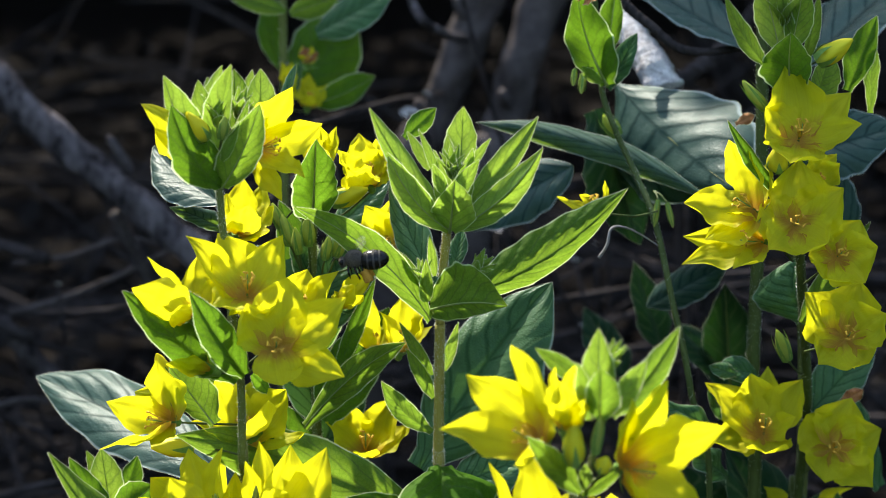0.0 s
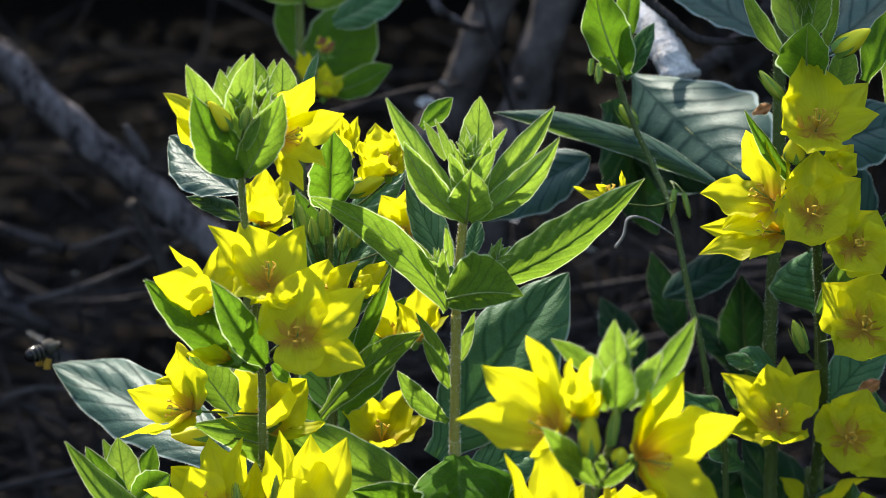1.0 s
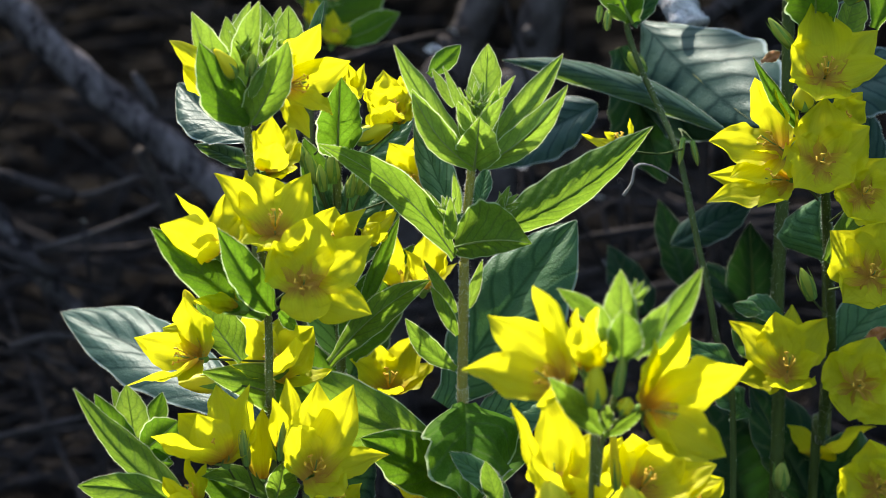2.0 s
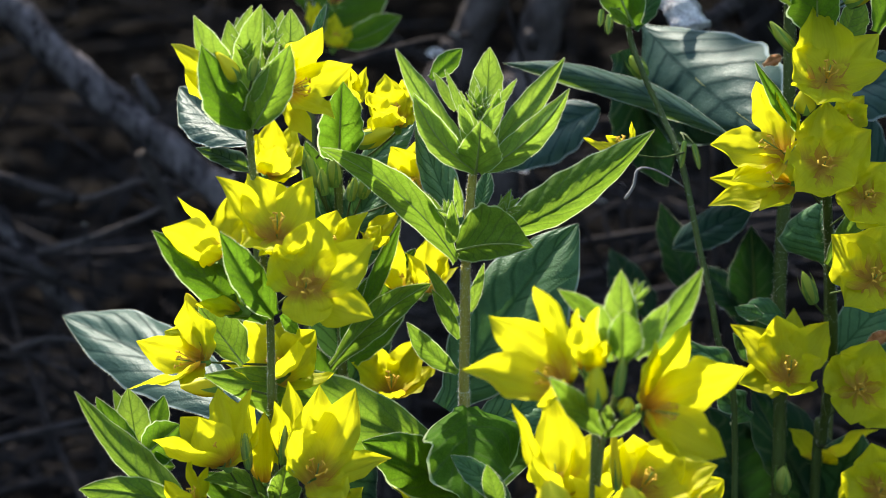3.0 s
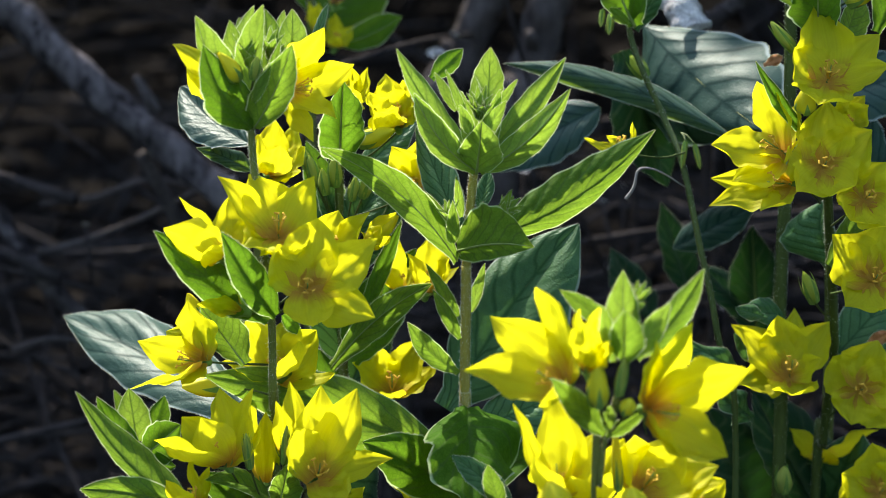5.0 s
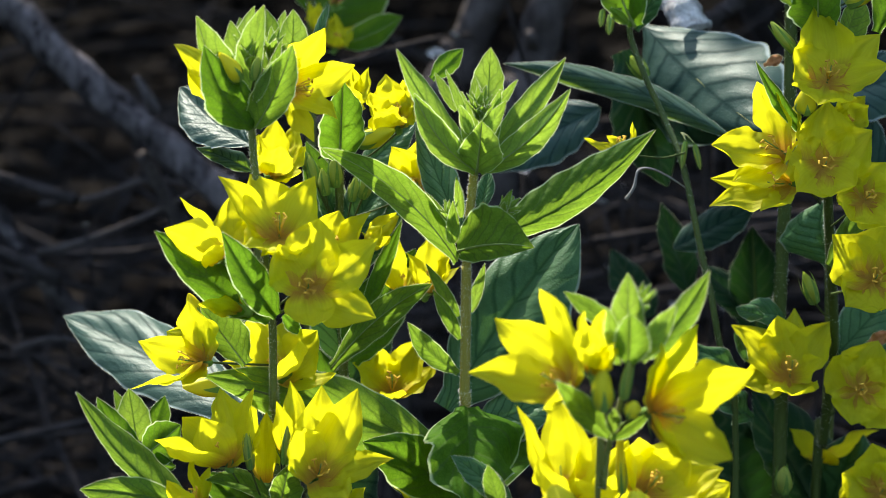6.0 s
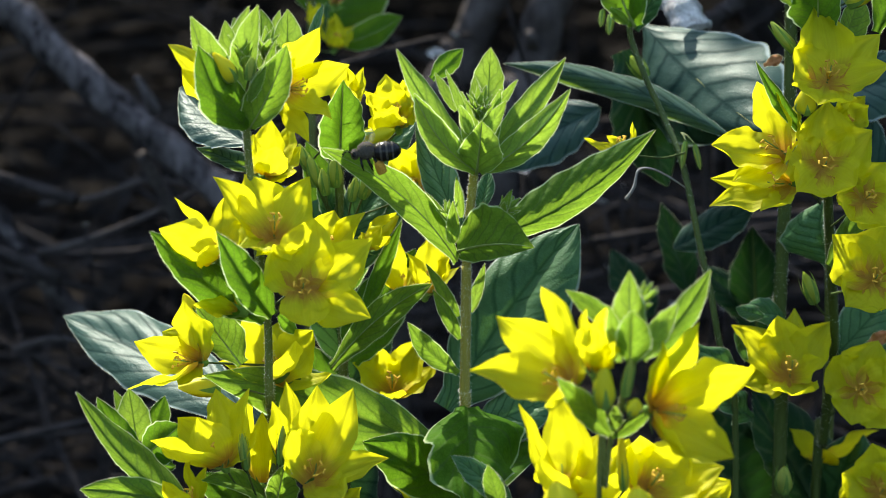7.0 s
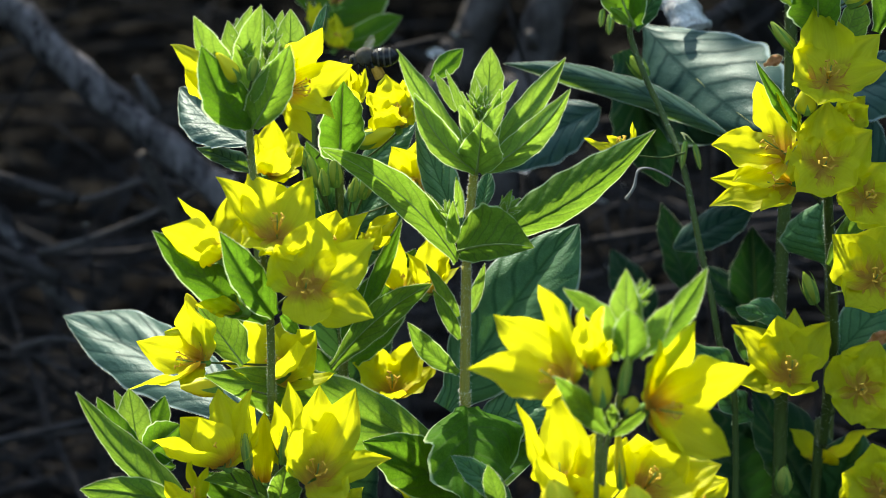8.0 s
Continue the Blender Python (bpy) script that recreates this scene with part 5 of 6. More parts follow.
blade(plant_f, (0.051, -0.126, 0.5575), (0.0343, -0.118, 0.5681), (-0.0013, 0.0019, -0.003), (0.0027, -0.0026, 0.0031), LEAF, peak=0.45, name="bract")
blade(plant_f, (0.049, -0.142, 0.5529), (0.0451, -0.15, 0.5726), (-0.0023, 0.0007, -0.0009), (0.0026, -0.0013, 0.0004), BRACT, peak=0.45, name="bract")
shoot_tip(plant_f, (0.0551, -0.13, 0.5631), (0.25,-0.2,1), 0.0125, 9, 21)
flower(plant_f, (0.035, -0.134, 0.5429), (-0.78, -0.34, 0.52), (((-0.0063, 0.006, 0.03), 0.0157, (0.82, 0.57, 0.06)), ((-0.0211, 0.01, 0.0174), 0.0157, (0.35, 0.93, -0.11)), ((-0.0271, -0.002, 0.0081), 0.0157, (-0.25, 0.71, -0.66)), ((0.005, 0.004, 0.015), 0.0115, (0.84, 0.39, -0.39)), ((-0.0076, -0.012, -0.0005), 0.0115, (0.75, -0.45, -0.48)),), (0.0474, -0.13, 0.5258))
flower(plant_f, (0.0425, -0.146, 0.5516), (0.05, 0.05, 1.00), (((-0.0041, 0.002, 0.0188), 0.0080, (-0.73, 0.64, -0.23)), ((0.0016, 0.004, 0.0186), 0.0084, (0.19, 0.96, -0.22)), ((0.0052, 0.002, 0.0126), 0.0080, (0.65, 0.66, -0.37)), ((-0.0024, -0.008, 0.0177), 0.0090, (-0.33, -0.84, -0.43)), ((0.0025, -0.008, 0.0123), 0.0074, (0.14, -0.82, -0.56)),), (0.0478, -0.132, 0.5319), crumple=0.35)
flower(plant_f, (0.0605, -0.14, 0.5372), (0.82, -0.57, 0.05), (((0.0146, 0.008, 0.022), 0.0182, (-0.69, 0.69, 0.21)), ((0.0283, 0.002, 0.0109), 0.0195, (-0.19, 0.92, 0.33)), ((0.0234, -0.006, -0.012), 0.0169, (-0.19, 0.68, -0.71)), ((0.003, -0.002, 0.0206), 0.0130, (-0.81, 0.56, 0.17)), ((0.0095, -0.008, -0.0095), 0.0149, (-0.78, -0.23, -0.58)),), (0.0481, -0.13, 0.5258))
flower(plant_f, (0.0353, -0.116, 0.5002), (-0.10, -0.06, 0.99), (((-0.0125, -0.002, 0.0296), 0.0091, (-0.80, 0.53, -0.30)), ((-0.0013, 0.006, 0.0309), 0.0165, (0.25, 0.95, -0.17)), ((0.009, 0.006, 0.0194), 0.0145, (0.74, 0.47, -0.49)), ((-0.0079, -0.012, 0.0172), 0.0118, (-0.34, -0.69, -0.64)),), (0.0468, -0.13, 0.5039))
flower(plant_f, (0.0475, -0.112, 0.4949), (0.05, -0.06, 1.00), (((-0.0047, 0.004, 0.0226), 0.0163, (-0.71, 0.65, -0.26)), ((0.006, 0.006, 0.0211), 0.0153, (0.50, 0.79, -0.37)), ((-0.0092, -0.008, 0.0151), 0.0136, (-0.36, -0.71, -0.60)), ((0.0032, -0.01, 0.017), 0.0119, (0.19, -0.83, -0.52)),), (0.0472, -0.13, 0.4965))
flower(plant_f, (0.0617, -0.11, 0.5005), (0.38, -0.46, 0.80), (((-0.0034, 0.006, 0.0162), 0.0184, (-0.56, 0.74, -0.39)), ((0.0072, 0.008, 0.0129), 0.0153, (-0.17, 0.88, -0.45)), ((0.0143, 0.004, 0.0121), 0.0153, (0.19, 0.84, -0.50)), ((0.0217, -0.002, 0.0109), 0.0153, (0.40, 0.59, -0.70)), ((0.0254, -0.01, 0.0072), 0.0102, (0.37, 0.30, -0.88)), ((0.0074, -0.012, -0.0035), 0.0146, (0.05, 0.31, -0.95)),), (0.0472, -0.13, 0.5012))
flower(plant_f, (0.0768, -0.108, 0.4933), (0.50, -0.30, 0.81), (((0.0112, 0.002, 0.0097), 0.0102, (0.28, 0.82, -0.49)), ((0.0031, 0.006, 0.0095), 0.0102, (-0.43, 0.82, -0.38)), ((0.0072, -0.006, 0.0043), 0.0102, (-0.11, -0.66, -0.75)),), (0.0476, -0.13, 0.4965))
bud(plant_f, (0.0532, -0.122, 0.5048), (-0.08, -0.17, 0.98), 0.0232, 0.0014, (0.0473, -0.132, 0.5047))
bud(plant_f, (0.0332, -0.152, 0.5082), (-0.20, -0.29, 0.94), 0.0136, 0.0048, (0.0468, -0.132, 0.4974))
bud(plant_f, (0.0564, -0.146, 0.504), (-0.14, -0.29, 0.94), 0.0136, 0.0048, (0.0468, -0.132, 0.4974))
bud(plant_f, (0.0448, -0.146, 0.5404), (-0.05,-0.2,0.95), 0.0150, 0.0030, (0.0503, -0.132, 0.5283))
bud(plant_f, (0.0506, -0.146, 0.5439), (0.1,-0.2,0.95), 0.0130, 0.0016, (0.0503, -0.132, 0.5283), True)
bud(plant_f, (0.0527, -0.146, 0.5386), (0.2,-0.4,0.8), 0.0060, 0.0022, (0.0503, -0.132, 0.5283))
blade(plant_f, (0.0476, -0.136, 0.5283), (0.0305, -0.15, 0.5507), (-0.0023, -0.0016, -0.0029), (0.0033, 0.0028, 0.0016), LEAF, peak=0.45)
blade(plant_f, (0.0483, -0.132, 0.5261), (0.0616, -0.122, 0.532), (-0.0013, -0.0009, 0.002), (0.0017, 0.0009, -0.0027), LEAF, peak=0.45)
blade(plant_f, (0.0484, -0.138, 0.5301), (0.048, -0.146, 0.541), (-0.002, 0.001, -0.0003), (0.002, -0.0015, 0.0004), BRACT, peak=0.45)

# ---- the flowering plants beside the broad leaves ----
plant_r = plant("loosestrife", (0.1547, 0.1, 0), "loosestrife with a column of open yellow flowers, backlit", "plant", "loosestrife plants")
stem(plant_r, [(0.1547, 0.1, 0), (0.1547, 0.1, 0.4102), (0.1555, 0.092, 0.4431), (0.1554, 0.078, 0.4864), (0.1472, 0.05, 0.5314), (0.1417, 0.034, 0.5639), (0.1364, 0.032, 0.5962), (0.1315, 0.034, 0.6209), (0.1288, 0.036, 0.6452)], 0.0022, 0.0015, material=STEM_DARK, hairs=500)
flower(plant_r, (0.1351, 0.006, 0.609), (0.00, -0.70, 0.71), (((-0.0024, 0.008, 0.0248), 0.0213, (-0.05, 0.95, -0.31)), ((-0.0123, 0.002, 0.0113), 0.0185, (-0.32, 0.81, -0.49)), ((0.0177, 0.006, 0.0155), 0.0181, (0.21, 0.80, -0.56)), ((0.0198, -0.006, 0.0055), 0.0141, (0.38, 0.64, -0.66)), ((-0.0037, -0.014, -0.0045), 0.0221, (-0.12, 0.33, -0.93)),), (0.1335, 0.03, 0.585))
flower(plant_r, (0.1342, 0.002, 0.5785), (0.00, -0.89, 0.45), (((0.0014, 0.008, 0.0218), 0.0208, (0.01, 0.94, -0.34)), ((0.0176, 0.004, 0.0114), 0.0200, (0.06, 0.91, -0.41)), ((-0.0123, 0.004, 0.0069), 0.0184, (0.03, 0.88, -0.47)), ((-0.0091, -0.01, -0.0058), 0.0176, (-0.29, 0.67, -0.69)), ((0.0098, -0.01, -0.0054), 0.0184, (0.31, 0.67, -0.67)),), (0.1361, 0.028, 0.5653))
flower(plant_r, (0.1207, 0.008, 0.5829), (-0.78, -0.34, 0.52), (((-0.0098, 0.004, 0.0252), 0.0169, (0.75, 0.64, 0.19)), ((-0.0242, 0.002, 0.0029), 0.0177, (-0.03, 0.69, -0.72)), ((0.0046, 0.008, 0.0152), 0.0121, (0.81, 0.39, -0.45)), ((-0.0174, -0.006, -0.0093), 0.0161, (0.21, 0.60, -0.77)),), (0.1337, 0.028, 0.5717))
flower(plant_r, (0.1234, 0.004, 0.5719), (-0.94, -0.32, 0.14), (((-0.0267, 0.008, -0.0015), 0.0108, (0.29, 0.91, -0.30)), ((-0.0279, -0.004, -0.0028), 0.0132, (-0.01, 0.63, -0.78)), ((-0.0153, 0.008, 0.0073), 0.0140, (0.52, 0.84, 0.17)), ((-0.0109, -0.008, -0.0063), 0.0112, (0.31, 0.29, -0.91)),), (0.1384, 0.028, 0.5589))
flower(plant_r, (0.1494, 0, 0.5675), (0.10, -0.86, 0.49), (((0.0077, 0.006, 0.0122), 0.0187, (-0.05, 0.91, -0.42)), ((-0.007, 0.004, 0.0073), 0.0172, (-0.07, 0.85, -0.53)), ((-0.0059, -0.008, -0.007), 0.0175, (-0.22, 0.73, -0.65)), ((0.0084, -0.01, -0.0078), 0.0175, (0.11, 0.67, -0.74)), ((0.0146, 0, 0.0033), 0.0175, (0.10, 0.88, -0.46)),), (0.143, 0.028, 0.5503))
flower(plant_r, (0.1539, 0, 0.5375), (0.00, -0.87, 0.50), (((-0.0145, 0.004, 0.014), 0.0223, (-0.12, 0.91, -0.39)), ((0.004, 0.008, 0.0197), 0.0219, (0.02, 0.92, -0.38)), ((-0.0102, -0.008, -0.0069), 0.0195, (-0.17, 0.76, -0.63)), ((0.0079, -0.008, -0.0069), 0.0195, (0.17, 0.73, -0.66)), ((0.013, 0, 0.0096), 0.0199, (0.25, 0.91, -0.34)),), (0.1453, 0.034, 0.5226))
flower(plant_r, (0.1353, 0.06, 0.4819), (0.00, -0.59, 0.81), (((-0.0203, 0.004, 0.02), 0.0190, (-0.38, 0.75, -0.54)), ((-0.0038, 0.01, 0.0219), 0.0194, (-0.09, 0.90, -0.43)), ((0.0034, 0.014, 0.0226), 0.0129, (0.05, 0.85, -0.53)), ((0.0152, 0.006, 0.0194), 0.0172, (0.32, 0.80, -0.50)), ((-0.02, -0.004, -0.0001), 0.0181, (-0.11, 0.57, -0.81)), ((-0.0007, -0.014, -0.0041), 0.0194, (-0.02, 0.28, -0.96)), ((0.0101, -0.006, 0.0089), 0.0121, (0.73, 0.43, -0.53)),), (0.1535, 0.076, 0.4823))
flower(plant_r, (0.162, 0.055, 0.4775), (0.00, -0.94, 0.35), (((-0.0117, 0.004, 0.0116), 0.0197, (-0.02, 0.94, -0.34)), ((0.0073, 0.006, 0.0175), 0.0214, (0.01, 0.94, -0.33)), ((-0.0045, -0.006, -0.0109), 0.0197, (-0.05, 0.88, -0.47)), ((0.0153, -0.006, -0.0123), 0.0197, (0.05, 0.92, -0.39)), ((0.0177, 0, 0.0069), 0.0205, (0.12, 0.94, -0.31)),), (0.1545, 0.078, 0.4578))
flower(plant_r, (0.1575, 0.11, 0.4284), (0.12, 0.58, 0.81), (((-0.0108, 0.004, 0.0129), 0.0114, (-0.50, -0.85, -0.15)), ((0.0211, 0, 0.0151), 0.0137, (0.42, -0.70, -0.58)), ((0.0064, -0.006, 0.0037), 0.0128, (-0.32, -0.72, -0.61)),), (0.1545, 0.096, 0.4267))
flower(plant_r, (0.1736, 0.062, 0.432), (0.00, -0.84, 0.54), (((-0.0012, 0.008, 0.0185), 0.0216, (-0.01, 0.92, -0.40)), ((-0.0165, 0, 0.0072), 0.0186, (-0.20, 0.86, -0.46)), ((-0.0176, -0.006, -0.0019), 0.0186, (-0.21, 0.79, -0.57)), ((0.0098, 0, 0.0101), 0.0207, (0.29, 0.91, -0.28)), ((0.0053, -0.008, -0.0071), 0.0207, (0.11, 0.70, -0.70)),), (0.1545, 0.092, 0.4133))
flower(plant_r, (0.1434, 0.024, 0.5882), (0.72, -0.14, 0.68), (((0.0106, 0, 0.0083), 0.0111, (0.33, 0.84, -0.42)), ((0.0096, 0.006, 0.0109), 0.0103, (-0.39, 0.91, -0.16)), ((0.0022, 0.006, 0.0101), 0.0095, (-0.78, 0.60, -0.18)), ((0.0037, -0.008, 0.0039), 0.0103, (-0.68, -0.55, -0.49)),), (0.137, 0.03, 0.5797), crumple=0.4)
bud(plant_r, (0.1428, 0.02, 0.6343), (0.70,-0.2,0.5), 0.0150, 0.0036, (0.1307, 0.034, 0.625))
bud(plant_r, (0.1254, 0.02, 0.6171), (-0.65,-0.2,0.75), 0.0145, 0.0021, (0.1343, 0.032, 0.6025), True)
bud(plant_r, (0.1294, 0.014, 0.5957), (-0.1,-0.3,0.9), 0.0100, 0.0036, (0.1367, 0.03, 0.5861))
bud(plant_r, (0.1419, 0.05, 0.5146), (-0.35,-0.3,0.85), 0.0150, 0.0026, (0.1524, 0.07, 0.5029), True)
bud(plant_r, (0.1381, 0.08, 0.4255), (-0.05,-0.3,0.9), 0.0130, 0.0034, (0.1544, 0.098, 0.411), True)
blade(plant_r, (0.1295, 0.014, 0.5878), (0.109, 0.002, 0.6165), (-0.0024, -0.0044, -0.0009), (0.0029, 0.0044, 0.0009), MID_LEAF, bow=(-0.0008, -0.0003, -0.0012), peak=0.42)
blade(plant_r, (0.1353, 0.024, 0.6212), (0.1299, 0, 0.6474), (-0.0089, 0.011, -0.003), (0.0064, -0.0082, 0.0015), MID_LEAF, bow=(-0.0008, 0, 0), peak=0.45)
blade(plant_r, (0.124, 0.02, 0.6337), (0.1075, 0.008, 0.6594), (-0.0025, -0.0016, -0.0021), (0.0033, 0.0026, 0.0015), LEAF, bow=(-0.0008, -0.0003, -0.0012), peak=0.42)
blade(plant_r, (0.1462, 0.04, 0.6143), (0.1523, 0.044, 0.6342), (-0.0043, -0.0019, 0.0013), (0.0068, 0.002, -0.0027), LEAF, peak=0.5)
blade(plant_r, (0.1316, 0.032, 0.6364), (0.1232, 0.024, 0.6639), (-0.0063, 0.0004, -0.0009), (0.0071, -0.0028, 0.0007), BRACT, peak=0.45)
blade(plant_r, (0.1353, 0.03, 0.6367), (0.1375, 0.02, 0.6623), (-0.0041, 0.0013, 0.0006), (0.0054, -0.0023, -0.0003), LEAF, peak=0.45)
blade(plant_r, (0.1417, 0.036, 0.6317), (0.1447, 0.03, 0.6571), (-0.0017, 0.0002, 0.0008), (0.0029, -0.0007, -0.0007), LEAF, peak=0.45)
blade(plant_r, (0.1608, 0.052, 0.6186), (0.1701, 0.05, 0.6468), (-0.0056, 0.002, 0.0017), (0.0039, -0.0015, -0.0027), MID_LEAF, peak=0.5, wave=0.25)
blade(plant_r, (0.1692, 0.05, 0.6104), (0.1693, 0.052, 0.6398), (-0.003, -0.0009, 0.0002), (0.003, 0.0006, -0.0001), LEAF, peak=0.5, wave=0.25)
blade(plant_r, (0.1518, 0.06, 0.5264), (0.1477, 0.066, 0.5514), (-0.0131, 0.0123, -0.0056), (0.0044, -0.0053, 0.0014), OLD_LEAF, bow=(-0.0044, 0, 0), peak=0.5)
blade(plant_r, (0.1578, 0.084, 0.4773), (0.1717, 0.088, 0.4951), (-0.0018, -0.0005, 0.0011), (0.0022, 0.0004, -0.0015), LEAF, peak=0.45)
leaf(plant_r, (0.1551, 0.08, 0.481), (0.1849, 0.09, 0.5111), 0.0200, (-0.2,-0.7,0.6), 0.03, 0.2, OLD_LEAF)
leaf(plant_r, (0.1419, 0.024, 0.5364), (0.1671, 0.03, 0.5734), 0.0090, (-0.4,-0.7,0.4), 0.03, 0.3, LEAF)
shoot_tip(plant_r, (0.1319, 0.03, 0.6449), (0.1,-0.3,1), 0.018, 10, 31)

plant_s = plant("loosestrife", (0.1378, 0.09, 0), "thick hairy loosestrife stem standing in shade", "plant", "loosestrife plants")
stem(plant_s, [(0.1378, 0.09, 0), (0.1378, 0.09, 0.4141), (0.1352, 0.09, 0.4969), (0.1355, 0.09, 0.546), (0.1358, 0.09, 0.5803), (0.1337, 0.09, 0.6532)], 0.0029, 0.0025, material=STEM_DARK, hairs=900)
leaf(plant_s, (0.1361, 0.086, 0.4981), (0.1164, 0.07, 0.5041), 0.0130, (0.1,-0.7,0.7), 0.05, 0.2, OLD_LEAF)

plant_t = plant("loosestrife", (0.116, 0.06, 0), "thin hairy loosestrife stem with a drooping leafy tip", "plant", "loosestrife plants")
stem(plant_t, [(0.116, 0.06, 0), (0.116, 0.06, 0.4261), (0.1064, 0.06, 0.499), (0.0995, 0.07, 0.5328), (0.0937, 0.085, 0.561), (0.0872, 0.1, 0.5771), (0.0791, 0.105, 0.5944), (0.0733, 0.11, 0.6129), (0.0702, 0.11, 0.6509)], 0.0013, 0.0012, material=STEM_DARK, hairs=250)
flower(plant_t, (0.0696, 0.05, 0.5745), (-0.64, -0.01, 0.77), (((-0.0174, 0.002, 0.0039), 0.0047, (-0.11, 0.58, -0.81)), ((-0.0079, 0.004, 0.0048), 0.0055, (-0.08, 0.70, -0.71)), ((0.0008, 0.002, 0.0104), 0.0032, (0.73, 0.66, -0.18)),), (0.0941, 0.082, 0.5661), crumple=0.2)
blade(plant_t, (0.076, 0.108, 0.6115), (0.063, 0.1, 0.6498), (-0.0089, -0.012, -0.0004), (0.009, -0.0112, 0.0036), MID_LEAF, bow=(-0.0023, 0, 0), peak=0.45, wave=0.25)
blade(plant_t, (0.0765, 0.11, 0.6098), (0.0875, 0.108, 0.6327), (-0.0036, 0.0036, 0.002), (0.0032, -0.0043, -0.0018), OLD_LEAF, peak=0.5)
blade(plant_t, (0.0732, 0.104, 0.613), (0.0649, 0.096, 0.621), (-0.0023, -0.0013, -0.0015), (0.0018, 0.0016, 0.001), BRACT, peak=0.5)
blade(plant_t, (0.0762, 0.112, 0.6227), (0.0789, 0.11, 0.6499), (-0.0055, 0.0026, 0.0004), (0.0041, -0.0019, -0.0005), MID_LEAF, peak=0.5)
bud(plant_t, (0.0657, 0.1, 0.6177), (-0.11, -0.25, -0.96), 0.0081, 0.0013, (0.07, 0.104, 0.6194), True)
bud(plant_t, (0.0625, 0.1, 0.6195), (-0.14, -0.29, -0.95), 0.0068, 0.0010, (0.0677, 0.104, 0.6216), True)
bud(plant_t, (0.0946, 0.084, 0.5702), (-0.14, -0.19, -0.97), 0.0107, 0.0010, (0.0934, 0.09, 0.5723), True)
bud(plant_t, (0.0982, 0.084, 0.5689), (0.23, -0.20, -0.95), 0.0100, 0.0010, (0.0939, 0.09, 0.5723), True)
bud(plant_t, (0.0813, 0.118, 0.5898), (-0.5,-0.4,0.7), 0.0120, 0.0030, (0.085, 0.13, 0.5769), True)
withered = bmesh.new()
add_tube(withered, spline([(0.0956, 0.08, 0.5519), (0.088, 0.076, 0.5576), (0.0803, 0.07, 0.5623), (0.0747, 0.066, 0.5626), (0.0731, 0.064, 0.5568), (0.07, 0.064, 0.5517)], 6), (0.00025, 0.0007), 6, 0.3, 5)
part("withered_stalk", withered, DULL_WOOD, plant_t, "bleached withered flower stalk")
blade(plant_t, (0.0668, 0.098, 0.6496), (0.0623, 0.09, 0.6471), (-0.0016, -0.0022, -0.0002), (0.0016, 0.0022, 0.0002), DRY, peak=0.5, wave=0.6, rows=10, name="withered_petal")
blade(plant_t, (0.0668, 0.098, 0.6496), (0.0662, 0.09, 0.6457), (-0.0016, -0.0022, -0.0002), (0.0016, 0.0022, 0.0002), DRY, peak=0.5, wave=0.6, rows=10, name="withered_petal")
blade(plant_t, (0.0668, 0.098, 0.6496), (0.0697, 0.09, 0.6475), (-0.0016, 0.002, -0.0012), (0.0016, -0.002, 0.0012), DRY, peak=0.5, wave=0.6, rows=10, name="withered_petal")
blade(plant_t, (0.0668, 0.098, 0.6496), (0.0649, 0.09, 0.6492), (-0.0016, -0.0022, -0.0002), (0.0016, 0.0022, 0.0002), DRY, peak=0.5, wave=0.6, rows=10, name="withered_petal")

# ---- a stem with faded flowers further back ----
plant_v = plant("loosestrife", (-0.0688, 0.3, 0), "loosestrife stem with faded flowers standing further back", "plant", "loosestrife plants")
stem(plant_v, [(-0.0688, 0.3, 0), (-0.0688, 0.3, 0.3302), (-0.0645, 0.3, 0.5659), (-0.0646, 0.3, 0.5936), (-0.0645, 0.3, 0.6317)], 0.0024, 0.0020, hairs=300)
blade(plant_v, (-0.0553, 0.292, 0.5729), (-0.0194, 0.262, 0.5916), (-0.0017, -0.0001, 0.0074), (0.0017, -0.0002, -0.0062), MID_LEAF, bow=(0, -0.0006, -0.0027), peak=0.6, wave=0.25)
blade(plant_v, (-0.0601, 0.305, 0.5749), (-0.0324, 0.32, 0.6218), (-0.017, 0.0088, 0.0067), (0.0132, 0.0039, -0.0127), MID_LEAF, bow=(0.0028, -0.0007, -0.0028), peak=0.5)
blade(plant_v, (-0.0641, 0.305, 0.5861), (-0.0711, 0.31, 0.6242), (-0.0068, 0.0015, -0.0021), (0.0057, -0.0015, 0.0003), MID_LEAF, bow=(-0.0028, 0, 0), peak=0.5)
blade(plant_v, (-0.0626, 0.29, 0.6184), (-0.0903, 0.27, 0.63), (-0.0022, -0.0015, -0.0042), (0.0022, 0.0019, 0.0035), LEAF, peak=0.45)
blade(plant_v, (-0.0605, 0.286, 0.6176), (-0.036, 0.264, 0.6285), (-0.0022, -0.0014, 0.0049), (0.0028, 0.0011, -0.0059), LEAF, peak=0.45)
blade(plant_v, (-0.0484, 0.3, 0.6062), (-0.01, 0.3, 0.628), (-0.0028, 0.0049, 0.0075), (0.0044, -0.0079, -0.008), OLD_LEAF, peak=0.45)
blade(plant_v, (-0.0614, 0.288, 0.5723), (-0.0548, 0.284, 0.5959), (-0.0022, 0.0024, 0.0003), (0.0022, -0.0031, -0.0001), OLD_LEAF, peak=0.45)
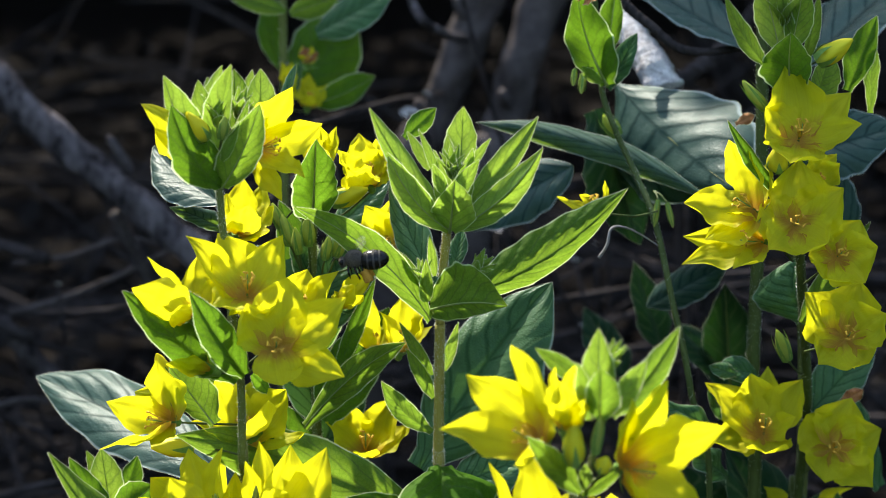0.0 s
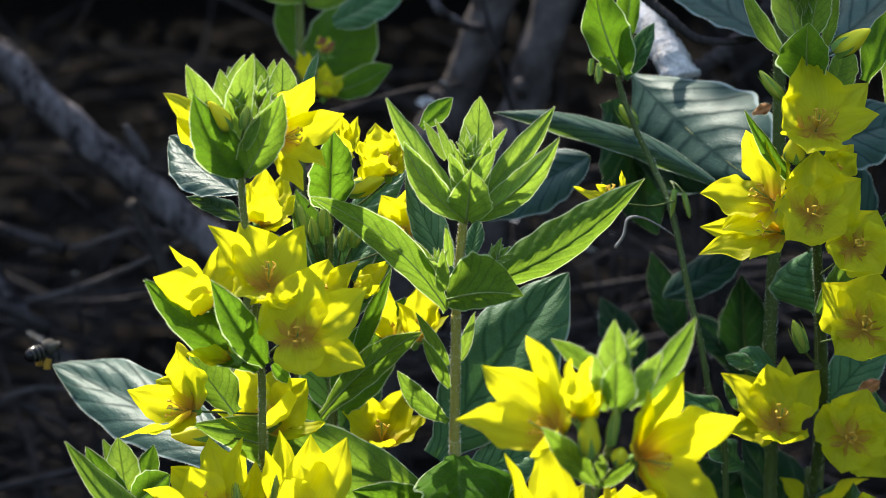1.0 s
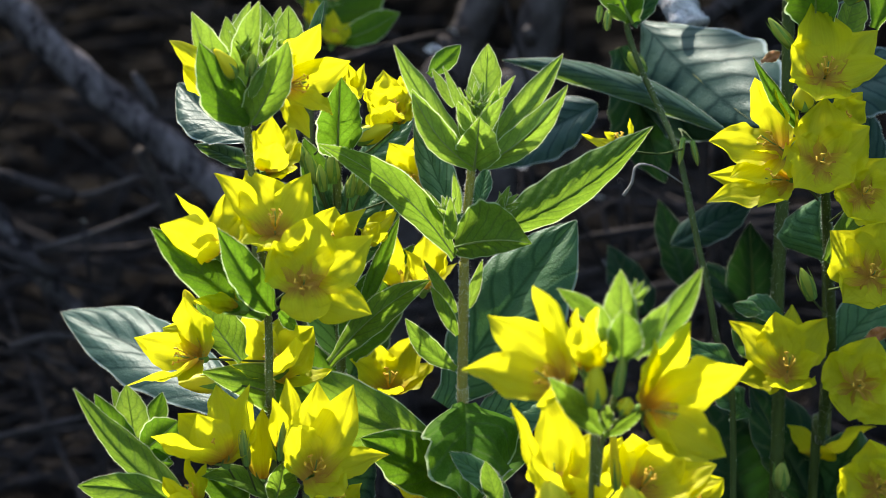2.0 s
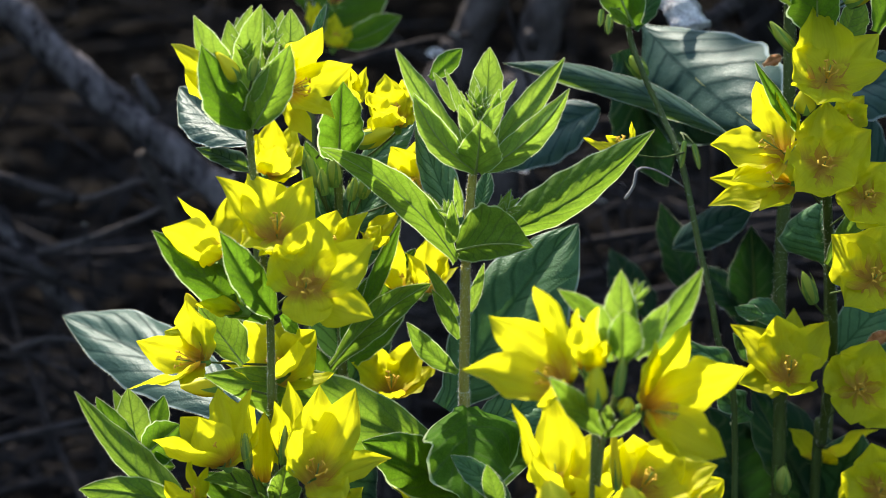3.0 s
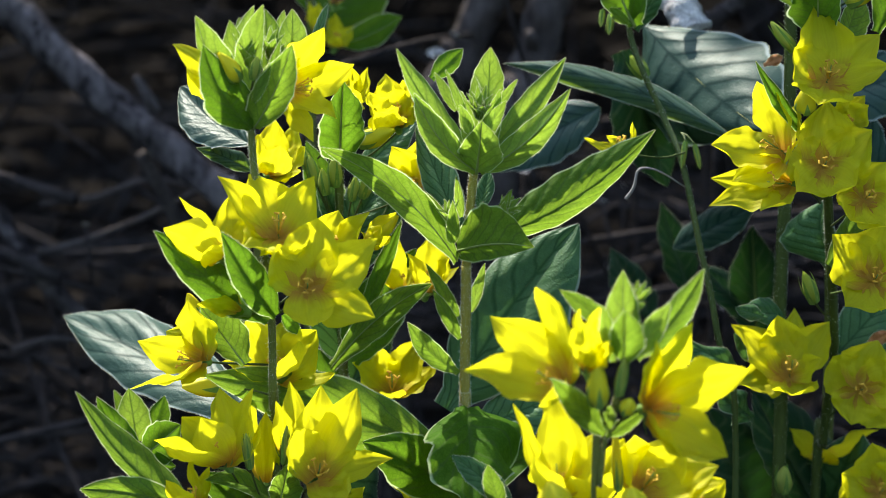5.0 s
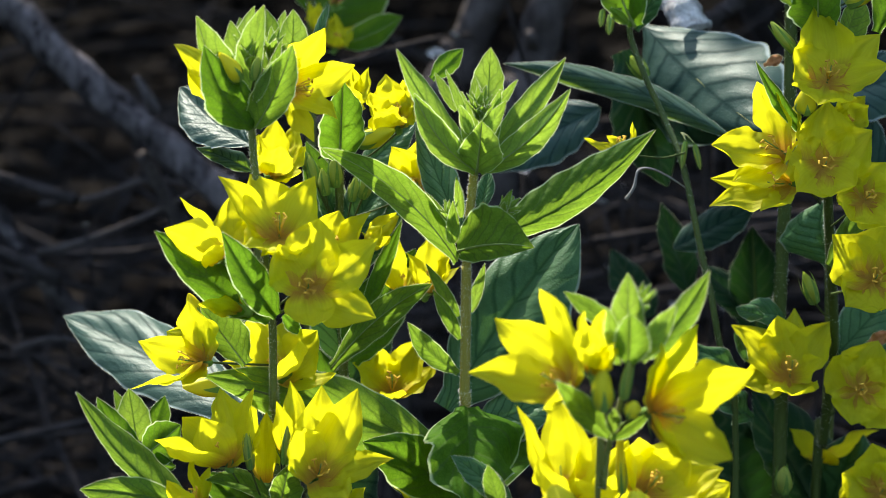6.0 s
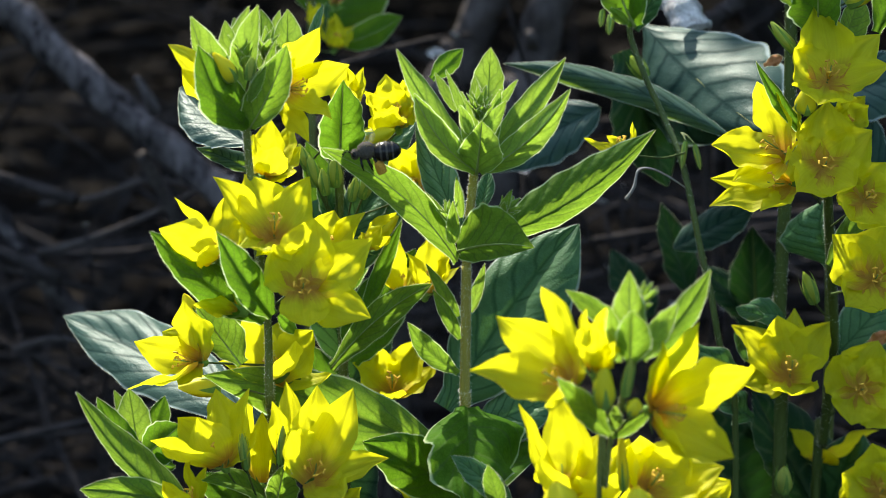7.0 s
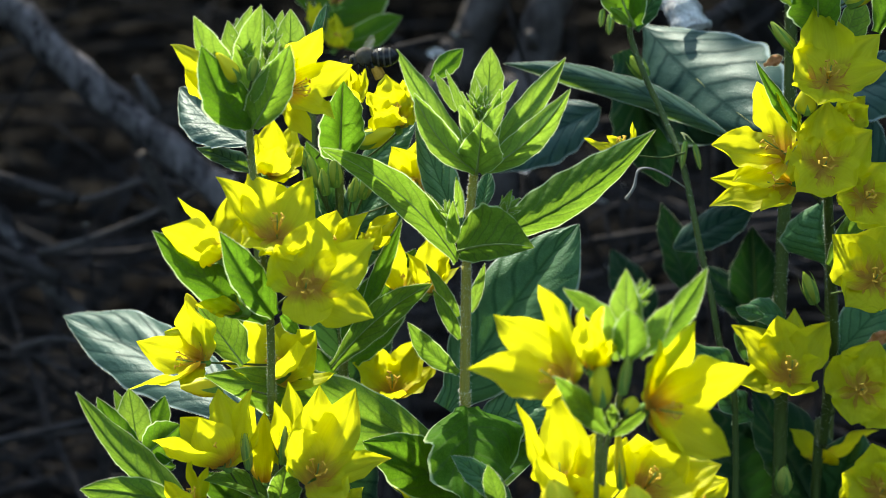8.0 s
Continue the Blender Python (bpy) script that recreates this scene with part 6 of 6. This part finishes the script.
flower(plant_v, (-0.0521, 0.282, 0.5744), (0.21, -0.09, 0.97), (((-0.0061, 0.002, 0.015), 0.0093, (-0.62, 0.71, -0.35)), ((0.0008, 0.004, 0.0141), 0.0099, (-0.40, 0.89, -0.23)), ((0.009, 0, 0.0093), 0.0093, (0.57, 0.61, -0.56)), ((0.0023, -0.008, 0.0057), 0.0082, (-0.17, -0.61, -0.78)),), (-0.0631, 0.298, 0.5705), crumple=0.4)
flower(plant_v, (-0.0613, 0.288, 0.5805), (0.10, -0.09, 0.99), (((-0.0026, 0.002, 0.0134), 0.0072, (-0.76, 0.60, -0.24)), ((0.0013, 0, 0.0132), 0.0072, (-0.07, 1.00, 0.01)), ((-0.0001, -0.006, 0.0092), 0.0066, (-0.22, -0.81, -0.53)),), (-0.0636, 0.298, 0.5747), crumple=0.4)
flower(plant_v, (-0.0519, 0.284, 0.5943), (-0.01, -0.52, 0.85), (((-0.0024, 0.002, 0.0079), 0.0055, (-0.25, 0.92, -0.31)), ((0.0019, 0.002, 0.0073), 0.0055, (0.22, 0.92, -0.31)), ((0.0042, -0.002, 0.0046), 0.0049, (0.75, 0.45, -0.49)),), (-0.0622, 0.298, 0.59), crumple=0.4)
blade(plant_v, (-0.0519, 0.284, 0.5943), (-0.054, 0.28, 0.6035), (-0.0019, 0.0024, -0.0006), (0.0019, -0.0024, 0.0006), DRY, peak=0.5, wave=0.6, rows=10, name="withered_petal")
blade(plant_v, (-0.0519, 0.284, 0.5943), (-0.0471, 0.28, 0.6003), (-0.0016, 0.0012, 0.0006), (0.0016, -0.0012, -0.0009), DRY, peak=0.5, wave=0.6, rows=10, name="withered_petal")

# ---- broad dark leaves behind ----
plant_w = plant("broadleaf_plant", (0.1678, 0.15, 0), "broad dark blue-green leaves with pale sheen behind the flowers", "plant", "broadleaf plants")
stem(plant_w, [(0.1678, 0.15, 0), (0.1678, 0.15, 0.3902), (0.1668, 0.15, 0.4788), (0.1592, 0.14, 0.5388), (0.1436, 0.13, 0.5639)], 0.0030, 0.0020)
blade(plant_w, (0.0842, 0.17, 0.6033), (0.1259, 0.09, 0.573), (-0.0147, 0.0462, -0.0285), (0.0265, 0.0092, 0.0151), BROAD_LEAF, bow=(-0.0009, -0.0006, -0.0023), peak=0.6, quilting=-0.016, rows=56, wave=0.08)
blade(plant_w, (0.1163, 0.1, 0.5672), (0.0244, 0.128, 0.5932), (-0.0019, 0.0018, -0.0062), (0.0023, 0.0086, 0.003), WAXY_LEAF, bow=(0.0032, 0.0014, 0.0054), peak=0.5, quilting=-0.025, rows=56, wave=0.12)
blade(plant_w, (0.066, 0.155, 0.5696), (0.0162, 0.17, 0.5392), (-0.0054, 0.0086, 0.0089), (0.0059, -0.0086, -0.0089), BROAD_LEAF, peak=0.45, quilting=-0.04, rows=40)
blade(plant_w, (0.0767, 0.175, 0.5903), (0.0966, 0.165, 0.5328), (-0.0148, -0.0207, -0.0021), (0.0148, 0.0193, -0.0001), DEEP_SHADE_LEAF, peak=0.5)
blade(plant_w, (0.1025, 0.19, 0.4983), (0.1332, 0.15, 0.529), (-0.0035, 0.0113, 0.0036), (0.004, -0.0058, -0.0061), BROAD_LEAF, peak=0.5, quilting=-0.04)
blade(plant_w, (0.1137, 0.215, 0.4701), (0.098, 0.205, 0.5155), (-0.0077, -0.0109, -0.0003), (0.0093, 0.0118, -0.0016), DEEP_SHADE_LEAF, peak=0.45)
blade(plant_w, (0.0972, 0.23, 0.4547), (0.0783, 0.235, 0.4863), (-0.009, -0.0097, -0.0007), (0.0095, 0.0092, -0.0008), DEEP_SHADE_LEAF, peak=0.45)
blade(plant_w, (0.1427, 0.215, 0.4592), (0.1172, 0.205, 0.4863), (-0.0052, -0.0101, -0.0037), (0.0052, 0.0097, 0.0033), DEEP_SHADE_LEAF, peak=0.45)
blade(plant_w, (0.1435, 0.2, 0.4529), (0.1375, 0.19, 0.5088), (-0.0102, 0.0121, -0.0048), (0.0102, -0.0123, 0.0033), DEEP_SHADE_LEAF, peak=0.45)
blade(plant_w, (0.1841, 0.14, 0.5387), (0.1543, 0.13, 0.584), (-0.0095, -0.0018, -0.0069), (0.0119, 0.0079, 0.0063), BROAD_LEAF, peak=0.5, quilting=-0.025)
blade(plant_w, (0.1541, 0.14, 0.5749), (0.198, 0.13, 0.591), (-0.0024, 0.0134, 0.0112), (0.0024, -0.0095, -0.0122), BROAD_LEAF, peak=0.5, quilting=-0.025, rows=40)
blade(plant_w, (0.1443, 0.165, 0.6167), (0.0846, 0.23, 0.6461), (-0.0052, -0.013, -0.0031), (0.0105, 0.0287, 0.0088), BROAD_LEAF, peak=0.5, quilting=-0.025, rows=56)
blade(plant_w, (0.1611, 0.15, 0.6122), (0.2189, 0.205, 0.6486), (-0.0072, 0.0238, 0.0046), (0.0058, -0.0183, -0.0033), BROAD_LEAF, peak=0.5, quilting=-0.025, rows=56)
blade(plant_w, (0.133, 0.11, 0.3984), (0.1085, 0.1, 0.4549), (-0.0138, -0.0225, -0.0035), (0.0253, 0.0314, -0.006), DEEP_SHADE_LEAF, peak=0.55, quilting=-0.04)
blade(plant_w, (0.1621, 0.112, 0.3976), (0.1281, 0.108, 0.4596), (-0.0115, -0.0163, -0.0004), (0.0208, 0.0284, -0.0004), DEEP_SHADE_LEAF, peak=0.5)
blade(plant_w, (0.1587, 0.118, 0.3874), (0.1739, 0.11, 0.4415), (-0.0139, 0.0146, -0.0015), (0.0162, -0.0217, 0.001), OLD_LEAF, peak=0.5, quilting=-0.025)
blade(plant_w, (0.1906, 0.1, 0.4451), (0.161, 0.092, 0.4962), (-0.0068, -0.012, -0.0024), (0.0114, 0.016, 0.0004), OLD_LEAF, peak=0.5, quilting=-0.025)
blade(plant_w, (0.126, 0.072, 0.5023), (0.1131, 0.06, 0.5093), (-0.0013, -0.0042, -0.002), (0.0018, 0.0045, 0.0015), OLD_LEAF, peak=0.5)
blade(plant_w, (0.1243, 0.08, 0.4571), (0.1072, 0.06, 0.4758), (-0.0026, -0.0091, -0.0035), (0.0026, 0.008, 0.0029), OLD_LEAF, peak=0.5, quilting=-0.025, wave=0.25)
blade(plant_w, (0.1148, 0.05, 0.4861), (0.0829, 0.02, 0.5079), (-0.0013, -0.0067, -0.0039), (0.0021, 0.0052, 0.0017), OLD_LEAF, bow=(0, 0.0005, 0.002), peak=0.3, wave=0.35)
blade(plant_w, (0.1183, 0.06, 0.4875), (0.1102, 0.04, 0.5056), (-0.0017, -0.0026, -0.0002), (0.0017, -0.0021, 0.0006), OLD_LEAF, peak=0.5, wave=0.3)
blade(plant_w, (0.1258, 0.096, 0.5981), (0.1332, 0.096, 0.6017), (-0.0009, 0.0007, 0.0019), (0.0009, -0.0007, -0.0019), DRY, peak=0.6, wave=0.5, rows=12, name="leaf_edge", label="withered reddish leaf edge")
blade(plant_r, (0.1671, 0.074, 0.4895), (0.1758, 0.07, 0.4964), (-0.0018, 0.0011, 0.0018), (0.0018, -0.0011, -0.002), DRY, peak=0.6, wave=0.5, rows=12, name="withered_petal")

plant_x = plant("broadleaf_plant", (-0.07, 0.08, 0), "broad blue-green leaves with pale sheen on a low shoot", "plant", "broadleaf plants")
stem(plant_x, [(-0.07, 0.08, 0), (-0.07, 0.08, 0.4181), (-0.071, 0.078, 0.453), (-0.0729, 0.078, 0.533), (-0.0736, 0.075, 0.5655)], 0.0024, 0.0018)
blade(plant_x, (-0.0627, 0.01, 0.4769), (-0.1579, 0.116, 0.4893), (-0.0048, -0.0139, -0.0094), (0.0044, 0.0197, 0.0078), BROAD_LEAF, bow=(0, 0.0006, 0.0021), peak=0.56, quilting=-0.024, rows=56)
blade(plant_x, (-0.069, 0.02, 0.5823), (-0.1005, 0.067, 0.595), (-0.0064, -0.0084, -0.0061), (0.0072, -0.0001, 0.0075), BROAD_LEAF, bow=(-0.0013, -0.0003, -0.0012), peak=0.55, quilting=-0.035, rows=50)
blade(plant_x, (-0.0724, 0.05, 0.5662), (-0.0895, 0.02, 0.5815), (-0.0013, -0.0046, -0.0018), (0.0021, 0.0086, 0.0012), WAXY_LEAF, bow=(0, 0.0002, 0.0008), peak=0.42)
leaf(plant_x, (-0.0696, 0.06, 0.4735), (-0.0895, 0.03, 0.5194), 0.0200, (0.3,-0.7,0.6), 0.04, 0.25, LEAF)
leaf(plant_x, (-0.0424, 0.08, 0.4181), (-0.0273, 0.05, 0.463), 0.0360, (0.0,-0.7,0.6), 0.04, 0.25, BROAD_LEAF)

plant_y = plant("loosestrife", (-0.1116, 0, 0), "short leafy loosestrife shoot with closed tip", "plant", "loosestrife plants")
stem(plant_y, [(-0.1116, 0, 0), (-0.1112, 0, 0.4367), (-0.1119, 0, 0.459), (-0.1135, 0, 0.4722)], 0.0016, 0.0012)
blade(plant_y, (-0.1112, 0, 0.4709), (-0.1257, -0.002, 0.494), (-0.0032, -0.0007, -0.0027), (0.004, 0.0032, 0.0021), MID_LEAF, bow=(-0.0012, -0.0003, -0.0012), peak=0.45, name="bract")
blade(plant_y, (-0.1128, 0.006, 0.4722), (-0.1156, 0.008, 0.4941), (-0.0053, -0.0017, -0.0008), (0.0061, 0.0016, -0.0004), BRACT, peak=0.5, name="bract")
blade(plant_y, (-0.1123, 0.014, 0.4692), (-0.1226, 0.018, 0.49), (-0.0029, 0.0003, -0.0014), (0.0033, -0.0004, 0.001), LEAF, peak=0.5, name="bract")
blade(plant_y, (-0.1095, 0.012, 0.47), (-0.1035, 0.016, 0.4885), (-0.0041, 0.0002, 0.0008), (0.0045, -0.0003, -0.0012), MID_LEAF, peak=0.5, name="bract")
blade(plant_y, (-0.1096, -0.006, 0.4718), (-0.0939, -0.016, 0.4884), (-0.0032, 0.0013, 0.0066), (0.0044, -0.0021, -0.006), MID_LEAF, peak=0.45, name="bract")
blade(plant_y, (-0.1082, -0.004, 0.4704), (-0.0963, -0.014, 0.4718), (-0.0008, -0.0004, 0.0046), (-0.0004, 0.0014, -0.0049), MID_LEAF, peak=0.45, name="bract")
blade(plant_y, (-0.1095, -0.006, 0.4744), (-0.1039, -0.022, 0.4692), (-0.0047, 0.0056, -0.0023), (0.0043, -0.0052, 0.0018), MID_LEAF, peak=0.45, name="bract")
blade(plant_y, (-0.0909, -0.046, 0.4716), (-0.1243, -0.052, 0.5131), (-0.0026, -0.0014, -0.002), (0.0056, 0.0085, 0.0008), LEAF, bow=(-0.0015, -0.0009, -0.0033), peak=0.4)
blade(plant_y, (-0.0882, -0.05, 0.4701), (-0.1234, -0.058, 0.4803), (-0.0019, -0.0003, -0.0084), (0.0019, 0.0007, 0.0056), LEAF, bow=(0, 0.0005, 0.0018), peak=0.5)


# ---- the bee ----
BEE_DARK = rough_material("dark_bee_shell", (0.004, 0.004, 0.004), (0.014, 0.012, 0.011), 900.0, 0.25, 0.3, 0.0002)
BEE_BAND = rough_material("pale_bee_hair", (0.02, 0.018, 0.015), (0.09, 0.08, 0.065), 2500.0, 0.8, 0.6, 0.0003)
BEE_FUR = rough_material("grey_bee_fur", (0.020, 0.018, 0.016), (0.13, 0.11, 0.085), 2500.0, 0.9, 0.9, 0.0005)
POLLEN = rough_material("orange_pollen", (0.30, 0.14, 0.015), (0.62, 0.34, 0.05), 2200.0, 0.9, 0.9, 0.0005)


def wing_material():
    m, t, out, n = nodes("clear_wing")
    p = n("BsdfPrincipled", Roughness=0.25)
    p.inputs["Base Color"].default_value = (0.5, 0.5, 0.48, 1)
    tr = n("BsdfTransparent")
    tr.inputs[0].default_value = (0.85, 0.85, 0.84, 1)
    mix = n("MixShader")
    mix.inputs[0].default_value = 0.95
    t.links.new(p.outputs[0], mix.inputs[1])
    t.links.new(tr.outputs[0], mix.inputs[2])
    t.links.new(mix.outputs[0], out.inputs["Surface"])
    return m


WING = wing_material()


def blob(rx, ry, rz, at=(0, 0, 0), seg=16, rings=10, band=0):
    bm = bmesh.new()
    bmesh.ops.create_uvsphere(bm, u_segments=seg, v_segments=rings, radius=1)
    for v in bm.verts:
        v.co = Vector((v.co.z * rx, v.co.y * ry, -v.co.x * rz)) + Vector(at)
    if band:
        for f in bm.faces:
            x = (f.calc_center_median().x - at[0]) / rx
            f.material_index = 1 if (x * 2.5 + 0.25) % 1 < 0.16 and x > -0.85 else 0
    return bm


def build_bee():
    """Head towards +x, belly down, about fourteen millimetres long."""
    root = new("bee")
    tagged(root, "dark furry bee with pale bands, orange pollen on its legs, hovering", "bee")
    ab = blob(0.0047, 0.0031, 0.0030, (-0.0042, 0, -0.0006), 24, 24, 1)
    finish("abdomen", ab, (BEE_DARK, BEE_BAND), root, "black abdomen with pale bands")
    finish("thorax", blob(0.0029, 0.0028, 0.0028, (0.0014, 0, 0.0002)), BEE_FUR, root)
    head = finish("head", blob(0.0013, 0.0018, 0.0017, (0.0048, 0, -0.0005)), BEE_FUR, root)
    for s in (-1, 1):
        finish("eye", blob(0.0006, 0.0005, 0.0010, (0.0051, s * 0.0015, -0.0003), 10, 8), BEE_DARK, head)
        bm = bmesh.new()
        add_tube(bm, spline([Vector((0.0058, s * 0.0005, 0.0)), Vector((0.0072, s * 0.0010, 0.0008)), Vector((0.0086, s * 0.0014, -0.0006))], 4), (0.00014, 0.00012), 5)
        finish("antenna", bm, BEE_DARK, head)
        for x, l, w, name in ((0.0014, 0.0092, 0.0030, "fore_wing"), (0.0002, 0.0064, 0.0022, "hind_wing")):
            bm = bmesh.new()
            ring = [bm.verts.new((x - 0.25 * l * (1 - math.cos(a)) * 0.5 + w * 0.5 * math.sin(a), s * (0.0016 + l * (1 - math.cos(a)) / 2), 0.0018 + 0.30 * l * (1 - math.cos(a)) / 2 + 0.0003 * math.sin(3 * a)))
                    for a in [math.tau * k / 20 for k in range(20)]]
            bm.faces.new(ring)
            finish(name, bm, WING, root, "clear veined wing")
        for k, (x, reach) in enumerate(((0.0032, 0.0034), (0.0014, 0.0040), (-0.0004, 0.0052))):
            bm = bmesh.new()
            knee = Vector((x - 0.0004 * k, s * 0.0028, -0.0030))
            add_tube(bm, spline([Vector((x, s * 0.0012, -0.0014)), knee, Vector((x - 0.0010 * k - 0.0004, s * 0.0024, -0.0016 - reach))], 4), (0.0004, 0.00022), 6)
            leg = finish("leg", bm, BEE_DARK, root)
            if k == 2:
                pb = bmesh.new()
                line = spline([knee, knee + Vector((-0.0008, 0, -0.0016)), knee + Vector((-0.0014, 0, -0.0034))], 4)
                add_tube(pb, line, (0.0011, 0.0013), 10, 0.25, s)
                finish("pollen_load", pb, POLLEN, leg, "orange-yellow pollen load")
    for piece in root.children_recursive:
        piece.data.transform(Matrix.Scale(1.14, 4))
    return root


bee = build_bee()

passing_bee = tagged(copy_thing(bee, pose(0.3, 0, 0.6)), "dark bee flying fast past the flowers")
leaving_bee = tagged(copy_thing(bee, pose(-0.3, 0, 0.5)), "dark bee darting away over the ground")

# lean of the swaying stems: seconds, degrees towards the camera, degrees to the side
SWAY_A = [(0, 0, -0.12), (0.5, 0, 0.06), (1, 0, 0.04), (1.5, 0, -0.02), (2.8, 0, 0), (4, 0, 0), (4.5, 0, 0.01), (6, 0, 0.05), (6.5, 0, 0.05), (6.8, 0, -0.02), (7, 0, -0.12), (7.5, 0, -0.06), (8, 0, -0.03)]
SWAY_F = [(0, 0, 0.12), (0.5, 0, 0.16), (1, 0.1, 0.10), (1.5, 0.5, 0.05), (2.2, 0.2, 0.04), (3, 0, 0.03), (4, 0, 0), (4.5, 0, 0.01), (6, 0.25, 0.18), (6.5, 0.32, 0.22), (7, 0.05, 0.24), (7.5, -0.22, 0.10), (8, -0.12, 0.16)]
FLIGHT = [
    (0.0, pose(*(-0.0195, -0.04, 0.5768), 0, 6, 176)),
    (0.1, pose(*(-0.0214, -0.04, 0.5778), 0, 4, 180)),
    (0.2, pose(*(-0.0265, -0.036, 0.5782), 0, 0, 184)),
    (0.3, pose(*(-0.0345, -0.024, 0.5749), 0, 0, 190)),
    (0.5, pose(*(-0.038, 0.004, 0.5524), 0, 5, 200)),
    (3.5, pose(*(-0.038, 0.004, 0.5513), 0, 5, 210)),
    (6.5, pose(*(-0.038, 0.004, 0.5524), 0, 0, 200)),
    (6.8, pose(*(-0.0368, -0.026, 0.5708), 0, 0, 190)),
    (6.9, pose(*(-0.0227, -0.04, 0.5871), 0, 10, 185)),
    (7.0, pose(*(-0.0243, -0.04, 0.5937), 0, 6, 184)),
    (7.1, pose(*(-0.0279, -0.036, 0.5922), 0, 8, 220)),
    (7.2, pose(*(-0.0235, -0.034, 0.598), 0, -8, 215)),
    (7.3, pose(*(-0.0179, -0.03, 0.6034), 0, -8, 195)),
    (7.4, pose(*(-0.0185, -0.026, 0.6142), 0, 22, 185)),
    (7.5, pose(*(-0.0214, -0.022, 0.6166), 0, 12, 185)),
    (7.6, pose(*(-0.0232, -0.02, 0.6187), 0, 8, 182)),
    (7.7, pose(*(-0.0238, -0.02, 0.6207), 0, 6, 182)),
    (7.8, pose(*(-0.0238, -0.02, 0.6209), 0, 8, 180)),
    (7.9, pose(*(-0.0249, -0.02, 0.6209), 0, 8, 180)),
    (8.0, pose(*(-0.0253, -0.02, 0.622), 0, 6, 178)),
]

PASSING = [
    (0.0, pose(*(0.3106, 0.02, 0.5736), 0, 0, 180)),
    (1.1, pose(*(0.2702, 0.02, 0.5673), 0, 0, 180)),
    (1.2, pose(*(0.1925, 0.02, 0.5609), 0, 0, 180)),
    (1.3, pose(*(0.1024, 0.06, 0.5415), 0, 4, 185)),
    (1.4, pose(*(0.0031, -0.03, 0.521), 0, 10, 182)),
    (1.5, pose(*(-0.1325, 0.04, 0.526), 0, -6, 178)),
    (1.6, pose(*(-0.2618, 0.06, 0.5354), 0, -4, 180)),
    (2.2, pose(*(-0.3659, 0.06, 0.5377), 0, 0, 180)),
    (8.0, pose(*(-0.3877, 0.06, 0.5377), 0, 0, 180)),
]
LEAVING = [
    (0.0, pose(*(-0.3396, 0.1, 0.5154), 0, 0, 20)),
    (0.9, pose(*(-0.2623, 0.1, 0.5082), 0, 0, 10)),
    (1.0, pose(*(-0.1572, 0.1, 0.5011), 0, -8, 40)),
    (1.1, pose(*(-0.2299, 0.06, 0.4944), 0, 0, 100)),
    (1.6, pose(*(-0.3275, 0.06, 0.4875), 0, 0, 150)),
    (8.0, pose(*(-0.3716, 0.06, 0.4875), 0, 0, 150)),
]



def motions():
    """The bee's flight and the sway of the stems in the breeze."""
    def sway(thing, rows):
        b = thing.location.copy()
        walk(thing, [(t, Matrix.Translation(b) @ pose(0, 0, 0, rx, ry, 0)) for t, rx, ry in rows])
    sway(plant_a, SWAY_A)
    sway(plant_f, SWAY_F)
    walk(bee, FLIGHT)
    walk(passing_bee, PASSING)
    walk(leaving_bee, LEAVING)


motions()
